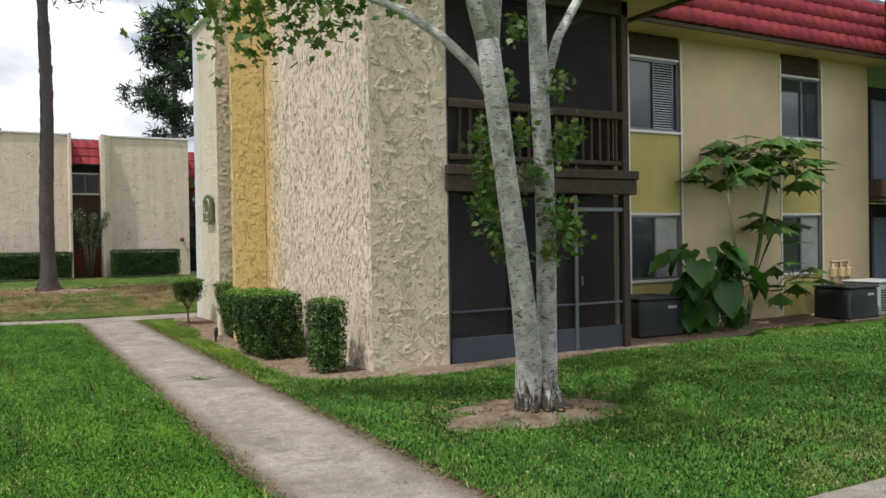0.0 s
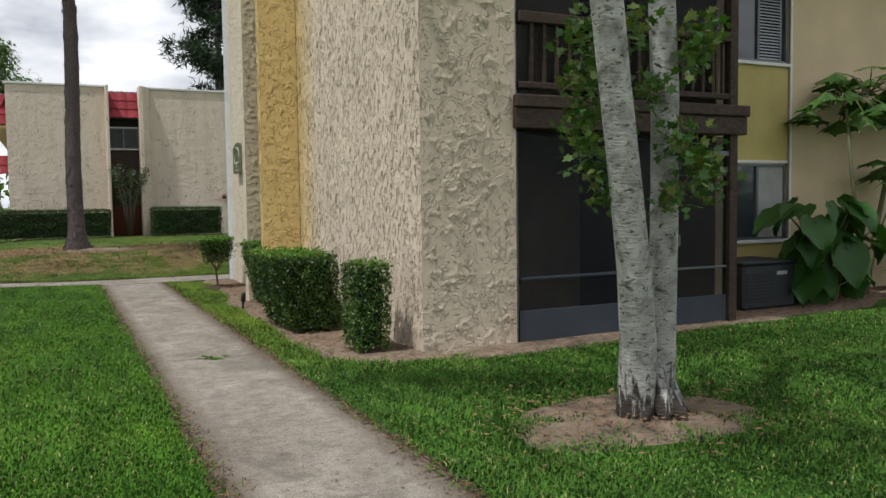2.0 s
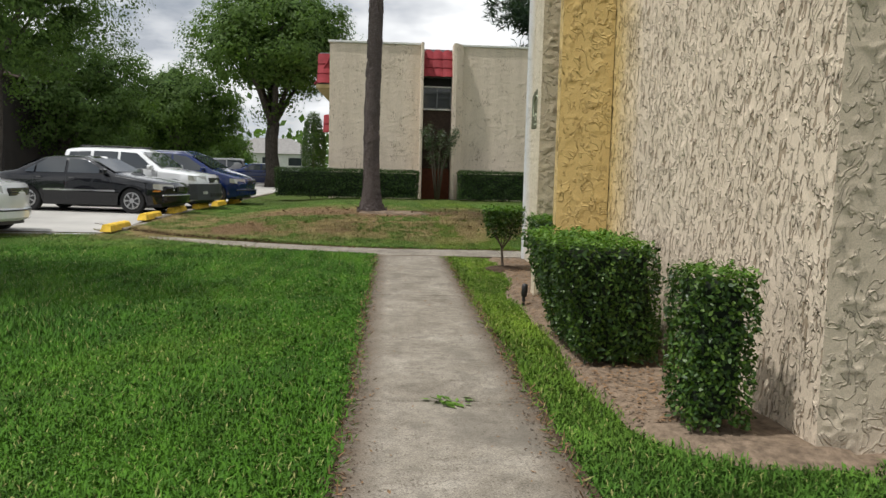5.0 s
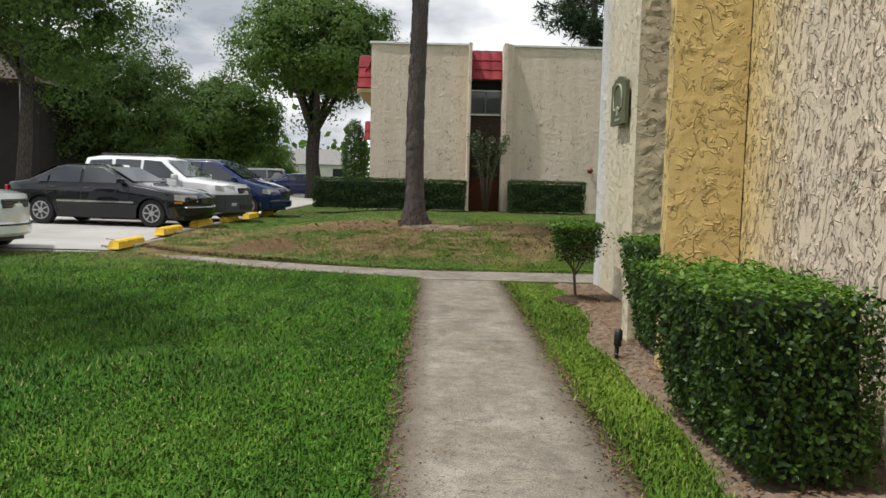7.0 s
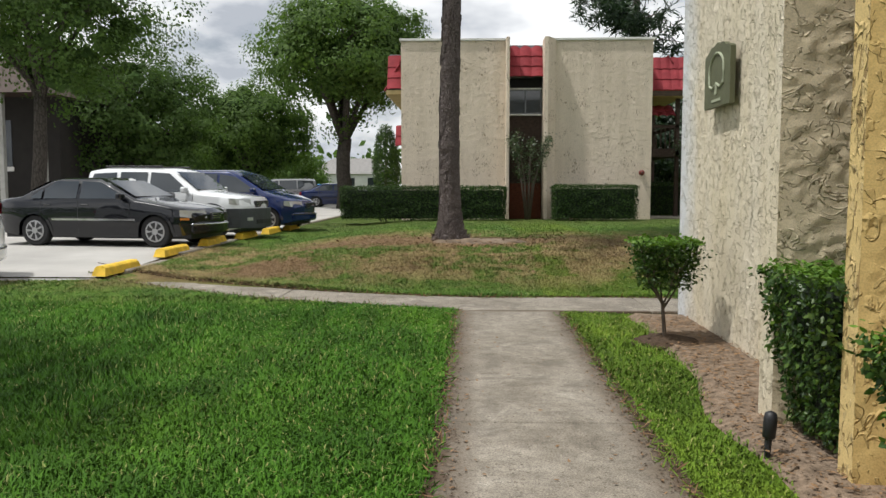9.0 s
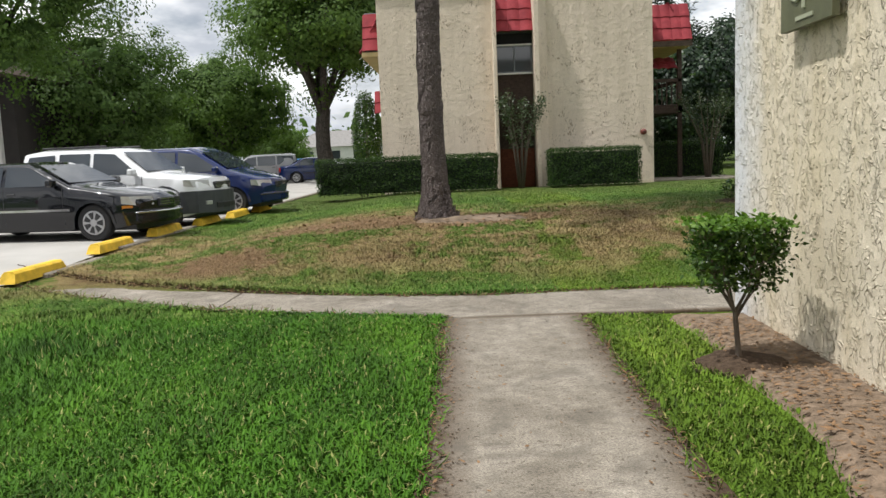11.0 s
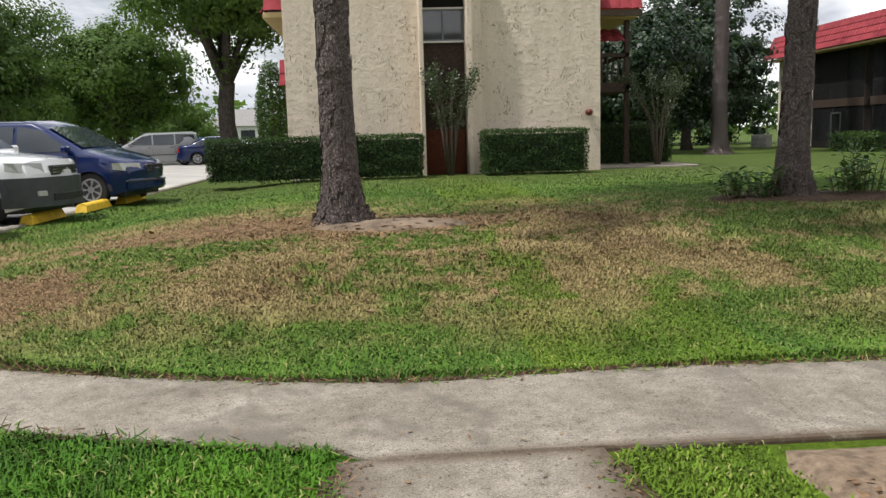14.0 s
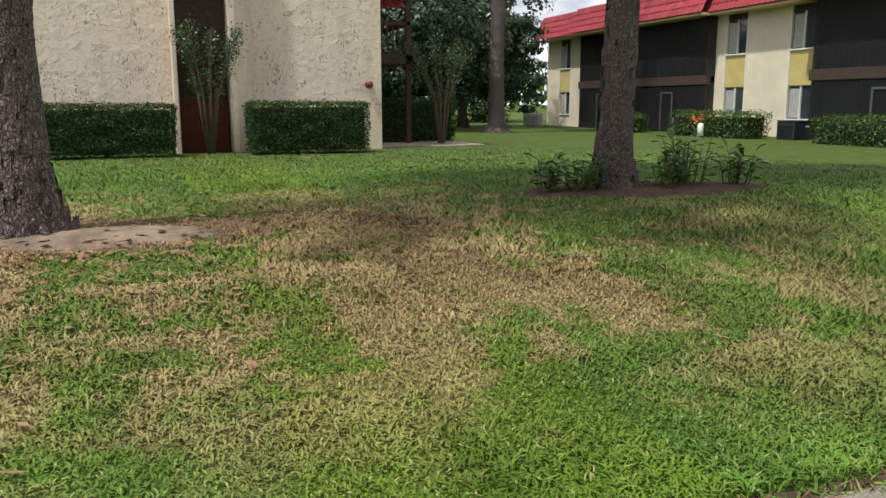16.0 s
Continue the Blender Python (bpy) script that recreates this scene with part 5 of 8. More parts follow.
# ---------------------------------------------------------------- trees
def tree(name, at, height, trunk_r, crown, leaf_m, bark_m, label, category, leaf=0.16, count=6000, seed=1, limbs=7, fork=0.35, parts_low=0.25, squash=0.8, clump=0.9, up=0.4):
    """A tapered trunk, forking limbs and a ragged crown of leaf clumps. crown: (rx, ry, rz, z of its middle)."""
    rng = random.Random(seed)
    nr = np.random.default_rng(seed)
    x, y = at
    z = gz(x, y) - 0.08
    t = tagged(thing(name, at=(x, y, z)), label, category)
    rx, ry, rz, zc = crown
    base = Vector((x, y, z))
    lean = Vector((rng.uniform(-0.05, 0.05), rng.uniform(-0.05, 0.05), 1)).normalized()
    fz = height * fork
    pts = [base + lean * fz * k / 4 + Vector((rng.uniform(-1, 1), rng.uniform(-1, 1), 0)) * trunk_r * 0.25 * (k > 0) for k in range(5)]
    tr = [trunk_r * (1.55, 1.1, 1.0, 0.93, 0.88)[k] for k in range(5)]
    bits = [tube(pts, tr, 12, 0.06, rng)]
    tips = []
    for k in range(limbs):
        a = 2 * math.pi * (k + rng.uniform(-0.3, 0.3)) / limbs
        tilt = rng.uniform(0.25, 1.0)
        end = Vector((x + rx * tilt * 0.8 * math.cos(a), y + ry * tilt * 0.8 * math.sin(a), z + zc + rz * rng.uniform(-0.25, 0.75) * (1.2 - tilt * 0.6)))
        p0 = pts[-1] - lean * rng.uniform(0, fz * 0.15)
        mid = p0.lerp(end, 0.5) + Vector((rng.uniform(-0.6, 0.6), rng.uniform(-0.6, 0.6), rng.uniform(0.1, 0.9)))
        line = [p0, p0.lerp(mid, 0.55) + Vector((0, 0, 0.15)), mid, mid.lerp(end, 0.55), end]
        r0 = trunk_r * rng.uniform(0.38, 0.6)
        bits.append(tube(line, [r0, r0 * 0.8, r0 * 0.6, r0 * 0.4, r0 * 0.15], 7, 0.05, rng))
        tips += [line[2], line[3], end]
        for j in range(3):
            s = line[rng.choice((2, 3))]
            e = s + Vector((rng.uniform(-1, 1) * rx * 0.4, rng.uniform(-1, 1) * ry * 0.4, rng.uniform(-0.1, 0.5) * rz))
            bits.append(tube([s, s.lerp(e, 0.5) + Vector((0, 0, 0.2)), e], [r0 * 0.35, r0 * 0.22, r0 * 0.06], 5))
            tips.append(e)
    raw("trunk", *merge(bits), bark_m, t, smooth=True)
    # clumps: some on the limb ends, the rest on an uneven shell
    n_clump = max(60, count // 130)
    cc = []
    for k in range(n_clump):
        if k < len(tips):
            c = np.array(tips[k])
        else:
            d = nr.normal(size=3)
            d /= np.linalg.norm(d)
            r = nr.uniform(0.45, 1.0) ** 0.6
            bulge = 1 + 0.28 * math.sin(3 * math.atan2(d[1], d[0]) + seed) * math.cos(2.5 * d[2] + seed)
            c = np.array((x + rx * d[0] * r * bulge, y + ry * d[1] * r * bulge, z + zc + rz * d[2] * r * bulge))
        cc.append((c, nr.uniform(0.5, 1.3) * clump))
    per = int(count * 1.2) // n_clump
    off = np.concatenate([nr.normal(size=(per, 3)) * np.array((s, s, s * 0.7)) * 0.58 for c, s in cc])
    off *= np.minimum(1.0, 0.90 * clump / (np.linalg.norm(off, axis=1)[:, None] + 1e-6))
    pos = off + np.repeat(np.array([c for c, s in cc]), per, axis=0)
    far = pos - np.array((x, y, z + zc))
    out = off / (np.linalg.norm(off, axis=1)[:, None] + 1e-6) + 0.8 * far / (np.linalg.norm(far, axis=1)[:, None] + 1e-6)
    ok = pos[:, 2] > z + parts_low * height * 0.5
    v, f = leaf_cloud(pos[ok], leaf * 0.90, nr, up=up * 2.0, normal=out[ok], firm=2.4)
    fast_mesh("crown", v, f, leaf_m, t)
    # added solid blobs inside the clumps, to block light and sky
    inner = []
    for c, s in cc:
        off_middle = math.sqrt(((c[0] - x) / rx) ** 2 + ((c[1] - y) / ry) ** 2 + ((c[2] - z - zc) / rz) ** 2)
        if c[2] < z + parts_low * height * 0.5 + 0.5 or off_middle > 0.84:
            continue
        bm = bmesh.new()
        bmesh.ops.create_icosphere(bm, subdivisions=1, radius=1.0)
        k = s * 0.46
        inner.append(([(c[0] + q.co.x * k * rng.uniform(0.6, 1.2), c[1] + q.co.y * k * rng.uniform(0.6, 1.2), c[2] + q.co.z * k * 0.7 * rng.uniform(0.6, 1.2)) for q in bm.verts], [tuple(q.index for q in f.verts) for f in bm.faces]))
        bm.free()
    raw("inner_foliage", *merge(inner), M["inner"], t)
    return t


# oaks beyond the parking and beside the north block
tree("oak_tree", (-5.0, 58), 13.5, 0.40, (4.8, 4.6, 3.6, 8.9), M["oakleaf_lit"], M["oak"], "spreading oak with forked dark trunk and bright airy crown", "tree", 0.21, 40000, 3, 9, 0.30, clump=1.0)
tree("oak_tree", (-12.6, 66), 9, 0.32, (4.4, 4.2, 3.4, 5.0), M["oakleaf_lit"], M["oak"], "rounded green tree behind the parked cars", "tree", 0.22, 26000, 4, 8, 0.25, 0.03, clump=1.0)
tree("oak_tree", (-12.0, 78), 5, 0.16, (3.0, 3.0, 1.8, 2.6), M["oakleaf_lit"], M["oak"], "small rounded green tree behind the cars", "tree", 0.26, 9000, 21, 6, 0.25, 0.03, clump=0.8)
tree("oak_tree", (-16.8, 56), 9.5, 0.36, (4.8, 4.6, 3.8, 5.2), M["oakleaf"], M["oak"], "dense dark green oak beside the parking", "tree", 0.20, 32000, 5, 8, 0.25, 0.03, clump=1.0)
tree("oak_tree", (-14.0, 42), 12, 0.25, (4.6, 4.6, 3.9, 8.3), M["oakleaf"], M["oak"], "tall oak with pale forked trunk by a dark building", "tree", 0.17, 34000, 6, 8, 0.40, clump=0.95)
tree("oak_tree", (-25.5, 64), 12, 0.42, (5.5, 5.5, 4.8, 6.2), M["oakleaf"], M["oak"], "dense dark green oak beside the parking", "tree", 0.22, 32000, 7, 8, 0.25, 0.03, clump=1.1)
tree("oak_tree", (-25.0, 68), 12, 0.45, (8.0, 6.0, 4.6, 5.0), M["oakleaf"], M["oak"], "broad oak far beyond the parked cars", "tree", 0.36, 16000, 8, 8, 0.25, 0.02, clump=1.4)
tree("oak_tree", (-21, 84), 9, 0.35, (6.0, 5.0, 3.6, 4.2), M["oakleaf_lit"], M["oak"], "rounded green tree far behind the cars", "tree", 0.30, 18000, 9, 8, 0.2, 0.02, clump=1.3)
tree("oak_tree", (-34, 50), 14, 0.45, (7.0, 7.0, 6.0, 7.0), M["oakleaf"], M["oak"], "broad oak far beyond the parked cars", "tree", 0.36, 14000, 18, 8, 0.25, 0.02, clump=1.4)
# out of view; added for the shade it casts on the west lawn
tree("oak_tree", (-7.7, 16.4), 11, 0.30, (3.7, 2.6, 2.3, 8.8), M["oakleaf"], M["oak"], "unseen oak added to shade the west lawn", "tree", 0.22, 20000, 10, 8, 0.45)
# near-black leaf colour, chosen for the shade in the gap
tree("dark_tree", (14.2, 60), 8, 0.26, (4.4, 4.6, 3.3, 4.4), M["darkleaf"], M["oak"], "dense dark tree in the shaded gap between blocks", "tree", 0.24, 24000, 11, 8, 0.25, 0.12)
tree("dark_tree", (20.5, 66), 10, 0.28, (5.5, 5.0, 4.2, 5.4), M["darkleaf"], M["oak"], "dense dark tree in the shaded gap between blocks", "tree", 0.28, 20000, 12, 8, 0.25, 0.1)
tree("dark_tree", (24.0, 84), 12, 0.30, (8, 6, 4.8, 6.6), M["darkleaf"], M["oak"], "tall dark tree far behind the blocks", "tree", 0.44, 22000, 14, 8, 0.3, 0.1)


# added row of dark low crowns, standing for shade behind the gap
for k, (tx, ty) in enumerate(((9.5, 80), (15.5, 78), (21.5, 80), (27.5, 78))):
    tree("dark_tree", (tx, ty), 7, 0.2, (4.2, 3.0, 3.4, 3.2), M["darkleaf"], M["oak"], "low dark shrubby tree added to fill the gap behind with shade", "tree", 0.30, 12000, 30 + k, 8, 0.2, 0.0)


def pine(at, r, height, label, seed, low=0.62, boughs=16, needle=0.30):
    """A pine: tall, slightly wavy trunk with flaking plates and old whorl rings, tufts of needles at the top."""
    rng = random.Random(seed)
    nr = np.random.default_rng(seed)
    x, y = at
    z = gz(x, y) - 0.06
    t = tagged(thing("pine_tree", at=(x, y, z)), label, "tree")
    n = int(height / 0.11)
    pts, rad = [], []
    for i in range(n + 1):
        h = height * i / n
        pts.append((x + 0.03 * math.sin(h * 0.9 + seed), y + 0.03 * math.cos(h * 0.7), z + h))
        flare = 0.85 * math.exp(-h / 0.22) + 0.14 * math.exp(-h / 0.9)
        whorl = 0.15 * max(0, math.cos(h * 2 * math.pi / 0.72 + seed + 0.8 * math.sin(h))) ** 8 if h > 1.2 else 0
        rad.append(r * (1 - 0.45 * h / height) * (1 + flare + whorl))
    tv, tf = tube(pts, rad, 22, 0.035, rng)
    raw("trunk", tv, tf, M["pine"], t, smooth=True)
    # loose bark plates that stand off the trunk
    c, nn = [], []
    for k in range(2600):
        h = rng.uniform(0.02, 1.0) ** 1.4 * min(height, 7.5)
        a = rng.uniform(0, 2 * math.pi)
        i = int(h / height * n)
        q = Vector(pts[i])
        rr = rad[i] * 1.0
        c.append((q.x + rr * math.cos(a), q.y + rr * math.sin(a), z + h))
        nn.append((math.cos(a), math.sin(a), 0.1))
    c, nn = np.array(c), np.array(nn)
    tang = np.stack([-nn[:, 1], nn[:, 0], np.zeros(len(nn))], 1)
    upv = np.tile((0, 0, 1.0), (len(nn), 1)) + nn * 0.12
    w, hgt = nr.uniform(0.018, 0.05, (len(nn), 1)), nr.uniform(0.03, 0.09, (len(nn), 1))
    c2 = c + nn * 0.006
    v = np.stack([c2 - tang * w - upv * hgt + nn * 0.016, c2 + tang * w * 0.8 - upv * hgt * 0.8 + nn * 0.020, c2 + tang * w * 0.9 + upv * hgt, c2 - tang * w * 0.7 + upv * hgt * 0.9], 1).reshape(-1, 3)
    fast_mesh("flaking_bark", v, np.arange(len(v)).reshape(-1, 4), M["pine"], t)
    roots = []
    for k in range(7):
        a = 2 * math.pi * (k + rng.uniform(-0.3, 0.3)) / 7
        d = Vector((math.cos(a), math.sin(a), 0))
        o = Vector((x, y, z))
        roots.append(tube([o + d * r * 0.8 + Vector((0, 0, 0.30)), o + d * r * 1.45 + Vector((0, 0, 0.11)), o + d * r * 2.3 + Vector((0, 0, 0.03))], [r * 0.34, r * 0.25, r * 0.08], 7, 0.08, rng))
    for q in roots:
        raw("root", *q, M["pine"], t, smooth=True)
    if boughs:
        bits, tuft = [], []
        for k in range(boughs):
            h = height * rng.uniform(low, 1.0)
            a = rng.uniform(0, 6.28)
            ln = rng.uniform(1.6, 4.4) * (1.25 - h / height * 0.6)
            s = Vector(pts[int(h / height * n)])
            e = s + Vector((math.cos(a) * ln, math.sin(a) * ln, rng.uniform(-0.5, 0.7)))
            m = s.lerp(e, 0.5) + Vector((0, 0, 0.25))
            bits.append(tube([s, m, e], [0.07, 0.045, 0.015], 6))
            for q in range(7):
                p = s.lerp(e, 0.35 + 0.65 * q / 6)
                tuft.append(np.array(p) + nr.normal(size=3) * 0.28)
        raw("branches", *merge(bits), M["pine"], t)
        pos = np.concatenate([p + nr.normal(size=(50, 3)) * 0.19 for p in tuft])
        v, f = leaf_cloud(pos, needle * 1.15, nr, up=0.2, shape=[(0, 0), (0.5, 0.08), (1, 0), (0.5, -0.08)])
        fast_mesh("needles", v, f, M["darkleaf"], t)
    return t


pine((1.73, 27.65), 0.176, 17.0, "tall pine with flaking grey-brown bark on the tired lawn", 3, 0.52, 70)
pine((7.66, 28.7), 0.172, 18.0, "tall pine with flaking bark among leafy clumps", 5, 0.54, 60)
pine((18.4, 56.4), 0.36, 19.0, "distant tall pine between the apartment blocks", 8, 0.5, 20)
pine((11.9, 62.0), 0.30, 18.0, "distant pine with a dense ragged crown behind the north block", 9, 0.50, 36, 0.5)

LOBED = [(0, 0), (0.18, 0.20), (0.10, 0.48), (0.38, 0.32), (0.56, 0.46), (0.62, 0.18), (1.0, 0.0), (0.62, -0.18), (0.56, -0.46), (0.38, -0.32), (0.10, -0.48), (0.18, -0.20)]


def maple():
    """The pale-barked maple: two stems from one dark foot, limbs, shoots of lobed leaves."""
    rng, nr = random.Random(11), np.random.default_rng(11)
    bx, by = 4.86, 8.88
    z = gz(bx, by) - 0.05
    R = Vector((0.872, -0.489, 0))
    D = Vector((0.489, 0.872, 0))
    t = tagged(thing("maple_tree", at=(bx, by, z)), "pale lichen-barked twin-stemmed maple with lobed green leaves", "tree")

    def P(a, h, d=0.0):
        return Vector((bx, by, 0)) + R * a + D * d + Vector((0, 0, h))
    s1 = [P(-0.05, -0.1), P(-0.06, 0.15), P(-0.08, 0.6, -0.12), P(-0.13, 1.1, -0.28), P(-0.21, 1.65, -0.44), P(-0.31, 2.3, -0.62), P(-0.40, 2.95, -0.8), P(-0.47, 3.4, -0.9)]
    r1 = [0.165, 0.140, 0.122, 0.112, 0.104, 0.10, 0.098, 0.10]
    s2 = [P(0.11, -0.1, 0.12), P(0.12, 0.2, 0.12), P(0.12, 0.8, 0.06), P(0.11, 1.6, -0.06), P(0.09, 2.3, -0.16), P(0.05, 2.9, -0.24), P(0.02, 3.9, -0.3), P(0.10, 5.2, 0.4), P(0.2, 6.8, 0.5)]
    r2 = [0.13, 0.110, 0.098, 0.092, 0.09, 0.088, 0.085, 0.06, 0.03]
    raw("stem", *tube(s1, r1, 14, 0.04, rng), M["maple"], t, smooth=True)
    raw("stem", *tube(s2, r2, 14, 0.04, rng), M["maple"], t, smooth=True)
    foot = []
    for k in range(9):
        a = 2 * math.pi * k / 9 + 0.2
        d = Vector((math.cos(a), math.sin(a), 0))
        o = P(0.06, 0.0, 0.05)
        foot.append(tube([o + d * 0.09 + Vector((0, 0, 0.34 + 0.10 * math.sin(k * 2.4))), o + d * 0.165 + Vector((0, 0, 0.13)), o + d * 0.27 + Vector((0, 0, -0.02))], [0.040, 0.058, 0.036], 8, 0.15, rng))
    raw("foot", *merge(foot), M["maple"], t, "dark worn foot of the stems", smooth=True)
    limbs = [
        ([P(-0.46, 3.35, -0.88), P(-0.56, 3.7, -0.95), P(-0.72, 4.3, -1.0), P(-0.9, 5.4, -0.1), P(-1.0, 6.8, -0.2)], [0.10, 0.09, 0.08, 0.055, 0.02]),
        ([P(-0.46, 3.35, -0.88), P(-0.42, 3.8, -0.9), P(-0.36, 4.6, -0.8), P(-0.3, 6.0, 0.3), P(-0.3, 7.4, 0.4)], [0.095, 0.085, 0.075, 0.05, 0.02]),
        ([P(-0.40, 2.9, -0.78), P(-0.60, 3.2, -0.8), P(-0.83, 3.43, -0.8), P(-1.2, 3.7, -0.75), P(-1.85, 4.0, -0.6), P(-2.9, 4.3, -0.3)], [0.05, 0.045, 0.042, 0.036, 0.026, 0.012]),
        ([P(0.05, 3.0, -0.25), P(0.3, 3.7, 0.3), P(0.8, 4.6, 0.6), P(1.6, 5.4, 0.9)], [0.06, 0.05, 0.04, 0.015]),
        ([P(-0.46, 3.4, -0.9), P(-0.52, 4.2, -1.1), P(-0.6, 5.0, -1.2), P(-0.7, 5.6, -2.0)], [0.07, 0.055, 0.04, 0.015]),
    ]
    for p, r in limbs:
        raw("limb", *tube(p, r, 9, 0.03, rng), M["maple"], t, smooth=True)
    spots, sc = [], []
    # leafy shoots along the stems
    for a, h, n, s in ((-0.52, 2.70, 20, 0.13), (-0.47, 2.41, 34, 0.16), (-0.50, 2.15, 22, 0.13), (-0.47, 1.92, 26, 0.14), (-0.36, 1.62, 14, 0.11), (-0.14, 2.69, 14, 0.11), (-0.05, 2.30, 20, 0.12),
                       (0.34, 2.65, 26, 0.12), (0.28, 2.50, 14, 0.10), (0.22, 3.11, 16, 0.10), (-0.17, 3.65, 10, 0.09), (-0.25, 3.12, 8, 0.08), (0.30, 1.88, 24, 0.12), (0.36, 1.72, 18, 0.11), (0.14, 1.95, 22, 0.12), (0.12, 1.6, 12, 0.10)):
        for _ in range(int(n * 4.6)):
            spots.append(np.array(P(a * 0.9, h, rng.uniform(-0.5, 0.05))) + nr.normal(size=3) * s * np.array((0.54, 0.54, 0.66)))
    shoots = [tube([P(0.13 if a > 0 else -0.2, h - 0.25, 0.1), P(a * 0.8, h, 0.1), P(a, h + 0.12, 0.1)], [0.012, 0.008, 0.004], 5) for a, h in ((-0.45, 2.0), (-0.45, 2.4), (0.30, 1.85), (0.36, 1.70), (0.34, 2.6), (0.22, 3.05), (-0.5, 2.65))]
    raw("shoots", *merge(shoots), M["twig"], t)
    v, f = leaf_cloud(spots, 0.072, nr, up=0.35, shape=LOBED)
    fast_mesh("shoot_leaves", v, f, M["mapleleaf"], t)
    # the crown above, and sprays on the low western limb
    pos = []
    for a, h, d, n, s in ((-2.1, 4.02, 0.0, 150, 0.22), (-2.7, 3.95, 0.1, 180, 0.25), (-3.2, 4.05, 0.2, 160, 0.24), (-1.75, 4.2, 0.0, 90, 0.2), (-2.55, 3.6, 0.1, 22, 0.14), (-1.2, 4.05, 0.0, 20, 0.14), (-1.9, 3.85, 0.1, 22, 0.12)):
        pos.append(np.array(P(a, h, d)) + nr.normal(size=(n, 3)) * s)
    for k in range(105):
        d = nr.normal(size=3)
        d /= np.linalg.norm(d)
        c = np.array(P(-0.3, 6.6, -0.6)) + d * np.array((3.4, 3.4, 1.7)) * nr.uniform(0.5, 1.05)
        pos.append(c + nr.normal(size=(44, 3)) * 0.32)
    v, f = leaf_cloud(np.concatenate(pos), 0.11, nr, up=0.4, shape=LOBED)
    fast_mesh("crown", v, f, M["mapleleaf"], t)
    return t


maple()


# ---------------------------------------------------------------- hedges and shrubs
def hedge(x0, x1, y0, y1, z1, label, leaf=0.042, density=1500, seed=1, z0=None, top=True, group="", category="hedge", leaf_m=None, taper=0.10, lean=0.0):
    """A clipped hedge: a near-black box as inner shade, a skin of single leaves, fresh growth on top."""
    rng, nr = random.Random(seed), np.random.default_rng(seed)
    cx, cy = (x0 + x1) / 2, (y0 + y1) / 2
    z = gz(cx, cy) if z0 is None else z0
    t = tagged(thing("hedge", at=(cx, cy, z)), label, category, group)
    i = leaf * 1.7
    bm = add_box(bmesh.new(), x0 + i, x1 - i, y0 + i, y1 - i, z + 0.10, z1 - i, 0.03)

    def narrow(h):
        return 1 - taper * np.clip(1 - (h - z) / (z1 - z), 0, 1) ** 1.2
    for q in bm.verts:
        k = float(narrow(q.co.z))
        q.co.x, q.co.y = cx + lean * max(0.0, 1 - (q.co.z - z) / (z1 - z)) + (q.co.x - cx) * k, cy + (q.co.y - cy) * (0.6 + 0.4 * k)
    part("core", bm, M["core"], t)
    stems = []
    for _ in range(max(5, int((x1 - x0 + y1 - y0) * 4))):
        sx, sy = rng.uniform(-0.26, 0.26) * (x1 - x0), rng.uniform(-0.32, 0.32) * (y1 - y0)
        stems.append(tube([(cx + lean + sx, cy + sy, z - 0.02), (cx + lean * 0.7 + sx * 1.1, cy + sy + rng.uniform(-0.05, 0.05), z + 0.3)], [0.014, 0.01], 5))
    raw("stems", *merge(stems), M["twig"], t)
    faces = [("x", x0, -1), ("x", x1, 1), ("y", y0, -1), ("y", y1, 1), ("z", z1, 1)]
    side, tops, sn, tn = [], [], [], []
    for ax, val, sg in faces:
        area = (y1 - y0) * (z1 - z) if ax == "x" else (x1 - x0) * (z1 - z) if ax == "y" else (x1 - x0) * (y1 - y0)
        n = int(area * density)
        u, w = nr.random(n), nr.random(n)
        bump = leaf * 1.4 * (np.sin(u * 17 + seed) * np.cos(w * 13) * 0.6) - np.abs(nr.normal(size=n)) * leaf * 0.9 + leaf * 0.5
        if ax == "x":
            p = np.stack([val + sg * bump, y0 + u * (y1 - y0), z + 0.07 + w * (z1 - z - 0.07)], 1)
        elif ax == "y":
            p = np.stack([x0 + u * (x1 - x0), val + sg * bump, z + 0.07 + w * (z1 - z - 0.07)], 1)
        else:
            p = np.stack([x0 + u * (x1 - x0), y0 + w * (y1 - y0), val + bump + np.abs(nr.normal(size=n)) * leaf * 0.4], 1)
        k = narrow(p[:, 2])
        p[:, 0], p[:, 1] = cx + lean * np.clip(1 - (p[:, 2] - z) / (z1 - z), 0, 1) + (p[:, 0] - cx) * k, cy + (p[:, 1] - cy) * (0.6 + 0.4 * k)
        nn = np.zeros((n, 3))
        nn[:, "xyz".index(ax)] = sg
        (tops if ax == "z" else side).append(p)
        (tn if ax == "z" else sn).append(nn)
    shape = [(0, 0), (0.35, 0.26), (0.7, 0.2), (1, 0), (0.7, -0.2), (0.35, -0.26)]
    v, f = leaf_cloud(np.concatenate(side), leaf, nr, up=0.25, normal=np.concatenate(sn), shape=shape)
    fast_mesh("leaves", v, f, leaf_m or M["hedge"], t)
    v, f = leaf_cloud(np.concatenate(tops), leaf, nr, up=0.35, normal=np.concatenate(tn), shape=shape)
    fast_mesh("new_growth", v, f, M["hedge_top"] if top else (leaf_m or M["hedge"]), t, "fresh light green growth on top")
    return t


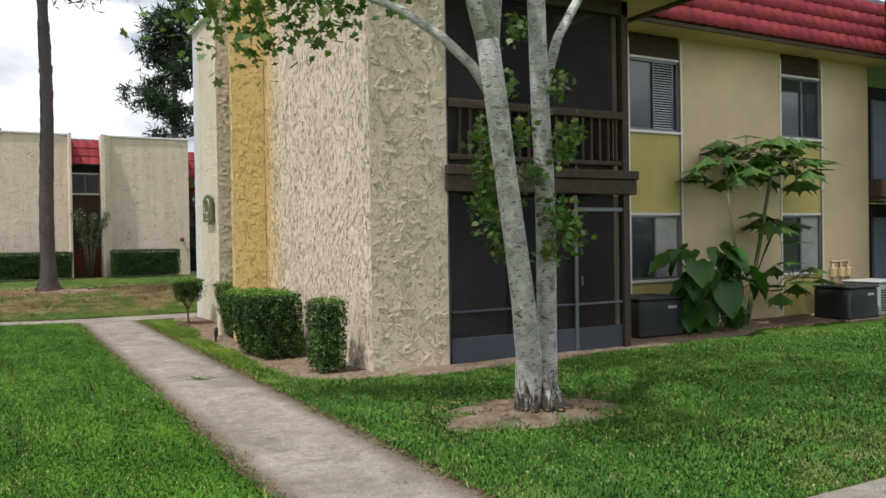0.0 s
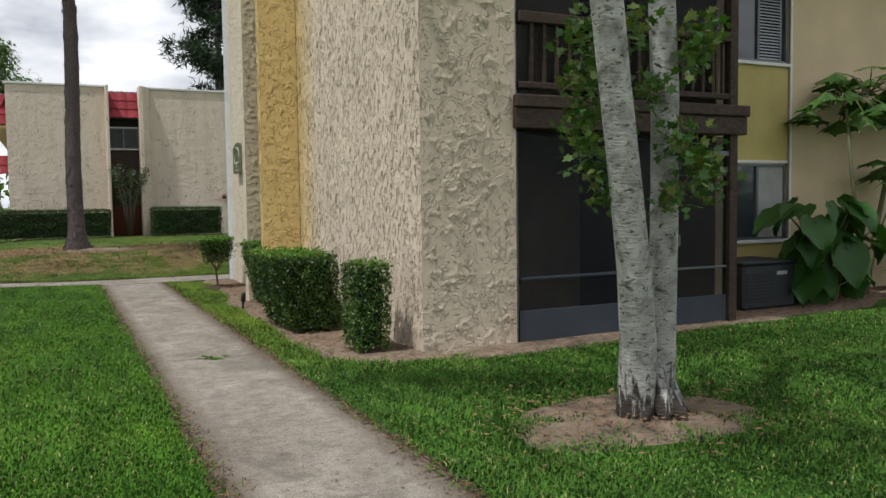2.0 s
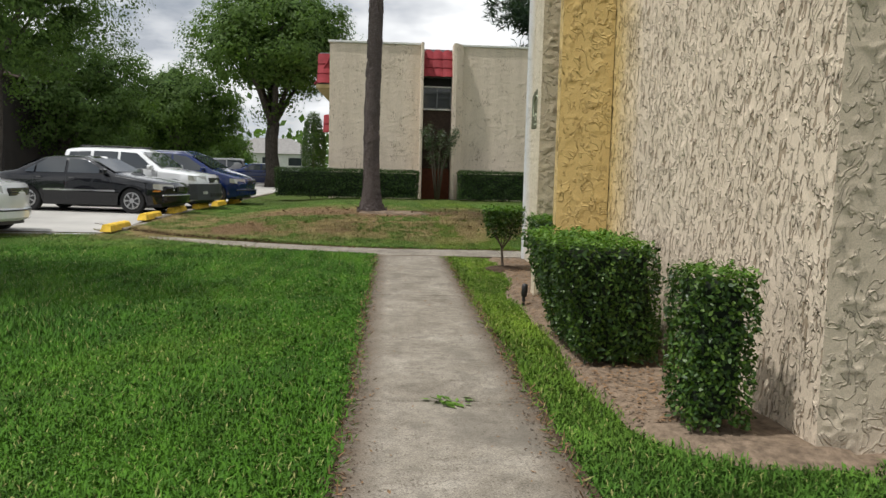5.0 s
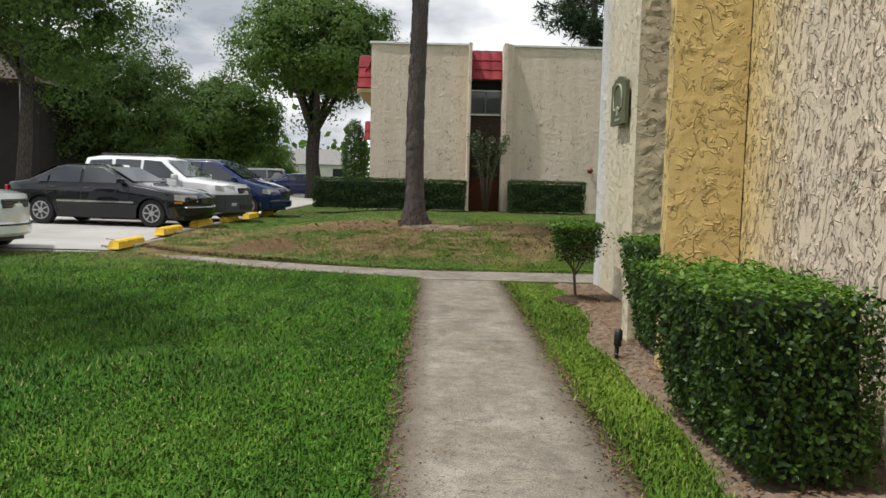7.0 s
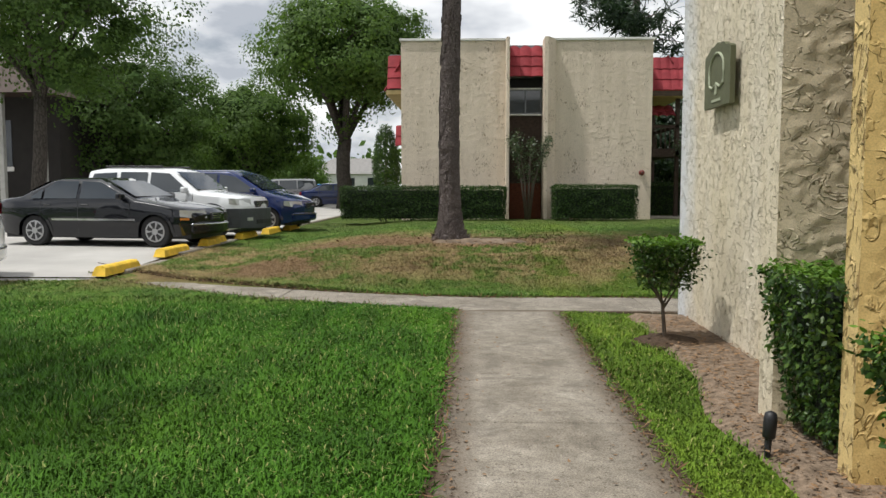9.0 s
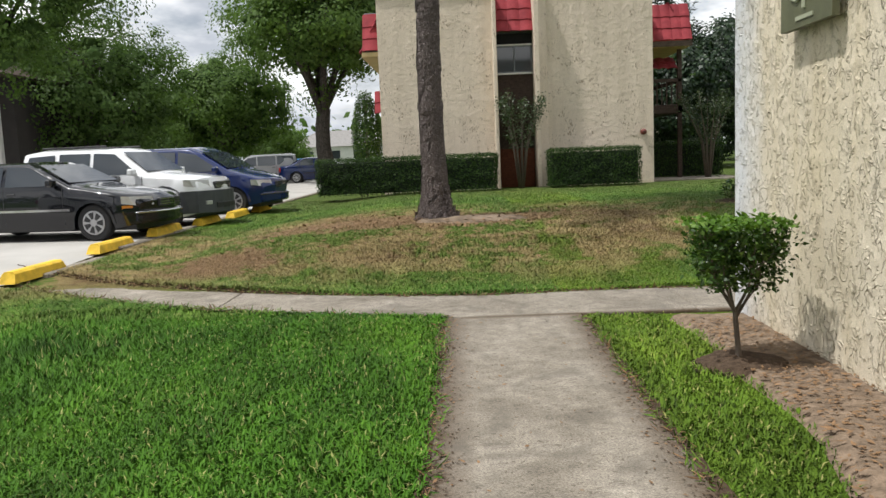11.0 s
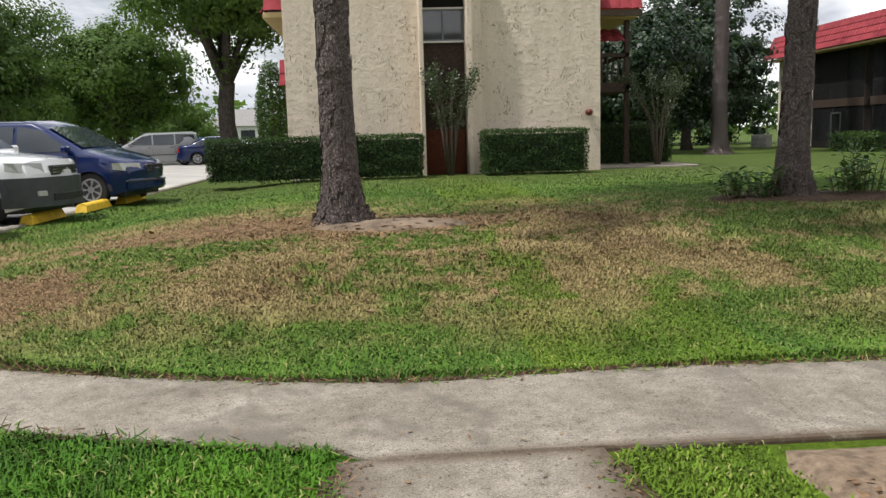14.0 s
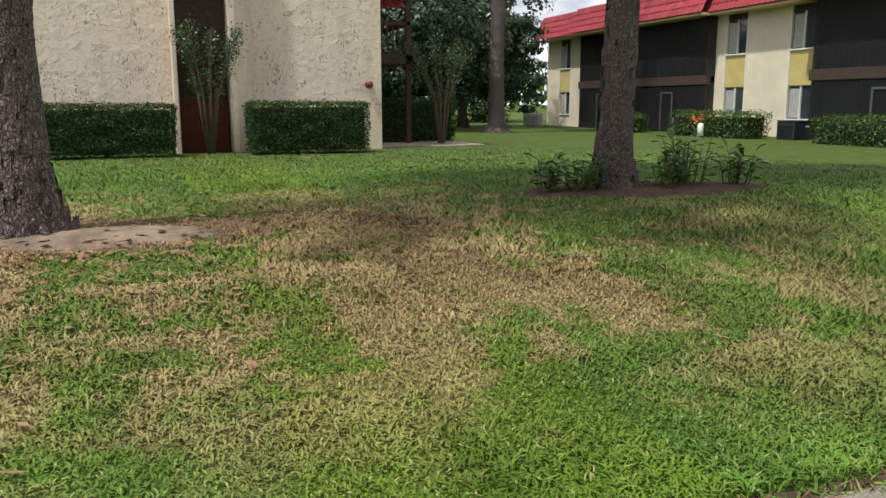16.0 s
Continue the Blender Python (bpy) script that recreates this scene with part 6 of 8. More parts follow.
hedge(3.90, 4.28, 12.18, 12.62, 0.95, "narrow clipped upright shrub with dark leaves by the slab", 0.034, 3600, 2, category="shrub")
hedge(3.42, 4.20, 13.72, 15.20, 0.96, "clipped box-shaped hedge with bright new growth", 0.036, 3200, 3, taper=0.30, lean=0.20)
hedge(3.80, 4.40, 16.46, 17.24, 0.98, "clipped hedge against the ochre fin", 0.036, 3200, 4, taper=0.30, lean=0.14)
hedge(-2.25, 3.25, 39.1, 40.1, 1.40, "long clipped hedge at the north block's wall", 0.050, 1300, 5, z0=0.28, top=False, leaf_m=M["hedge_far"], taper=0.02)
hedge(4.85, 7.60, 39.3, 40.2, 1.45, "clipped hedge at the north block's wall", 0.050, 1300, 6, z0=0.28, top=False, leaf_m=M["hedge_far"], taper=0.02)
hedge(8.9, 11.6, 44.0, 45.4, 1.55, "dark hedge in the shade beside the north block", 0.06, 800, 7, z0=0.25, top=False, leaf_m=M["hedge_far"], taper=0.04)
hedge(24.4, 25.6, 46.2, 51.2, 1.05, "low clipped hedge before the east block", 0.09, 260, 8, z0=-0.1, top=False)
hedge(24.2, 25.2, 39.2, 42.8, 0.95, "low clipped hedge before the east block", 0.09, 260, 9, z0=-0.1, top=False)
hedge(24.2, 25.4, 54.2, 57.0, 0.9, "low shrubs before the east block", 0.09, 260, 10, z0=-0.1, top=False)


def column_shrub():
    nr = np.random.default_rng(20)
    x, y, z = -1.6, 47.5, 0.25
    t = tagged(thing("columnar_shrub", at=(x, y, z)), "tall clipped columnar evergreen beside the north block", "shrub")
    raw("stem", *tube([(x, y, z - 0.1), (x, y, z + 3.4)], [0.09, 0.03], 7), M["twig"], t)
    d = nr.normal(size=(12000, 3))
    d /= np.linalg.norm(d, axis=1)[:, None]
    r = nr.uniform(0.75, 1.03, (12000, 1))
    p = d * r * np.array((0.60, 0.60, 1.8)) * (1 + 0.06 * np.sin(d * 9))
    p = p + np.array((x, y, z + 2.0))
    v, f = leaf_cloud(p, 0.08, nr, up=0.2, normal=d)
    fast_mesh("leaves", v, f, M["hedge"], t)


column_shrub()


def small_shrub():
    """A little standard: a thin stem, twigs, a clipped ball of small leaves."""
    rng, nr = random.Random(31), np.random.default_rng(31)
    x, y = 3.90, 19.9
    z = gz(x, y)
    t = tagged(thing("shrub", at=(x, y, z)), "small clipped standard shrub with thin stem in mulch", "shrub")
    bits = [tube([(x + 0.02, y, z - 0.03), (x + 0.005, y, z + 0.12), (x - 0.01, y, z + 0.30), (x - 0.015, y, z + 0.36)], [0.026, 0.019, 0.017, 0.016], 8, 0.08, rng)]
    leafy = []
    for k in range(9):
        a = 2 * math.pi * k / 9 + rng.uniform(-0.3, 0.3)
        s0 = Vector((x - 0.012, y, z + rng.uniform(0.28, 0.37)))
        reach = rng.uniform(0.14, 0.30)
        top = Vector((x + reach * math.cos(a), y + reach * math.sin(a), z + rng.uniform(0.80, 0.92)))
        elbow = s0.lerp(top, 0.4) + Vector((math.cos(a), math.sin(a), 0)) * 0.06
        bits.append(tube([s0, elbow, top], [0.011, 0.008, 0.003], 5))
        for q in range(7):
            p = elbow.lerp(top, rng.uniform(0.1, 0.9))
            e = p + Vector((rng.uniform(-0.12, 0.12), rng.uniform(-0.12, 0.12), rng.uniform(0.03, 0.16)))
            bits.append(tube([p, e], [0.005, 0.002], 4))
            leafy.append(np.array(e))
    raw("stem", *merge(bits), M["twig"], t)
    leafy = np.array(leafy)
    p = np.repeat(leafy, 24, axis=0) + nr.normal(size=(len(leafy) * 24, 3)) * np.array((0.055, 0.055, 0.05))
    u = nr.uniform(-1, 1, (3400, 3))
    u = u[(np.abs(u[:, :2]) ** 3.0).sum(1) < 1]
    level = (u[:, 2] + 1) / 2
    crown = np.column_stack([u[:, 0] * (0.25 + 0.06 * level), u[:, 1] * (0.25 + 0.06 * level), 0.50 + 0.43 * level ** 0.8]) + np.array((x, y, z))
    p = np.concatenate([p, crown])
    p = p[p[:, 2] < z + 0.95]
    v, f = leaf_cloud(p, 0.040, nr, up=0.4, shape=[(0, 0), (0.35, 0.28), (1, 0), (0.35, -0.28)])
    fast_mesh("leaves", v, f, M["hedge"], t)
    tips = np.column_stack([nr.uniform(-0.30, 0.30, 700), nr.uniform(-0.30, 0.30, 700), 0.925 + np.abs(nr.normal(size=700)) * 0.022]) + np.array((x, y, z))
    v, f = leaf_cloud(tips, 0.045, nr, up=0.5)
    fast_mesh("new_growth", v, f, M["hedge_top"], t, "fresh light green tips")


small_shrub()


def crape(x, y, h, label, seed, leaf_m):
    """A vase-shaped shrub: several bare stems spreading into a thin crown."""
    rng, nr = random.Random(seed), np.random.default_rng(seed)
    z = gz(x, y)
    t = tagged(thing("shrub", at=(x, y, z)), label, "shrub")
    bits, pos = [], []
    for k in range(9):
        a = 2 * math.pi * k / 9
        e = rng.uniform(0.35, 1.15)
        p = [(x + 0.06 * math.cos(a), y + 0.06 * math.sin(a), z - 0.05), (x + 0.22 * math.cos(a), y + 0.2 * math.sin(a), z + h * 0.42), (x + e * 0.7 * math.cos(a), y + e * 0.5 * math.sin(a), z + h * 0.72), (x + e * math.cos(a), y + 0.7 * e * math.sin(a), z + h * rng.uniform(0.86, 1.02))]
        bits.append(tube(p, [0.035, 0.028, 0.014, 0.004], 6))
        for q in range(60):
            s = Vector(p[2]).lerp(Vector(p[3]), rng.random()) if q % 3 else Vector(p[1]).lerp(Vector(p[2]), rng.random())
            pos.append(np.array(s) + nr.normal(size=(5, 3)) * 0.10)
    for q in bits:
        raw("stem", *q, M["twig"], t, smooth=True)
    v, f = leaf_cloud(np.concatenate(pos), 0.070, nr, up=0.3)
    fast_mesh("leaves", v, f, leaf_m, t)


crape(4.05, 40.35, 3.0, "vase-shaped shrub with bare stems against a brown recess", 41, M["grey_green"])
crape(10.6, 42.6, 3.0, "grey-leaved shrub in shade beside the north block", 42, M["grey_green"])


def big_leaf(L, W, droop=0.25):
    """Outline and surface of one heart-shaped leaf, along +x from its stalk, folded on the midrib."""
    v, f = [], []
    n = 9
    for i in range(n + 1):
        s = i / n
        w = W * (math.sin(math.pi * min(1, s * 0.93 + 0.10)) ** 0.75) * (1 - 0.25 * s)
        x = L * (s - 0.18)
        z = -droop * L * s * s
        wav = 0.03 * L * math.sin(i * 2.2)
        v += [(x, -w, z + 0.10 * W + wav), (x, -w * 0.5, z + 0.02 * W), (x, 0, z - 0.16 * W), (x, w * 0.5, z + 0.02 * W), (x, w, z + 0.10 * W - wav)]
    for i in range(n):
        for j in range(4):
            o = i * 5 + j
            f.append((o, o + 1, o + 6, o + 5))
    return v, f


def elephant_ear():
    rng = random.Random(51)
    x, y = 11.45, 12.75
    z = gz(x, y)
    t = tagged(thing("elephant_ear_plant", at=(x, y, z)), "lush plant with huge heart-shaped green leaves by the wall", "plant")
    for k in range(52):
        a = rng.uniform(0, 6.28) if k % 3 else rng.uniform(3.4, 6.0)
        reach, h = rng.uniform(0.12, 1.0), rng.uniform(0.3, 1.5)
        L = rng.uniform(0.34, 0.74)
        tip = Vector((x + reach * math.cos(a) * 1.1, y + reach * math.sin(a) * 0.6, z + h))
        s = raw("stalk", *tube([(x + rng.uniform(-0.12, 0.12), y + rng.uniform(-0.1, 0.1), z - 0.03), (x + reach * 0.45 * math.cos(a), y + reach * 0.3 * math.sin(a), z + h * 0.7), tuple(tip)], [0.02, 0.016, 0.010], 6), M["stem"], t)
        v, f = big_leaf(L, L * 0.40, rng.uniform(0.15, 0.5))
        m = Matrix.Translation(tip) @ Euler((rng.uniform(-0.3, 0.3), rng.uniform(0.2, 1.2), a + rng.uniform(-0.5, 0.5))).to_matrix().to_4x4()
        raw("leaf", [m @ Vector(q) for q in v], f, M["elephant"], t, smooth=True)
    return t


elephant_ear()


def papaya(x, y, pts, heads, label, seed):
    """A papaya: bare slender stems, a whorl of long-stalked, deeply cut leaves at each head."""
    rng, nr = random.Random(seed), np.random.default_rng(seed)
    z = gz(x, y)
    t = tagged(thing("papaya_tree", at=(x, y, z)), label, "plant")
    for line, r in pts:
        raw("stem", *tube([(x + a, y + d, z + h) for a, d, h in line], [r * (1 - 0.4 * i / (len(line) - 1)) for i in range(len(line))], 8, 0.05, rng), M["stem"], t, smooth=True)
    for a, d, h, n, R in heads:
        c = Vector((x + a, y + d, z + h))
        for k in range(n):
            w = 2 * math.pi * (k + rng.uniform(-0.3, 0.3)) / n
            ln = R * rng.uniform(0.6, 1.0)
            e = c + Vector((math.cos(w) * ln, math.sin(w) * ln * 0.9, rng.uniform(-0.30, 0.42)))
            raw("leaf_stalk", *tube([c, c.lerp(e, 0.6) + Vector((0, 0, 0.08)), e], [0.010, 0.008, 0.005], 5), M["stem"], t)
            V, F = [], []
            droop = rng.uniform(-0.9, -0.1)
            for j in range(7):
                b = w + (j - 3) * 0.62
                fl = 0.46 * (1 - 0.09 * abs(j - 3)) * rng.uniform(0.8, 1.1)
                u, s = Vector((math.cos(b), math.sin(b), droop)), Vector((-math.sin(b), math.cos(b), 0))
                o = len(V)
                V += [e, e + u * fl * 0.35 + s * fl * 0.13, e + u * fl * 0.62 + s * fl * 0.32, e + u * fl * 0.7 + s * fl * 0.08, e + u * fl, e + u * fl * 0.7 - s * fl * 0.08, e + u * fl * 0.62 - s * fl * 0.32, e + u * fl * 0.35 - s * fl * 0.13]
                F.append(tuple(range(o, o + 8)))
            raw("leaf", V, F, M["papaya"], t)
    return t


papaya(12.55, 12.9, [([(0.0, 0, -0.05), (-0.1, 0, 0.8), (-0.32, 0, 1.8), (-0.48, 0, 2.9)], 0.035), ([(0.15, 0.1, -0.05), (0.35, 0.1, 0.9), (0.62, 0.1, 1.9), (0.92, 0.1, 3.0)], 0.05),
                      ([(0.3, 0.1, 0.75), (0.62, 0.0, 1.5), (0.8, 0, 1.75)], 0.03)],
       [(-0.48, 0, 3.05, 15, 0.70), (0.92, 0.1, 3.15, 17, 0.85), (0.25, 0.15, 3.2, 13, 0.70), (0.8, 0, 1.75, 10, 0.5), (1.25, -0.1, 0.85, 10, 0.55), (1.5, 0.05, 3.0, 13, 0.65)],
       "slender papaya plants with long-stalked cut leaves by the wall", 61)


def strap_clump(x, y, n, h, label, seed):
    rng = random.Random(seed)
    z = gz(x, y) + 0.02
    t = tagged(thing("leafy_clump", at=(x, y, z)), label, "plant", "leafy clumps round the pine")
    for k in range(n):
        a, r, l = rng.uniform(0, 6.28), rng.uniform(0.02, 0.20), h * rng.uniform(0.5, 0.92)
        d = Vector((math.cos(a), math.sin(a), 0))
        c = Vector((x, y, z - 0.03)) + d * r
        tip = c + Vector((0, 0, l)) + d * l * 0.22
        raw("stem", *tube([c, c.lerp(tip, 0.5) + Vector((0, 0, 0.02)), tip], [0.010, 0.008, 0.004], 5), M["stem"], t)
        for j in range(6):
            p = c.lerp(tip, 0.22 + 0.155 * j)
            b = a + j * 2.4 + rng.uniform(-0.4, 0.4)
            u, sd = Vector((math.cos(b), math.sin(b), rng.uniform(0.25, 1.1))).normalized(), Vector((-math.sin(b), math.cos(b), 0))
            ln, w = rng.uniform(0.15, 0.25), rng.uniform(0.022, 0.036)
            droop = Vector((0, 0, -0.07))
            raw("leaf", [p, p + u * ln * 0.35 + sd * w, p + u * ln * 0.75 + sd * w * 0.7 + droop * 0.4, p + u * ln + droop, p + u * ln * 0.75 - sd * w * 0.7 + droop * 0.4, p + u * ln * 0.35 - sd * w], [(0, 1, 2, 3, 4, 5)], M["papaya"], t)
    return t


for k, (cx, cy, n, h) in enumerate(((6.80, 28.75, 11, 0.42), (7.12, 28.6, 12, 0.46), (8.35, 28.55, 13, 0.58), (8.65, 28.75, 15, 0.72), (9.30, 28.65, 11, 0.52))):
    strap_clump(cx, cy, n, h, "clump of upright leafy stems in bare soil by a pine", 70 + k)


# ---------------------------------------------------------------- vehicles
def arc(cx, r, n=9, z=0.32):
    """Wheel-arch points from front to rear, over the wheel."""
    out = []
    for i in range(n + 1):
        a = math.pi * i / n
        out.append((cx + r * math.cos(a), max(0.20, z + r * math.sin(a) - 0.02)))
    return out


def car_data(kind):
    """Half width, wheelbase ends, wheel radius, roof and body outline (x ahead, z up), side windows, screens."""
    if kind == "sedan":
        return dict(w=0.90, f=1.42, r=-1.36, R=0.325, top=[(2.42, 0.50), (2.44, 0.66), (2.30, 0.78), (1.25, 0.95), (0.98, 0.99), (0.25, 1.36), (0.05, 1.42), (-0.85, 1.42), (-1.05, 1.38), (-1.72, 1.05), (-2.35, 0.98), (-2.48, 0.88), (-2.50, 0.55)],
                    belt=0.98, tumble=0.42, windows=[[(0.80, 1.00), (0.16, 1.34), (-0.28, 1.36), (-0.28, 1.00)], [(-0.36, 1.00), (-0.36, 1.36), (-0.86, 1.36), (-1.12, 1.20), (-1.12, 1.00)], [(-1.18, 1.00), (-1.18, 1.20), (-1.42, 1.04), (-1.42, 1.0)]],
                    front=[(0.90, 1.02), (0.26, 1.35)], back=[(-1.12, 1.34), (-1.62, 1.10)], doors=[0.86, -0.32, -1.2])
    if kind == "suv":
        return dict(w=0.92, f=1.36, r=-1.32, R=0.36, top=[(2.24, 0.50), (2.27, 0.78), (2.16, 0.98), (1.20, 1.10), (0.98, 1.13), (0.32, 1.60), (0.12, 1.67), (-1.45, 1.70), (-1.95, 1.64), (-2.18, 1.15), (-2.26, 1.0), (-2.27, 0.55)],
                    belt=1.10, tumble=0.30, windows=[[(0.82, 1.13), (0.26, 1.56), (-0.22, 1.59), (-0.22, 1.12)], [(-0.30, 1.12), (-0.30, 1.59), (-1.02, 1.60), (-1.02, 1.12)], [(-1.12, 1.14), (-1.12, 1.59), (-1.75, 1.56), (-1.92, 1.20)]],
                    front=[(0.93, 1.16), (0.36, 1.57)], back=[(-2.0, 1.56), (-2.14, 1.22)], doors=[0.9, -0.26, -1.08])
    return dict(w=0.96, f=1.52, r=-1.50, R=0.335, top=[(2.42, 0.48), (2.46, 0.68), (2.30, 0.86), (1.55, 1.06), (1.40, 1.10), (0.55, 1.60), (0.30, 1.70), (-1.95, 1.72), (-2.25, 1.66), (-2.44, 1.10), (-2.50, 0.9), (-2.50, 0.5)],
                belt=1.06, tumble=0.28, windows=[[(1.20, 1.10), (0.52, 1.52), (0.05, 1.60), (0.05, 1.08)], [(-0.03, 1.08), (-0.03, 1.60), (-1.05, 1.62), (-1.05, 1.08)], [(-1.13, 1.10), (-1.13, 1.62), (-2.10, 1.58), (-2.22, 1.16)]],
                front=[(1.32, 1.14), (0.60, 1.56)], back=[(-2.30, 1.58), (-2.42, 1.18)], doors=[1.28, 0.01, -1.09])


def car(kind, paint, at, turn, label, group="parked cars", cladding=False, chrome=False, rack=False):
    D = car_data(kind)
    w, belt = D["w"], D["belt"]
    x0, y0 = at
    z0 = float(np.clip((y0 - 23.5) * 0.035, 0, 0.18)) + 0.012
    t = tagged(thing("car", at=(0, 0, 0)), label, "car", group)
    nose, tailx = D["top"][0][0], D["top"][-1][0]

    def half(x, z):
        k = w
        if z > belt:
            k *= 1 - D["tumble"] * (z - belt) / 1.0
        if z < 0.5:
            k *= 1 - 0.10 * (0.5 - z)
        k *= 1 + 0.02 * math.sin(min(1, max(0, (z - 0.2) / 0.8)) * math.pi)
        for end, s in ((nose, 1), (tailx, -1)):
            d = (end - x) * s
            if d < 0.6:
                k *= 1 - 0.20 * (1 - max(0, d) / 0.6) ** 2
        return k
    R = D["R"] + 0.055
    low = [(tailx + 0.03, 0.30), (D["r"] - R - 0.02, 0.22)] + [p for p in reversed(arc(D["r"], R, 9, D["R"]))] + [(D["r"] + R + 0.02, 0.20), (D["f"] - R - 0.02, 0.20)] + [p for p in reversed(arc(D["f"], R, 9, D["R"]))] + [(D["f"] + R + 0.02, 0.21), (nose - 0.06, 0.27)]
    outline = D["top"] + low
    bm = bmesh.new()
    va = [bm.verts.new((x, -1, z)) for x, z in outline]
    bm.faces.new(va)
    ext = bmesh.ops.extrude_face_region(bm, geom=bm.faces[:])
    for v in [g for g in ext["geom"] if isinstance(g, bmesh.types.BMVert)]:
        v.co.y = 1
    for zz in (0.42, 0.62, 0.80, belt - 0.06, belt + 0.02, belt + 0.2, belt + 0.38):
        bmesh.ops.bisect_plane(bm, geom=bm.verts[:] + bm.edges[:] + bm.faces[:], plane_co=(0, 0, zz), plane_no=(0, 0, 1))
    for xx in (nose - 0.15, nose - 0.4, nose - 0.7, 0.6, 0, -0.7, tailx + 0.7, tailx + 0.35, tailx + 0.15):
        bmesh.ops.bisect_plane(bm, geom=bm.verts[:] + bm.edges[:] + bm.faces[:], plane_co=(xx, 0, 0), plane_no=(1, 0, 0))
    for yy in (-0.95, -0.86, -0.70, 0.0, 0.70, 0.86, 0.95):
        bmesh.ops.bisect_plane(bm, geom=bm.verts[:] + bm.edges[:] + bm.faces[:], plane_co=(0, yy, 0), plane_no=(0, 1, 0))
    for v in bm.verts:
        yy = v.co.y
        x, z = v.co.x, v.co.z
        v.co.y = yy * half(x, z)
        top_z = float(np.interp(-x, [-p[0] for p in D["top"]], [p[1] for p in D["top"]]))
        close = min(1.0, max(0.0, (z - top_z + 0.12) / 0.12)) if z > 0.55 else 0.0
        edge = max(0.0, (abs(yy) - 0.62) / 0.38)
        v.co.z += close * (0.022 * (1 - yy * yy) - 0.065 * (1 - math.sqrt(max(0.0, 1 - edge * edge))) * (1.25 if z > belt + 0.2 else 0.9))
        if abs(yy) > 0.97 and close > 0.5:
            v.co.y *= 0.985
        if abs(yy) < 0.3 and x > nose - 0.1:
            v.co.x += 0.05
    bmesh.ops.triangulate(bm, faces=[f for f in bm.faces if len(f.verts) > 4])
    bmesh.ops.recalc_face_normals(bm, faces=bm.faces[:])
    body = part("body", bm, paint, t, smooth=True)
    body.data.set_sharp_from_angle(angle=math.radians(46))
    G = M["car_glass"]
    for poly in D["windows"]:
        for s in (-1, 1):
            raw("side_window", [(x, s * (half(x, z) + 0.008), z) for x, z in poly], [tuple(range(len(poly)))], G, t)
    for nm, (a, b), off in (("windscreen", D["front"], 0.02), ("rear_window", D["back"], -0.02)):
        wa, wb = half(*a) * 0.86, half(*b) * 0.84
        raw(nm, [(a[0] + off, -wa, a[1] + 0.028), (a[0] + off, wa, a[1] + 0.028), (b[0] + off, wb, b[1] + 0.03), (b[0] + off, -wb, b[1] + 0.03)], [(0, 1, 2, 3)], G, t)
    for s in (-1, 1):
        for x in D["doors"]:
            raw("door_gap", [(x - 0.006, s * (half(x, z) + 0.004), z) for z in (0.30, 0.62, belt - 0.03)] + [(x + 0.006, s * (half(x, z) + 0.004), z) for z in (belt - 0.03, 0.62, 0.30)], [(0, 1, 4, 5), (1, 2, 3, 4)], M["trimblack"], t)
        for x in D["doors"][1:]:
            box("door_handle", x + 0.08, x + 0.24, s * (half(x, belt - 0.1)) - 0.015, s * (half(x, belt - 0.1)) + 0.02 * s + 0.015, belt - 0.13, belt - 0.10, M["trimblack"], t)
        xm = D["windows"][0][0][0] - 0.08
        ym = s * (half(xm, belt) + 0.10)
        box("mirror", xm - 0.07, xm + 0.07, ym - 0.09, ym + 0.09, belt + 0.0, belt + 0.14, paint, t, bevel=0.03)
        strip_m = M["chrome"] if chrome else M["trimblack"]
        pts = [D["r"] + R + 0.05 + (D["f"] - D["r"] - 2 * R - 0.1) * i / 5 for i in range(6)]
        raw("side_strip", [(x, s * (half(x, 0.56) + 0.012), 0.545) for x in pts] + [(x, s * (half(x, 0.60) + 0.012), 0.585) for x in reversed(pts)], [tuple(range(12))], strip_m, t)
        hx = nose - 0.20
        hz = D["top"][2][1] - 0.10
        hv = [(hx + 0.17, s * half(hx + 0.17, hz) * 0.62, hz - 0.08), (hx + 0.12, s * (half(hx + 0.12, hz) + 0.012), hz - 0.07), (hx - 0.14, s * (half(hx - 0.14, hz) + 0.012), hz - 0.04), (hx - 0.16, s * (half(hx - 0.16, hz) + 0.004), hz + 0.09), (hx + 0.06, s * (half(hx, hz) + 0.004), hz + 0.085), (hx + 0.14, s * half(hx + 0.14, hz) * 0.62, hz + 0.07)]
        raw("headlamp", [(x + 0.05, y, z) for x, y, z in hv], [(0, 1, 4, 5), (1, 2, 3, 4)], M["lamp"], t)
        if chrome:
            raw("indicator", [(hx - 0.10, s * (half(hx - 0.1, hz) + 0.016), hz - 0.12), (hx + 0.13, s * (half(hx + 0.13, hz) + 0.016), hz - 0.12), (hx + 0.13, s * (half(hx + 0.13, hz) + 0.016), hz - 0.075), (hx - 0.10, s * (half(hx - 0.1, hz) + 0.016), hz - 0.075)], [(0, 1, 2, 3)], M["amber"], t)
        tz = belt - 0.22
        box("tail_lamp", tailx - 0.02, tailx + 0.12, s * half(tailx, tz) - 0.10, s * half(tailx, tz) + 0.06, tz - 0.10, tz + 0.14, M["tail"], t, bevel=0.015)
        if rack:
            box("roof_rail", -1.5, 0.0, s * half(0, 1.66) * 0.86 - 0.02, s * half(0, 1.66) * 0.86 + 0.02, 1.71, 1.75, M["trimblack"], t)
    gz0 = D["top"][2][1] - 0.16
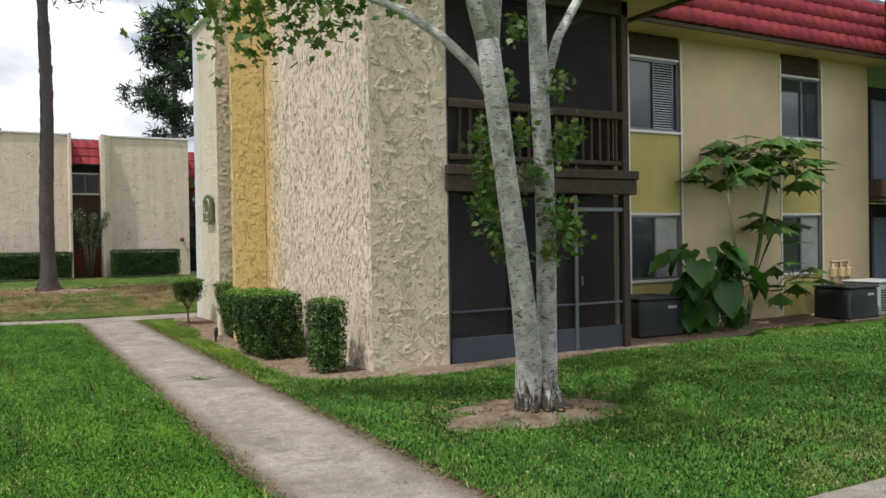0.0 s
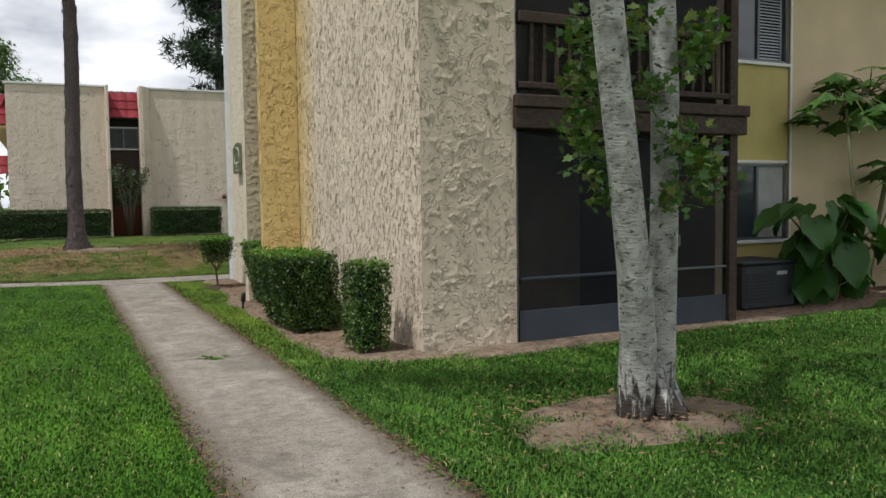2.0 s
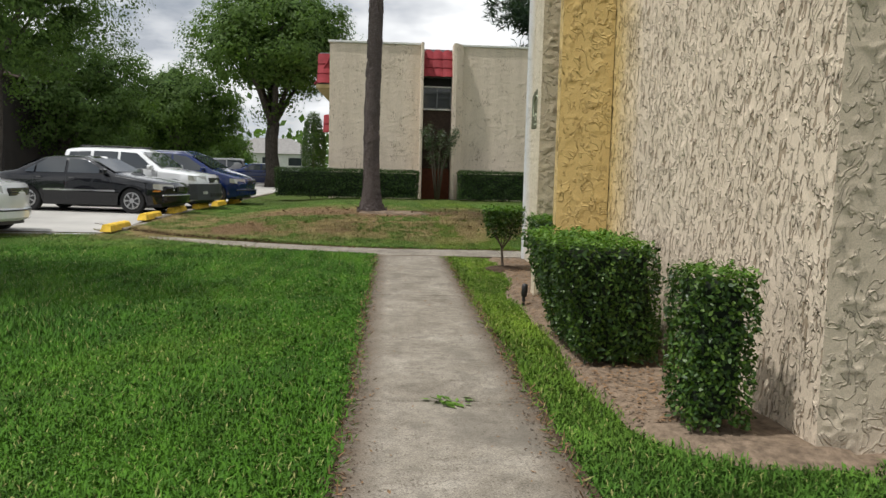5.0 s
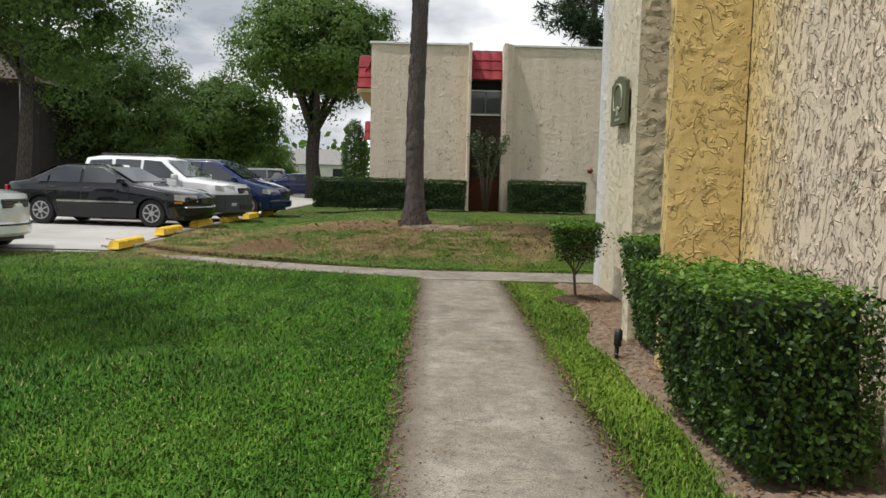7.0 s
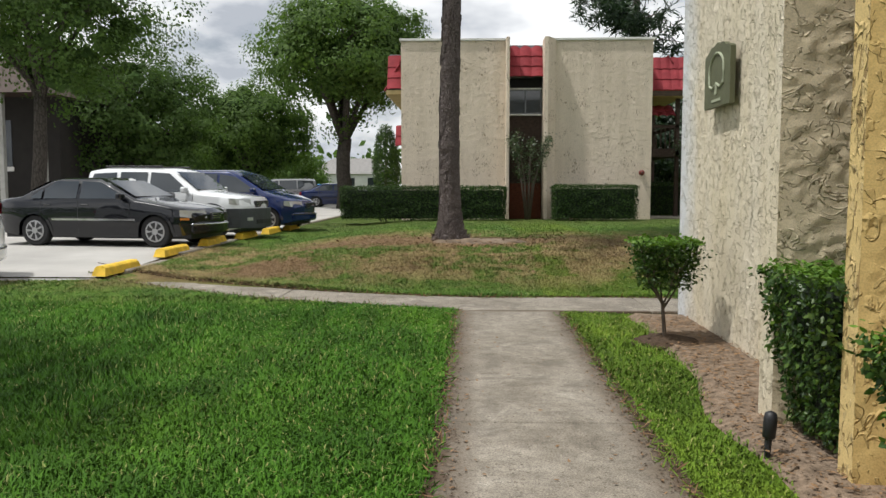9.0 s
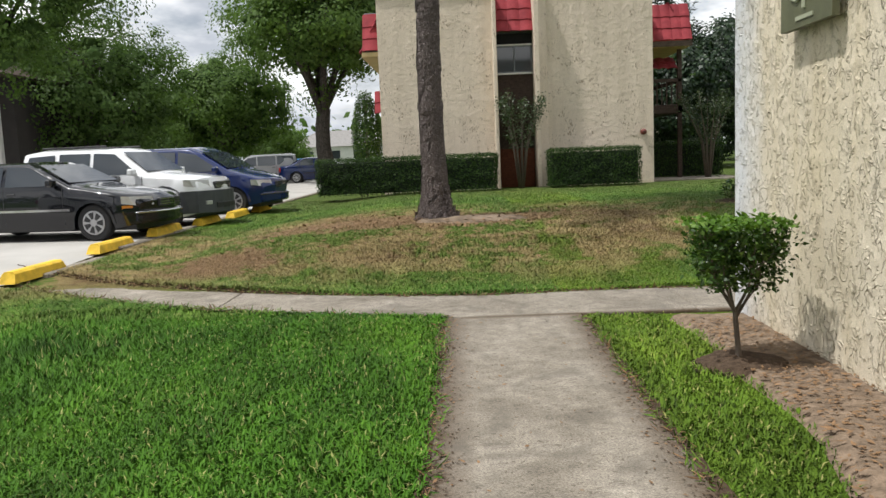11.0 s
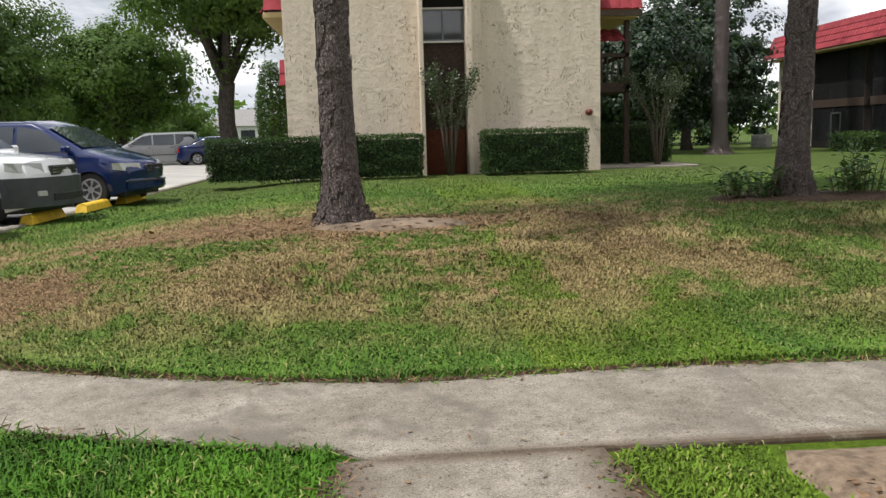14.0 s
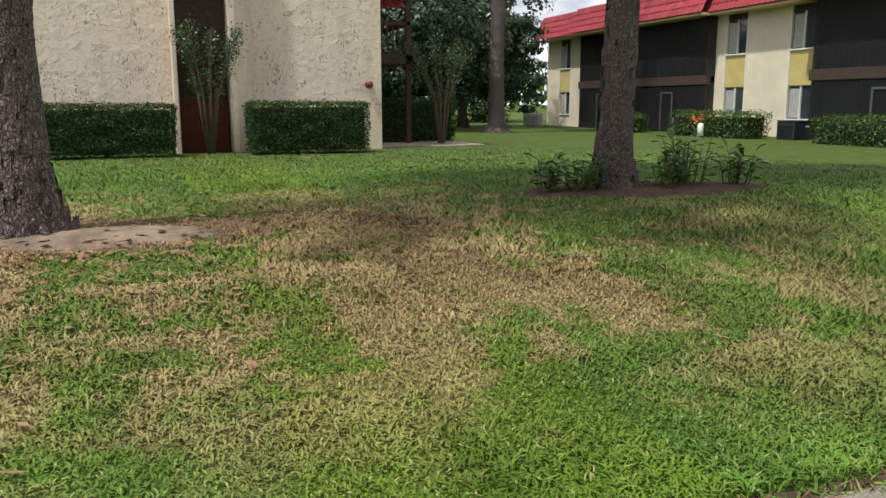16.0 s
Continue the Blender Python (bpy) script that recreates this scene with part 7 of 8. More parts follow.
    box("grille", nose - 0.02, nose + 0.045, -0.36, 0.36, gz0 - 0.06, gz0 + 0.09, M["trimblack"], t, bevel=0.01)
    for k in range(3):
        box("grille_bar", nose + 0.046, nose + 0.058, -0.34, 0.34, gz0 - 0.03 + k * 0.045, gz0 - 0.015 + k * 0.045, M["chrome"], t, bevel=0)
    if cladding:
        xs = [D["f"] + R + 0.02, nose - 0.30, nose - 0.14, nose - 0.03]
        ring = [(x, half(x, 0.5) + 0.016) for x in xs] + [(nose + 0.05, half(nose, 0.5) + 0.014), (nose + 0.10, w * 0.60), (nose + 0.118, w * 0.30)]
        prism("bumper", ring + [(x, -y) for x, y in reversed(ring)], 0.27, 0.73, M["cladding"], t, "dark grey wrap-round bumper")
        box("intake", nose + 0.07, nose + 0.128, -0.42, 0.42, 0.36, 0.47, M["trimblack"], t)
        for s in (-1, 1):
            box("fog_lamp", nose + 0.02, nose + 0.112, s * 0.58 - 0.06, s * 0.58 + 0.06, 0.44, 0.52, M["lamp"], t)
    else:
        box("bumper", nose - 0.16, nose + 0.07, -w * 0.84, w * 0.84, 0.28, 0.52, paint, t, bevel=0.05)
        box("bumper_strip", nose - 0.12, nose + 0.082, -w * 0.85, w * 0.85, 0.46, 0.49, M["chrome"] if chrome else M["trimblack"], t, bevel=0.01)
    box("bumper", tailx - 0.06, tailx + 0.16, -w * 0.80, w * 0.80, 0.32, 0.54, M["cladding"] if cladding else paint, t, bevel=0.04)
    box("number_plate", tailx - 0.068, tailx - 0.061, -0.16, 0.16, 0.60, 0.76, M["white"], t, bevel=0)
    box("underbody", tailx + 0.3, nose - 0.3, -w * 0.78, w * 0.78, 0.17, 0.40, M["trimblack"], t)
    for xw in (D["f"], D["r"]):
        for s in (-1, 1):
            yo = s * (w - 0.10)
            tv, tf = tube([(xw, yo - s * 0.11, D["R"]), (xw, yo - s * 0.09, D["R"]), (xw, yo + s * 0.07, D["R"]), (xw, yo + s * 0.09, D["R"])], [D["R"] - 0.03, D["R"], D["R"], D["R"] - 0.03], 28)
            wh = raw("wheel", tv, tf, M["tyre"], t, smooth=False)
            rv, rf = tube([(xw, yo + s * 0.085, D["R"]), (xw, yo + s * 0.098, D["R"]), (xw, yo + s * 0.101, D["R"])], [D["R"] * 0.66, D["R"] * 0.66, D["R"] * 0.58], 24)
            rim = raw("rim", rv, rf, M["rim"], wh)
            sp = []
            for k in range(7 if not cladding else 5):
                a = 2 * math.pi * k / (7 if not cladding else 5)
                c, d = Vector((math.cos(a), 0, math.sin(a))), Vector((-math.sin(a), 0, math.cos(a)))
                o = Vector((xw, yo + s * 0.104, D["R"]))
                sp.append(([o + c * D["R"] * 0.20 - d * 0.022, o + c * D["R"] * 0.56 - d * 0.055, o + c * D["R"] * 0.56 + d * 0.055, o + c * D["R"] * 0.20 + d * 0.022], [(0, 1, 2, 3)]))
            raw("rim_gap", *merge(sp), M["trimblack"], wh)
            av = []
            for rr, out in ((R - 0.005, 0.0), (R + (0.11 if cladding else 0.05), 0.0)):
                for i in range(11):
                    a = math.pi * i / 10
                    x, z = xw + rr * math.cos(a), D["R"] + rr * math.sin(a) - 0.02
                    av.append((x, s * (half(x, z) + 0.010), z))
            raw("arch_trim", av, [(i, i + 1, 12 + i, 11 + i) for i in range(10)], M["cladding"] if cladding else paint, t)
    if cladding:
        for s in (-1, 1):
            xs = [D["r"] + R, 0, D["f"] - R]
            raw("sill_cladding", [(x, s * (half(x, 0.22) + 0.014), 0.22) for x in xs] + [(x, s * (half(x, 0.44) + 0.014), 0.44) for x in reversed(xs)], [(0, 1, 4, 5), (1, 2, 3, 4)], M["cladding"], t)
    # the nose and tail curve back towards the corners
    for ob in t.children:
        kind_of = ob.name.split(".")[0]
        if kind_of in ("wheel", "underbody", "arch_trim"):
            continue
        if kind_of in ("bumper", "bumper_strip", "grille", "grille_bar", "intake"):
            bm = bmesh.new()
            bm.from_mesh(ob.data)
            for q in (-0.75, -0.5, -0.25, 0.0, 0.25, 0.5, 0.75):
                bmesh.ops.bisect_plane(bm, geom=bm.verts[:] + bm.edges[:] + bm.faces[:], plane_co=(0, q * w, 0), plane_no=(0, 1, 0))
            bm.to_mesh(ob.data)
            bm.free()
        for v in ob.data.vertices:
            for end, sg, deep in ((nose, 1, 0.34), (tailx, -1, 0.22)):
                d = (v.co.x - end) * sg + 0.62
                if d > 0:
                    v.co.x -= sg * deep * min(1.15, d / 0.62) ** 1.3 * min(1.1, abs(v.co.y) / w) ** 2.2
        ob.data.update()
    t.matrix_basis = pose(x0, y0, z0, 0, 0, turn)
    return t


car("sedan", M["paint_sedan"], (-5.62, 29.85), -9, "charcoal four-door sedan with chrome side strip, parked nose in", chrome=True)
car("suv", M["paint_white"], (-5.18, 32.30), -9, "white sport utility car with grey lower cladding and roof rails", cladding=True, rack=True)
car("van", M["paint_blue"], (-4.86, 35.80), -9, "navy blue minivan parked nose in")
car("suv", M["paint_white"], (-7.25, 24.2), -4, "white crossover parked nose in at the near stall")
car("van", M["paint_silver"], (-9.9, 62.4), 196, "silver van parked across the far aisle")
car("sedan", M["paint_blue"], (-5.9, 61.6), 2, "dark blue sedan parked at the far end of the row")
car("sedan", M["paint_sky"], (-9.6, 74), 20, "bright blue car parked far off")
car("sedan", M["paint_silver"], (-6.6, 67.0), 0, "silver sedan parked at the far end of the row")
car("suv", M["paint_red"], (-19.5, 42.5), 75, "red hatchback parked beyond the aisle")


# ---------------------------------------------------------------- fixtures
def ac_unit(x0, x1, y0, y1, z0, h, m, label):
    t = tagged(thing("air_conditioner", at=((x0 + x1) / 2, (y0 + y1) / 2, z0)), label, "air conditioner", "outdoor cooling units")
    box("body", x0, x1, y0, y1, z0, z0 + h, m, t, bevel=0.03)
    box("lid", x0 - 0.02, x1 + 0.02, y0 - 0.02, y1 + 0.02, z0 + h + 0.002, z0 + h + 0.045, m, t, bevel=0.015)
    n = 9
    for k in range(n):
        zz = z0 + 0.10 + (h - 0.2) * k / n
        box("louvre", x0 + 0.05, x0 + (x1 - x0) * 0.55, y0 - 0.016, y0 - 0.002, zz, zz + 0.025, M["trimblack"], t, bevel=0)
        box("louvre", x0 - 0.016, x0 - 0.002, y0 + 0.06, y1 - 0.06, zz, zz + 0.025, M["trimblack"], t, bevel=0)
    box("badge", x0 + (x1 - x0) * 0.62, x0 + (x1 - x0) * 0.82, y0 - 0.012, y0 - 0.001, z0 + h * 0.75, z0 + h * 0.83, M["ac_light"], t, bevel=0)
    box("pad", x0 - 0.06, x1 + 0.06, y0 - 0.06, y1 + 0.06, z0 - 0.1, z0 - 0.001, M["concrete"], t)
    return t


ac_unit(9.62, 10.62, 12.55, 13.35, 0.03, 0.62, M["ac"], "dark blue-black cooling unit beside the porch")
ac_unit(14.85, 15.75, 12.35, 13.15, 0.03, 0.60, M["ac"], "dark cooling unit with louvred sides by the wall")
ac_unit(15.95, 16.9, 12.45, 13.25, 0.03, 0.66, M["ac_light"], "pale grey cooling unit by the wall")
ac_unit(25.6, 26.5, 51.6, 52.6, -0.1, 0.85, M["ac_light"], "pale cooling unit before the east block")
ac_unit(25.6, 26.5, 45.0, 45.9, -0.1, 0.85, M["ac"], "dark cooling unit before the east block")
ac_unit(25.4, 26.3, 67.0, 68.0, -0.1, 0.9, M["ac_light"], "pale cooling unit at the far end of the east block")


def pipes(x, y, label):
    t = tagged(thing("wall_pipes", at=(x, y, 0.5)), label, "pipe")
    bits = [tube([(x - 0.28, y - 0.05, 1.12), (x + 0.30, y - 0.05, 1.12)], [0.028, 0.028], 8)]
    for a in (-0.25, 0.02, 0.26):
        bits.append(tube([(x + a, y - 0.05, 1.13), (x + a, y - 0.06, 0.72)], [0.022, 0.022], 8))
    raw("pipe", *merge(bits), M["wall"], t, smooth=True)
    for a in (-0.25, 0.02, 0.26):
        box("valve_box", x + a - 0.055, x + a + 0.055, y - 0.13, y - 0.004, 0.78, 0.98, M["soffit"], t, bevel=0.015)


pipes(16.3, 13.6, "cream painted pipes and valve boxes on the wall")


def plaque():
    """The olive building sign on the west face: a scalloped board with a tree outline in relief."""
    x, y0, y1, z0, z1 = 4.40, 19.62, 20.38, 2.17, 2.72
    # seen edge-on from the path, so the board keeps real depth
    t = tagged(thing("building_sign", at=(x, y0, z0)), "olive green building sign with pale tree outline on stucco", "sign")
    cy, n = (y0 + y1) / 2, 12
    pts = [(y0, z0), (y1, z0), (y1, z1 - 0.06)] + [(y1 - (y1 - y0) * (i / n), z1 - 0.06 + 0.08 * math.sin(math.pi * i / n) + 0.012 * math.cos(i * 2.2)) for i in range(1, n)] + [(y0, z1 - 0.06)]
    k = len(pts)
    v = [(x, y, z) for y, z in pts] + [(x - 0.045, y, z) for y, z in pts]
    raw("board", v, [tuple(range(k - 1, -1, -1)), tuple(range(k, 2 * k))] + [(i, (i + 1) % k, k + (i + 1) % k, k + i) for i in range(k)], M["plaque"], t)
    zb = z0 + 0.20
    loop = [(cy + 0.20, zb), (cy + 0.215, zb + 0.10)] + [(cy + 0.21 * math.cos(math.pi * i / 12), zb + 0.13 + 0.15 * math.sin(math.pi * i / 12)) for i in range(13)] + [(cy - 0.215, zb + 0.10), (cy - 0.20, zb), (cy - 0.11, zb - 0.03), (cy, zb + 0.01), (cy + 0.11, zb - 0.03), (cy + 0.20, zb)]
    raw("tree_outline", *tube([(x - 0.05, y, z) for y, z in loop], [0.012] * len(loop), 6), M["plaque_line"], t)
    raw("trunk_outline", *tube([(x - 0.05, cy, z0 + 0.21), (x - 0.05, cy, z0 + 0.11)], [0.012, 0.016], 6), M["plaque_line"], t)
    box("lettering_bar", x - 0.052, x - 0.044, cy - 0.13, cy + 0.13, z0 + 0.045, z0 + 0.07, M["plaque_line"], t, "small pale lettering", bevel=0)


plaque()


def bell():
    x, y, z = 8.05, 40.95, 1.92
    t = tagged(thing("alarm_bell", at=(x, y, z)), "round dull red alarm bell on the stucco wall", "alarm bell")
    raw("gong", *tube([(x, y + 0.05, z), (x, y - 0.03, z), (x, y - 0.08, z), (x, y - 0.10, z)], [0.10, 0.10, 0.075, 0.03], 20), M["bell"], t, smooth=True)
    raw("hub", *tube([(x, y - 0.10, z), (x, y - 0.125, z)], [0.025, 0.02], 10), M["trimblack"], t)


bell()


def ground_light(x, y, label):
    z = gz(x, y)
    t = tagged(thing("garden_light", at=(x, y, z)), label, "garden light")
    raw("spike", *tube([(x, y, z - 0.03), (x + 0.004, y, z + 0.10)], [0.016, 0.02], 8), M["trimblack"], t)
    raw("head", *tube([(x + 0.004, y, z + 0.10), (x + 0.006, y, z + 0.11), (x + 0.012, y, z + 0.21), (x + 0.014, y, z + 0.24), (x + 0.014, y, z + 0.25)], [0.022, 0.034, 0.036, 0.030, 0.012], 12), M["trimblack"], t, smooth=True)


ground_light(3.71, 16.75, "small dark garden light on a spike in the mulch")


def hose_pipe():
    x, y = 4.40, 18.62
    t = tagged(thing("wall_pipe", at=(x, y, 0)), "thin cream pipe with a tap on the stucco wall", "pipe")
    raw("pipe", *tube([(x, y, -0.02), (x, y + 0.01, 0.5), (x - 0.005, y + 0.02, 1.02)], [0.012, 0.012, 0.011], 8), M["stucco_s"], t, smooth=True)
    raw("tap", *tube([(x - 0.02, y, 0.62), (x - 0.07, y, 0.60)], [0.018, 0.014], 8), M["stucco_s"], t)


hose_pipe()


def marker(x, y, h, m, label):
    z = gz(x, y)
    t = tagged(thing("marker_post", at=(x, y, z)), label, "post")
    raw("post", *tube([(x, y, z - 0.05), (x, y, z + h * 0.9), (x, y, z + h)], [0.11, 0.11, 0.06], 12), m, t, smooth=True)


marker(22.6, 46.6, 0.62, M["white"], "short pale green utility post on the lawn")


def flowers(x, y):
    rng, nr = random.Random(3), np.random.default_rng(3)
    z = gz(x, y)
    t = tagged(thing("orange_flowers", at=(x, y, z)), "orange flowering plant before a hedge", "plant")
    raw("stems", *merge([tube([(x + rng.uniform(-0.1, 0.1), y, z), (x + rng.uniform(-0.3, 0.3), y + rng.uniform(-0.3, 0.3), z + 0.75)], [0.012, 0.006], 5) for _ in range(9)]), M["stem"], t)
    v, f = leaf_cloud(np.array((x, y, z + 0.8)) + nr.normal(size=(70, 3)) * np.array((0.22, 0.28, 0.08)), 0.12, nr, up=0.6)
    fast_mesh("petals", v, f, M["orange"], t)


flowers(23.6, 48.0)


# ---------------------------------------------------------------- loose litter
def litter(name, count, region, size, m, label, seed, lift=0.016):
    nr = np.random.default_rng(seed)
    p = np.array([region(nr) for _ in range(count)])
    z = ground_z(p[:, 0], p[:, 1]) + lift
    v, f = leaf_cloud(np.column_stack([p, z]), size, nr, up=2.2, shape=[(0, 0), (0.4, 0.22), (1, 0.03), (0.45, -0.2)])
    ob = fast_mesh(name, v, f, m)
    return tagged(ob, label, "leaf litter", "", "stuff")


litter("leaf_litter", 2600, lambda r: (lambda y: (r.uniform(float(bed_edge(y)) + 0.06, 4.5), y))(r.uniform(12.4, 21.2)), 0.045, M["litter"], "dry brown leaves strewn over the mulch", 1, 0.045)
litter("leaf_litter", 700, lambda r: (4.86 + r.normal() * 0.55, 9.0 + r.normal() * 0.42), 0.05, M["litter"], "dry brown leaves round the maple", 2, 0.06)
litter("leaf_litter", 900, lambda r: (r.uniform(9.2, 16.5), r.uniform(12.1, 13.5)), 0.07, M["litter"], "dry brown leaves at the wall's foot", 3, 0.045)
litter("leaf_litter", 260, lambda r: (r.uniform(3.62, 4.1), r.uniform(14.6, 17.4)), 0.035, M["soil"], "pale dry leaf bits on the soil by the hedge", 8, 0.05)
litter("path_litter", 150, lambda r: (r.uniform(2.0, 3.12), r.uniform(7, 22.6)), 0.035, M["litter"], "few dry leaf scraps on the concrete", 4, 0.020)
litter("rim_litter", 1500, lambda r: (1.955 + abs(r.normal()) * 0.075, r.uniform(6, 21.7)), 0.022, M["edge_soil"], "brown soil crumbs and clippings along the concrete rim", 21, 0.018)
litter("rim_litter", 1500, lambda r: (3.155 - abs(r.normal()) * 0.075, r.uniform(6, 21.6)), 0.022, M["edge_soil"], "brown soil crumbs and clippings along the concrete rim", 22, 0.018)
litter("rim_litter", 700, lambda r: (1.955 + abs(r.normal()) * 0.10 if r.random() < 0.5 else 3.155 - abs(r.normal()) * 0.10, r.uniform(6, 21.7)), 0.030, M["litter"], "dry grass clippings along the concrete rim", 23, 0.02)
litter("path_litter", 26, lambda r: (2.62 + r.normal() * 0.07, 12.9 + r.normal() * 0.06), 0.09, M["hedge_top"], "small green leafy scrap on the concrete", 5, 0.022)
litter("needle_litter", 900, lambda r: (1.8 + r.normal() * 1.7, 26.9 + r.normal() * 0.9), 0.09, M["litter"], "fallen brown pine needles round the trunk", 6, 0.03)


# ---------------------------------------------------------------- grass
def grass(name, region, density, seed, height=0.055, width=0.007, keep=None, plain=False, label="mown lawn grass blades"):
    x0, x1, y0, y1 = region
    nr = np.random.default_rng(seed)
    n = int((x1 - x0) * (y1 - y0) * density)
    x, y = nr.uniform(x0, x1, n), nr.uniform(y0, y1, n)
    ok = np.ones(n, bool) if keep is None else keep(x, y)
    x, y = x[ok], y[ok]
    n = len(x)
    z = ground_z(x, y) - 0.012
    past = y - np.where(x > 2.2, 22.88, 22.86 + 0.13 * (2.2 - x) + 0.058 * (2.2 - x) ** 2)
    z += np.where((past > -0.02) & (x > -4.4), 0.040 * np.exp(-np.maximum(past, 0) / 0.35), 0)
    a = nr.uniform(0, 2 * np.pi, n)
    patch = 0.75 + 0.35 * np.sin(x * 1.9 + np.sin(y * 1.3) * 1.5) * np.cos(y * 2.3 + x)
    h = height * nr.uniform(0.5, 1.25, n) * patch
    band = np.exp(-((y - 27.5) / 0.95) ** 2 - ((x - 1.4) / 3.4) ** 2)
    band = np.maximum(band, np.exp(-((y - 25.3) / 1.2) ** 2 - ((x + 1.1) / 1.0) ** 2))
    h *= 1 - 0.62 * np.clip(band * 1.5 - 0.25, 0, 1)
    lean = nr.uniform(0.2, 1.1, n) + np.where(y > 22.7, 0.35, 0.0)
    w = width * nr.uniform(0.6, 1.3, n)
    dx, dy = np.cos(a), np.sin(a)
    sx, sy = -dy * w, dx * w
    base = np.stack([x, y, z], 1)
    mid = base + np.stack([dx * h * lean * 0.35, dy * h * lean * 0.35, h * 0.65], 1)
    tip = base + np.stack([dx * h * lean, dy * h * lean, h * (1.0 - 0.25 * lean)], 1)
    s = np.stack([sx, sy, np.zeros(n)], 1)
    if plain:
        v, k = np.stack([base - s, tip, base + s], 1).reshape(-1, 3), 3
    else:
        v, k = np.stack([base, mid + s, tip, mid - s], 1).reshape(-1, 3), 4
    ob = fast_mesh(name, v, np.arange(n * k).reshape(-1, k), M["blade"])
    return tagged(ob, label, "grass", "", "stuff")


def off_path(x, y):
    ok = ~((x > PATH_X0 - 0.03) & (x < PATH_X1 + 0.03) & (y < 22))
    near_c = np.where(x > 3.155, 21.70, np.where(x > 1.955, 21.7, 21.90 + 0.17 * (1.955 - x) + 0.062 * (1.955 - x) ** 2))
    far_c = np.where(x > 2.2, 22.88, 22.86 + 0.13 * (2.2 - x) + 0.058 * (2.2 - x) ** 2)
    ok &= ~((y > near_c) & (y < far_c) & (x > -4.6))
    e = 3.60 + 0.04 * np.sin(y * 1.3) + 0.22 * smooth01((y - 17.2) / 1.5) + 0.025 * np.sin(y * 3.1) + np.maximum(0.0, 12.4 - y) ** 1.5
    e = e + 0.06 * np.random.default_rng(78).normal(size=len(x)) + 0.05 * np.sin(y * 9.0) * np.sin(y * 4.1)
    ok &= ~((x > e) & (x < 4.8) & (y > 11.75) & (y < 21.7))
    ok &= ~((x > 4.4) & (y > 11.85) & (y < 21.6))
    ok &= ~((x > 3.17) & (y > 4.7) & (y < 5.96))
    few = np.random.default_rng(77).random(len(x))
    for cx, cy, rx, ry in ((4.86, 9.0, 0.98, 0.75), (2.25, 27.32, 0.9, 0.40), (7.95, 28.65, 1.75, 0.78)):
        d = np.sqrt(((x - cx) / rx) ** 2 + ((y - cy) / ry) ** 2) + 0.25 * np.sin(7 * np.arctan2(y - cy, x - cx))
        ok &= few < 0.04 + 0.96 * smooth01((d - 0.55) / 0.6)
    ok &= ~((x < CURB_X + 0.2) & (y > 24.4))
    ok &= ~((x < -4.2) & (y > 24.6 - (-4.2 - x) * 0.35) & (y > 19.0))
    ok &= ~((x > 9.0) & (y > 11.9) & (y < 21.7))
    return ok


grass("grass", (-0.2, 1.96, 5.5, 22.6), 5000, 1, 0.064, 0.0048, off_path)
grass("grass", (-6.0, -0.2, 9.0, 25.0), 2200, 2, 0.066, 0.0068, off_path, True)
grass("grass", (3.15, 4.45, 6.0, 21.9), 4600, 3, 0.060, 0.0048, off_path)
grass("grass", (4.45, 12.0, 6.0, 11.9), 2600, 4, 0.060, 0.0062, off_path)
grass("grass", (12.0, 19.0, 6.0, 13.0), 500, 5, 0.06, 0.012, off_path, True)
grass("grass", (-3.6, 6.2, 22.7, 26.0), 4200, 6, 0.060, 0.0050, off_path)
grass("grass", (6.2, 14.0, 21.7, 26.0), 2000, 9, 0.060, 0.0065, off_path, True)
grass("grass", (-3.6, 14.0, 26.0, 32.0), 2000, 7, 0.058, 0.0066, off_path, True)
grass("grass", (-3.4, 16.0, 32.0, 40.5), 800, 8, 0.055, 0.0105, off_path, True)


def edge_tufts(points, seed, n, spread=0.03, label="shaggy grass edge along the concrete"):
    """Longer dead and green blades hanging over the slab's rim."""
    nr = np.random.default_rng(seed)
    pts = np.array(points)
    i = nr.integers(0, len(pts) - 1, n)
    k = nr.random((n, 1))
    p = pts[i] * (1 - k) + pts[i + 1] * k + nr.normal(size=(n, 2)) * spread
    z = ground_z(p[:, 0], p[:, 1])
    v, f = leaf_cloud(np.column_stack([p, z + 0.015]), 0.06, nr, up=0.25, shape=[(0, 0.05), (0.5, 0.06), (1, 0), (0.5, -0.06), (0, -0.05)])
    return tagged(fast_mesh("grass_edge", v, f, M["litter"] if seed % 2 else M["blade"]), label, "grass", "", "stuff")


for sd in (0, 1):
    edge_tufts([(PATH_X0, 6.0), (PATH_X0, 21.8)], 10 + sd, 1500 - 700 * sd)
    edge_tufts([(PATH_X1, 6.0), (PATH_X1, 21.6)], 12 + sd, 1500 - 700 * sd)
    edge_tufts([(x / 2, cross_far(x / 2)) for x in range(-8, 13)], 14 + sd, 2200 - 800 * sd)
    edge_tufts([(x / 2, cross_near(x / 2)) for x in range(-8, 4)], 16 + sd, 900 - 400 * sd)


def soil_edge(name, line, off, width=0.07):
    """Bare soil between slab and turf, coloured darker for the overhanging grass's shadow."""
    rng = random.Random(len(line))
    v, f = [], []
    for x, y in line:
        ox, oy = off
        w = width * rng.uniform(0.6, 1.3)
        v += [(x, y, gz(x, y) + 0.004), (x + ox * w, y + oy * w, gz(x + ox * w, y + oy * w) + 0.008)]
    for i in range(len(line) - 1):
        f.append((2 * i, 2 * i + 2, 2 * i + 3, 2 * i + 1))
    structure(raw(name, v, f, M["edge_soil"]), "dark edge of bare soil and painted grass shadow between turf and concrete", "soil edge")


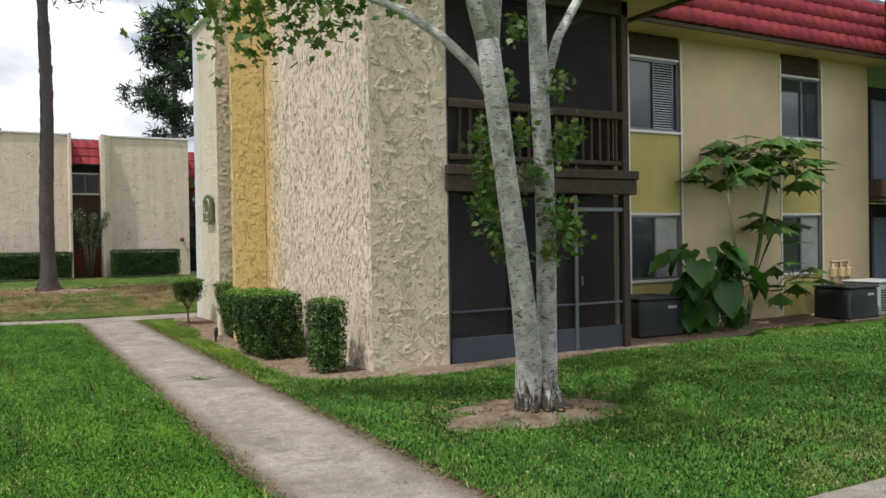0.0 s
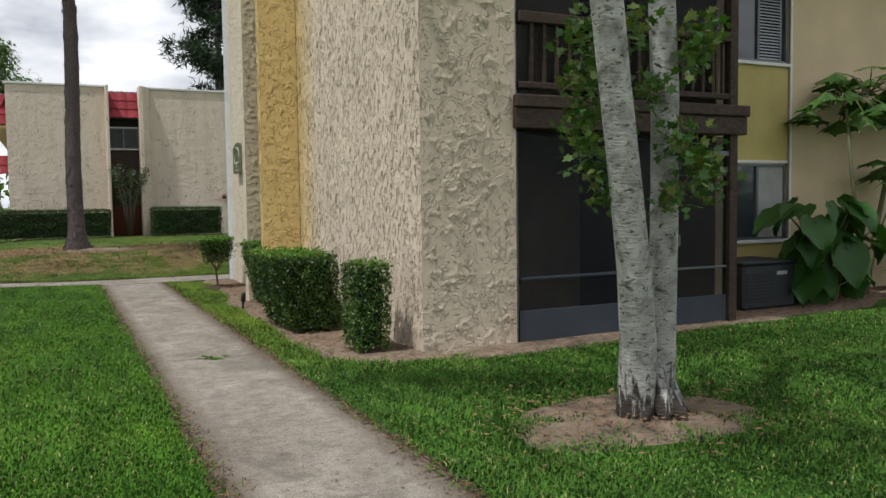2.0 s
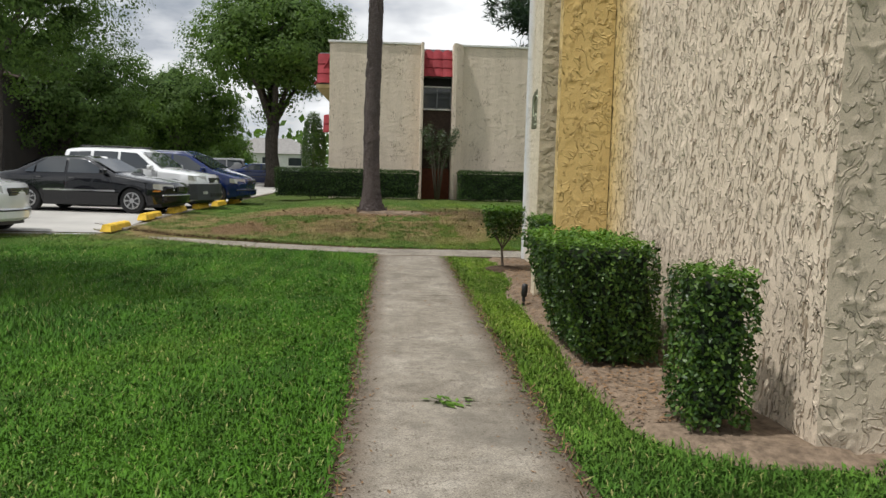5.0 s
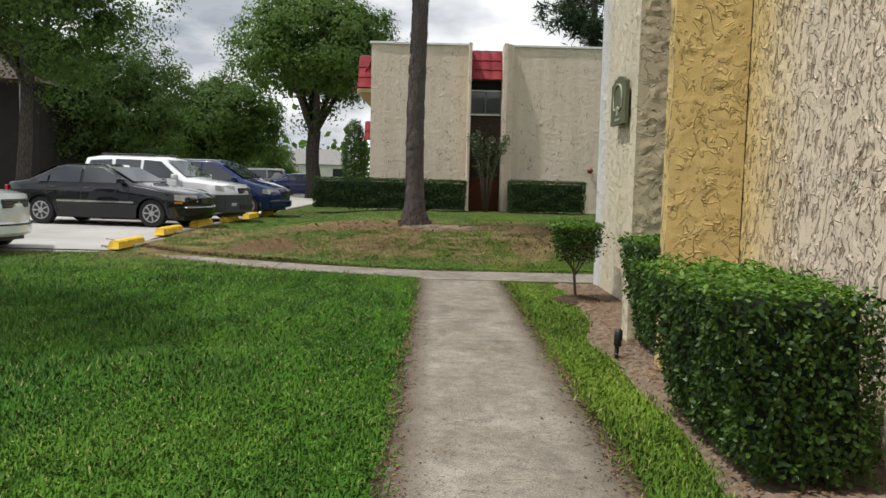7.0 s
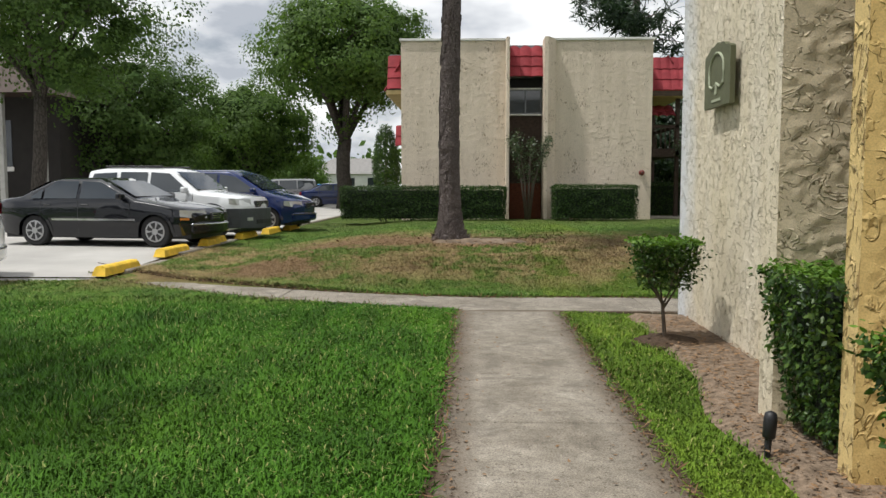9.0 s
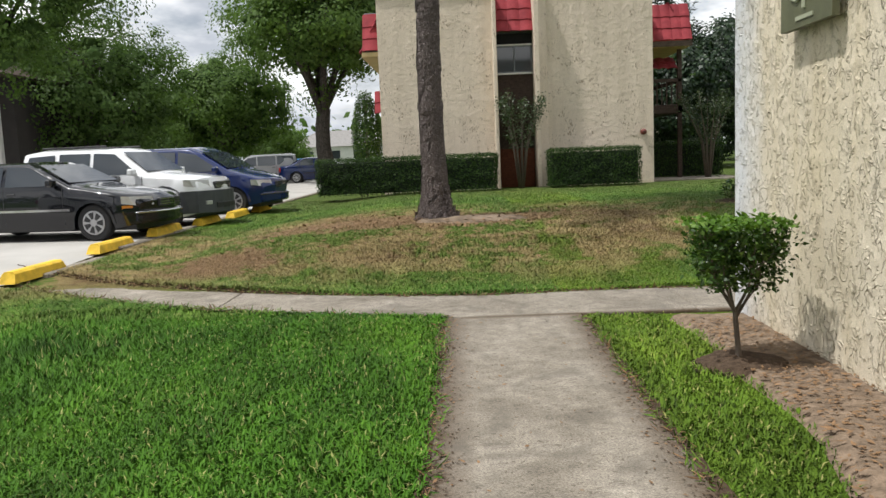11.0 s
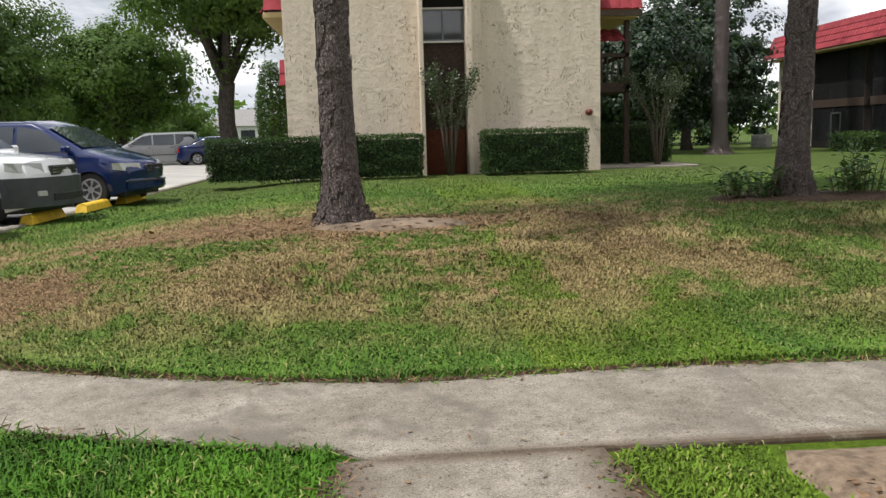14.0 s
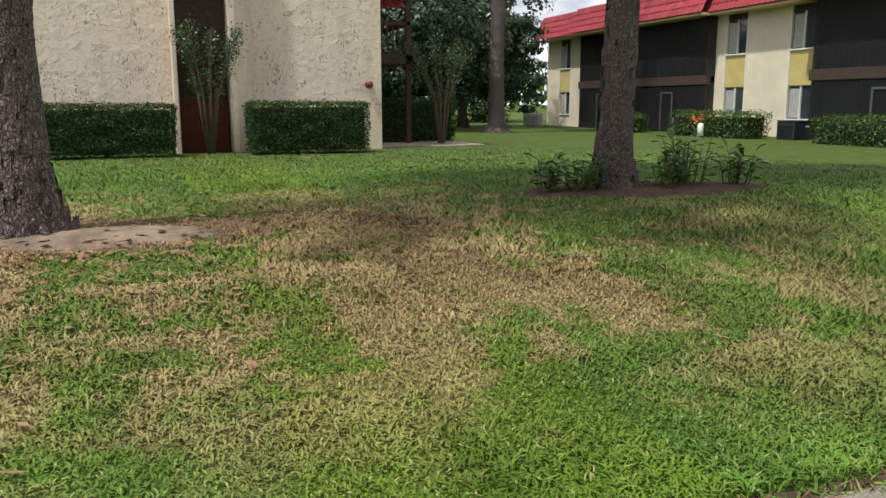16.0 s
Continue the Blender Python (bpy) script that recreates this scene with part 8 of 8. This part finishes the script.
soil_edge("ground_edge_west", [(PATH_X0 + 0.01, 3 + 0.2 * i) for i in range(94)], (-1, 0))
soil_edge("ground_edge_east", [(PATH_X1 - 0.01, 6 + 0.2 * i) for i in range(79)], (1, 0))
def turf_bank():
    """The cut edge of the raised turf along the far side of the cross path."""
    rng = random.Random(5)
    v, f = [], []
    n = 140
    for i in range(n):
        x = -4.4 + 13.0 * i / (n - 1)
        y = cross_far(x)
        k = rng.uniform(-0.015, 0.02)
        v += [(x, y - 0.03 + k, 0.010), (x, y + 0.005 + k, 0.014), (x, y + 0.025 + k, gz(x, y + 0.03) + 0.024), (x, y + 0.06, gz(x, y + 0.06) + 0.010), (x, y + 0.10, gz(x, y + 0.10) - 0.02)]
    for i in range(n - 1):
        for j in range(4):
            f.append((5 * i + j, 5 * i + 5 + j, 5 * i + 6 + j, 5 * i + 1 + j))
    # the dark soil colour also draws the shadow line under the turf
    structure(raw("ground_edge_north", v, f, M["edge_soil"]), "dark cut edge of raised turf beside the concrete, overhang shadow in its colour", "soil edge")


turf_bank()
soil_edge("ground_edge_south", [(-4.4 + 0.2 * i, cross_near(-4.4 + 0.2 * i) + 0.01) for i in range(32)], (0, -1))


def far_woods():
    """A ragged line of woods all round, far off."""
    nr = np.random.default_rng(9)
    pos = []
    for k in range(420):
        a = nr.uniform(0, 2 * np.pi)
        r = nr.uniform(130, 220)
        c = np.array((r * math.cos(a), 30 + r * math.sin(a), nr.uniform(0, 7)))
        pos.append(c + nr.normal(size=(60, 3)) * np.array((5.0, 5.0, 3.0)))
    p = np.concatenate(pos)
    p = p[p[:, 2] > -0.5]
    v, f = leaf_cloud(p, 2.0, nr, up=0.3)
    tagged(fast_mesh("far_woods", v, f, M["oakleaf"]), "distant line of green woods", "woods", "", "stuff")


far_woods()
# tiles of the near roof, one by one
tile_slope(near_top, (9.0, 12.95, 5.48), (1, 0, 0), (0, 0.61, 1.32), 10.2, 1.45)
tile_slope(near_top, (5.70, 11.30, 5.43), (1, 0, 0), (0, 0.65, 1.37), 3.9, 1.5)
tile_slope(near_top, (9.75, 11.30, 5.43), (0, 1, 0), (-0.60, 0, 1.37), 1.7, 1.5)
tile_slope(near_top, (17.15, 11.30, 5.43), (1, 0, 0), (0, 0.65, 1.37), 4.5, 1.5)
tile_slope(near_top, (17.15, 13.0, 5.43), (0, -1, 0), (0.0, 0, 1.37), 1.7, 1.4)

# leaf, needle and twig masses are too fine to count
for ob in list(bpy.data.objects):
    if ob.parent is not None and ob.name.split(".")[0] in ("leaves", "new_growth", "crown", "needles", "flaking_bark", "shoot_leaves", "shoots", "branches", "stems", "roots", "petals", "inner_foliage"):
        ob["kind"] = "stuff"
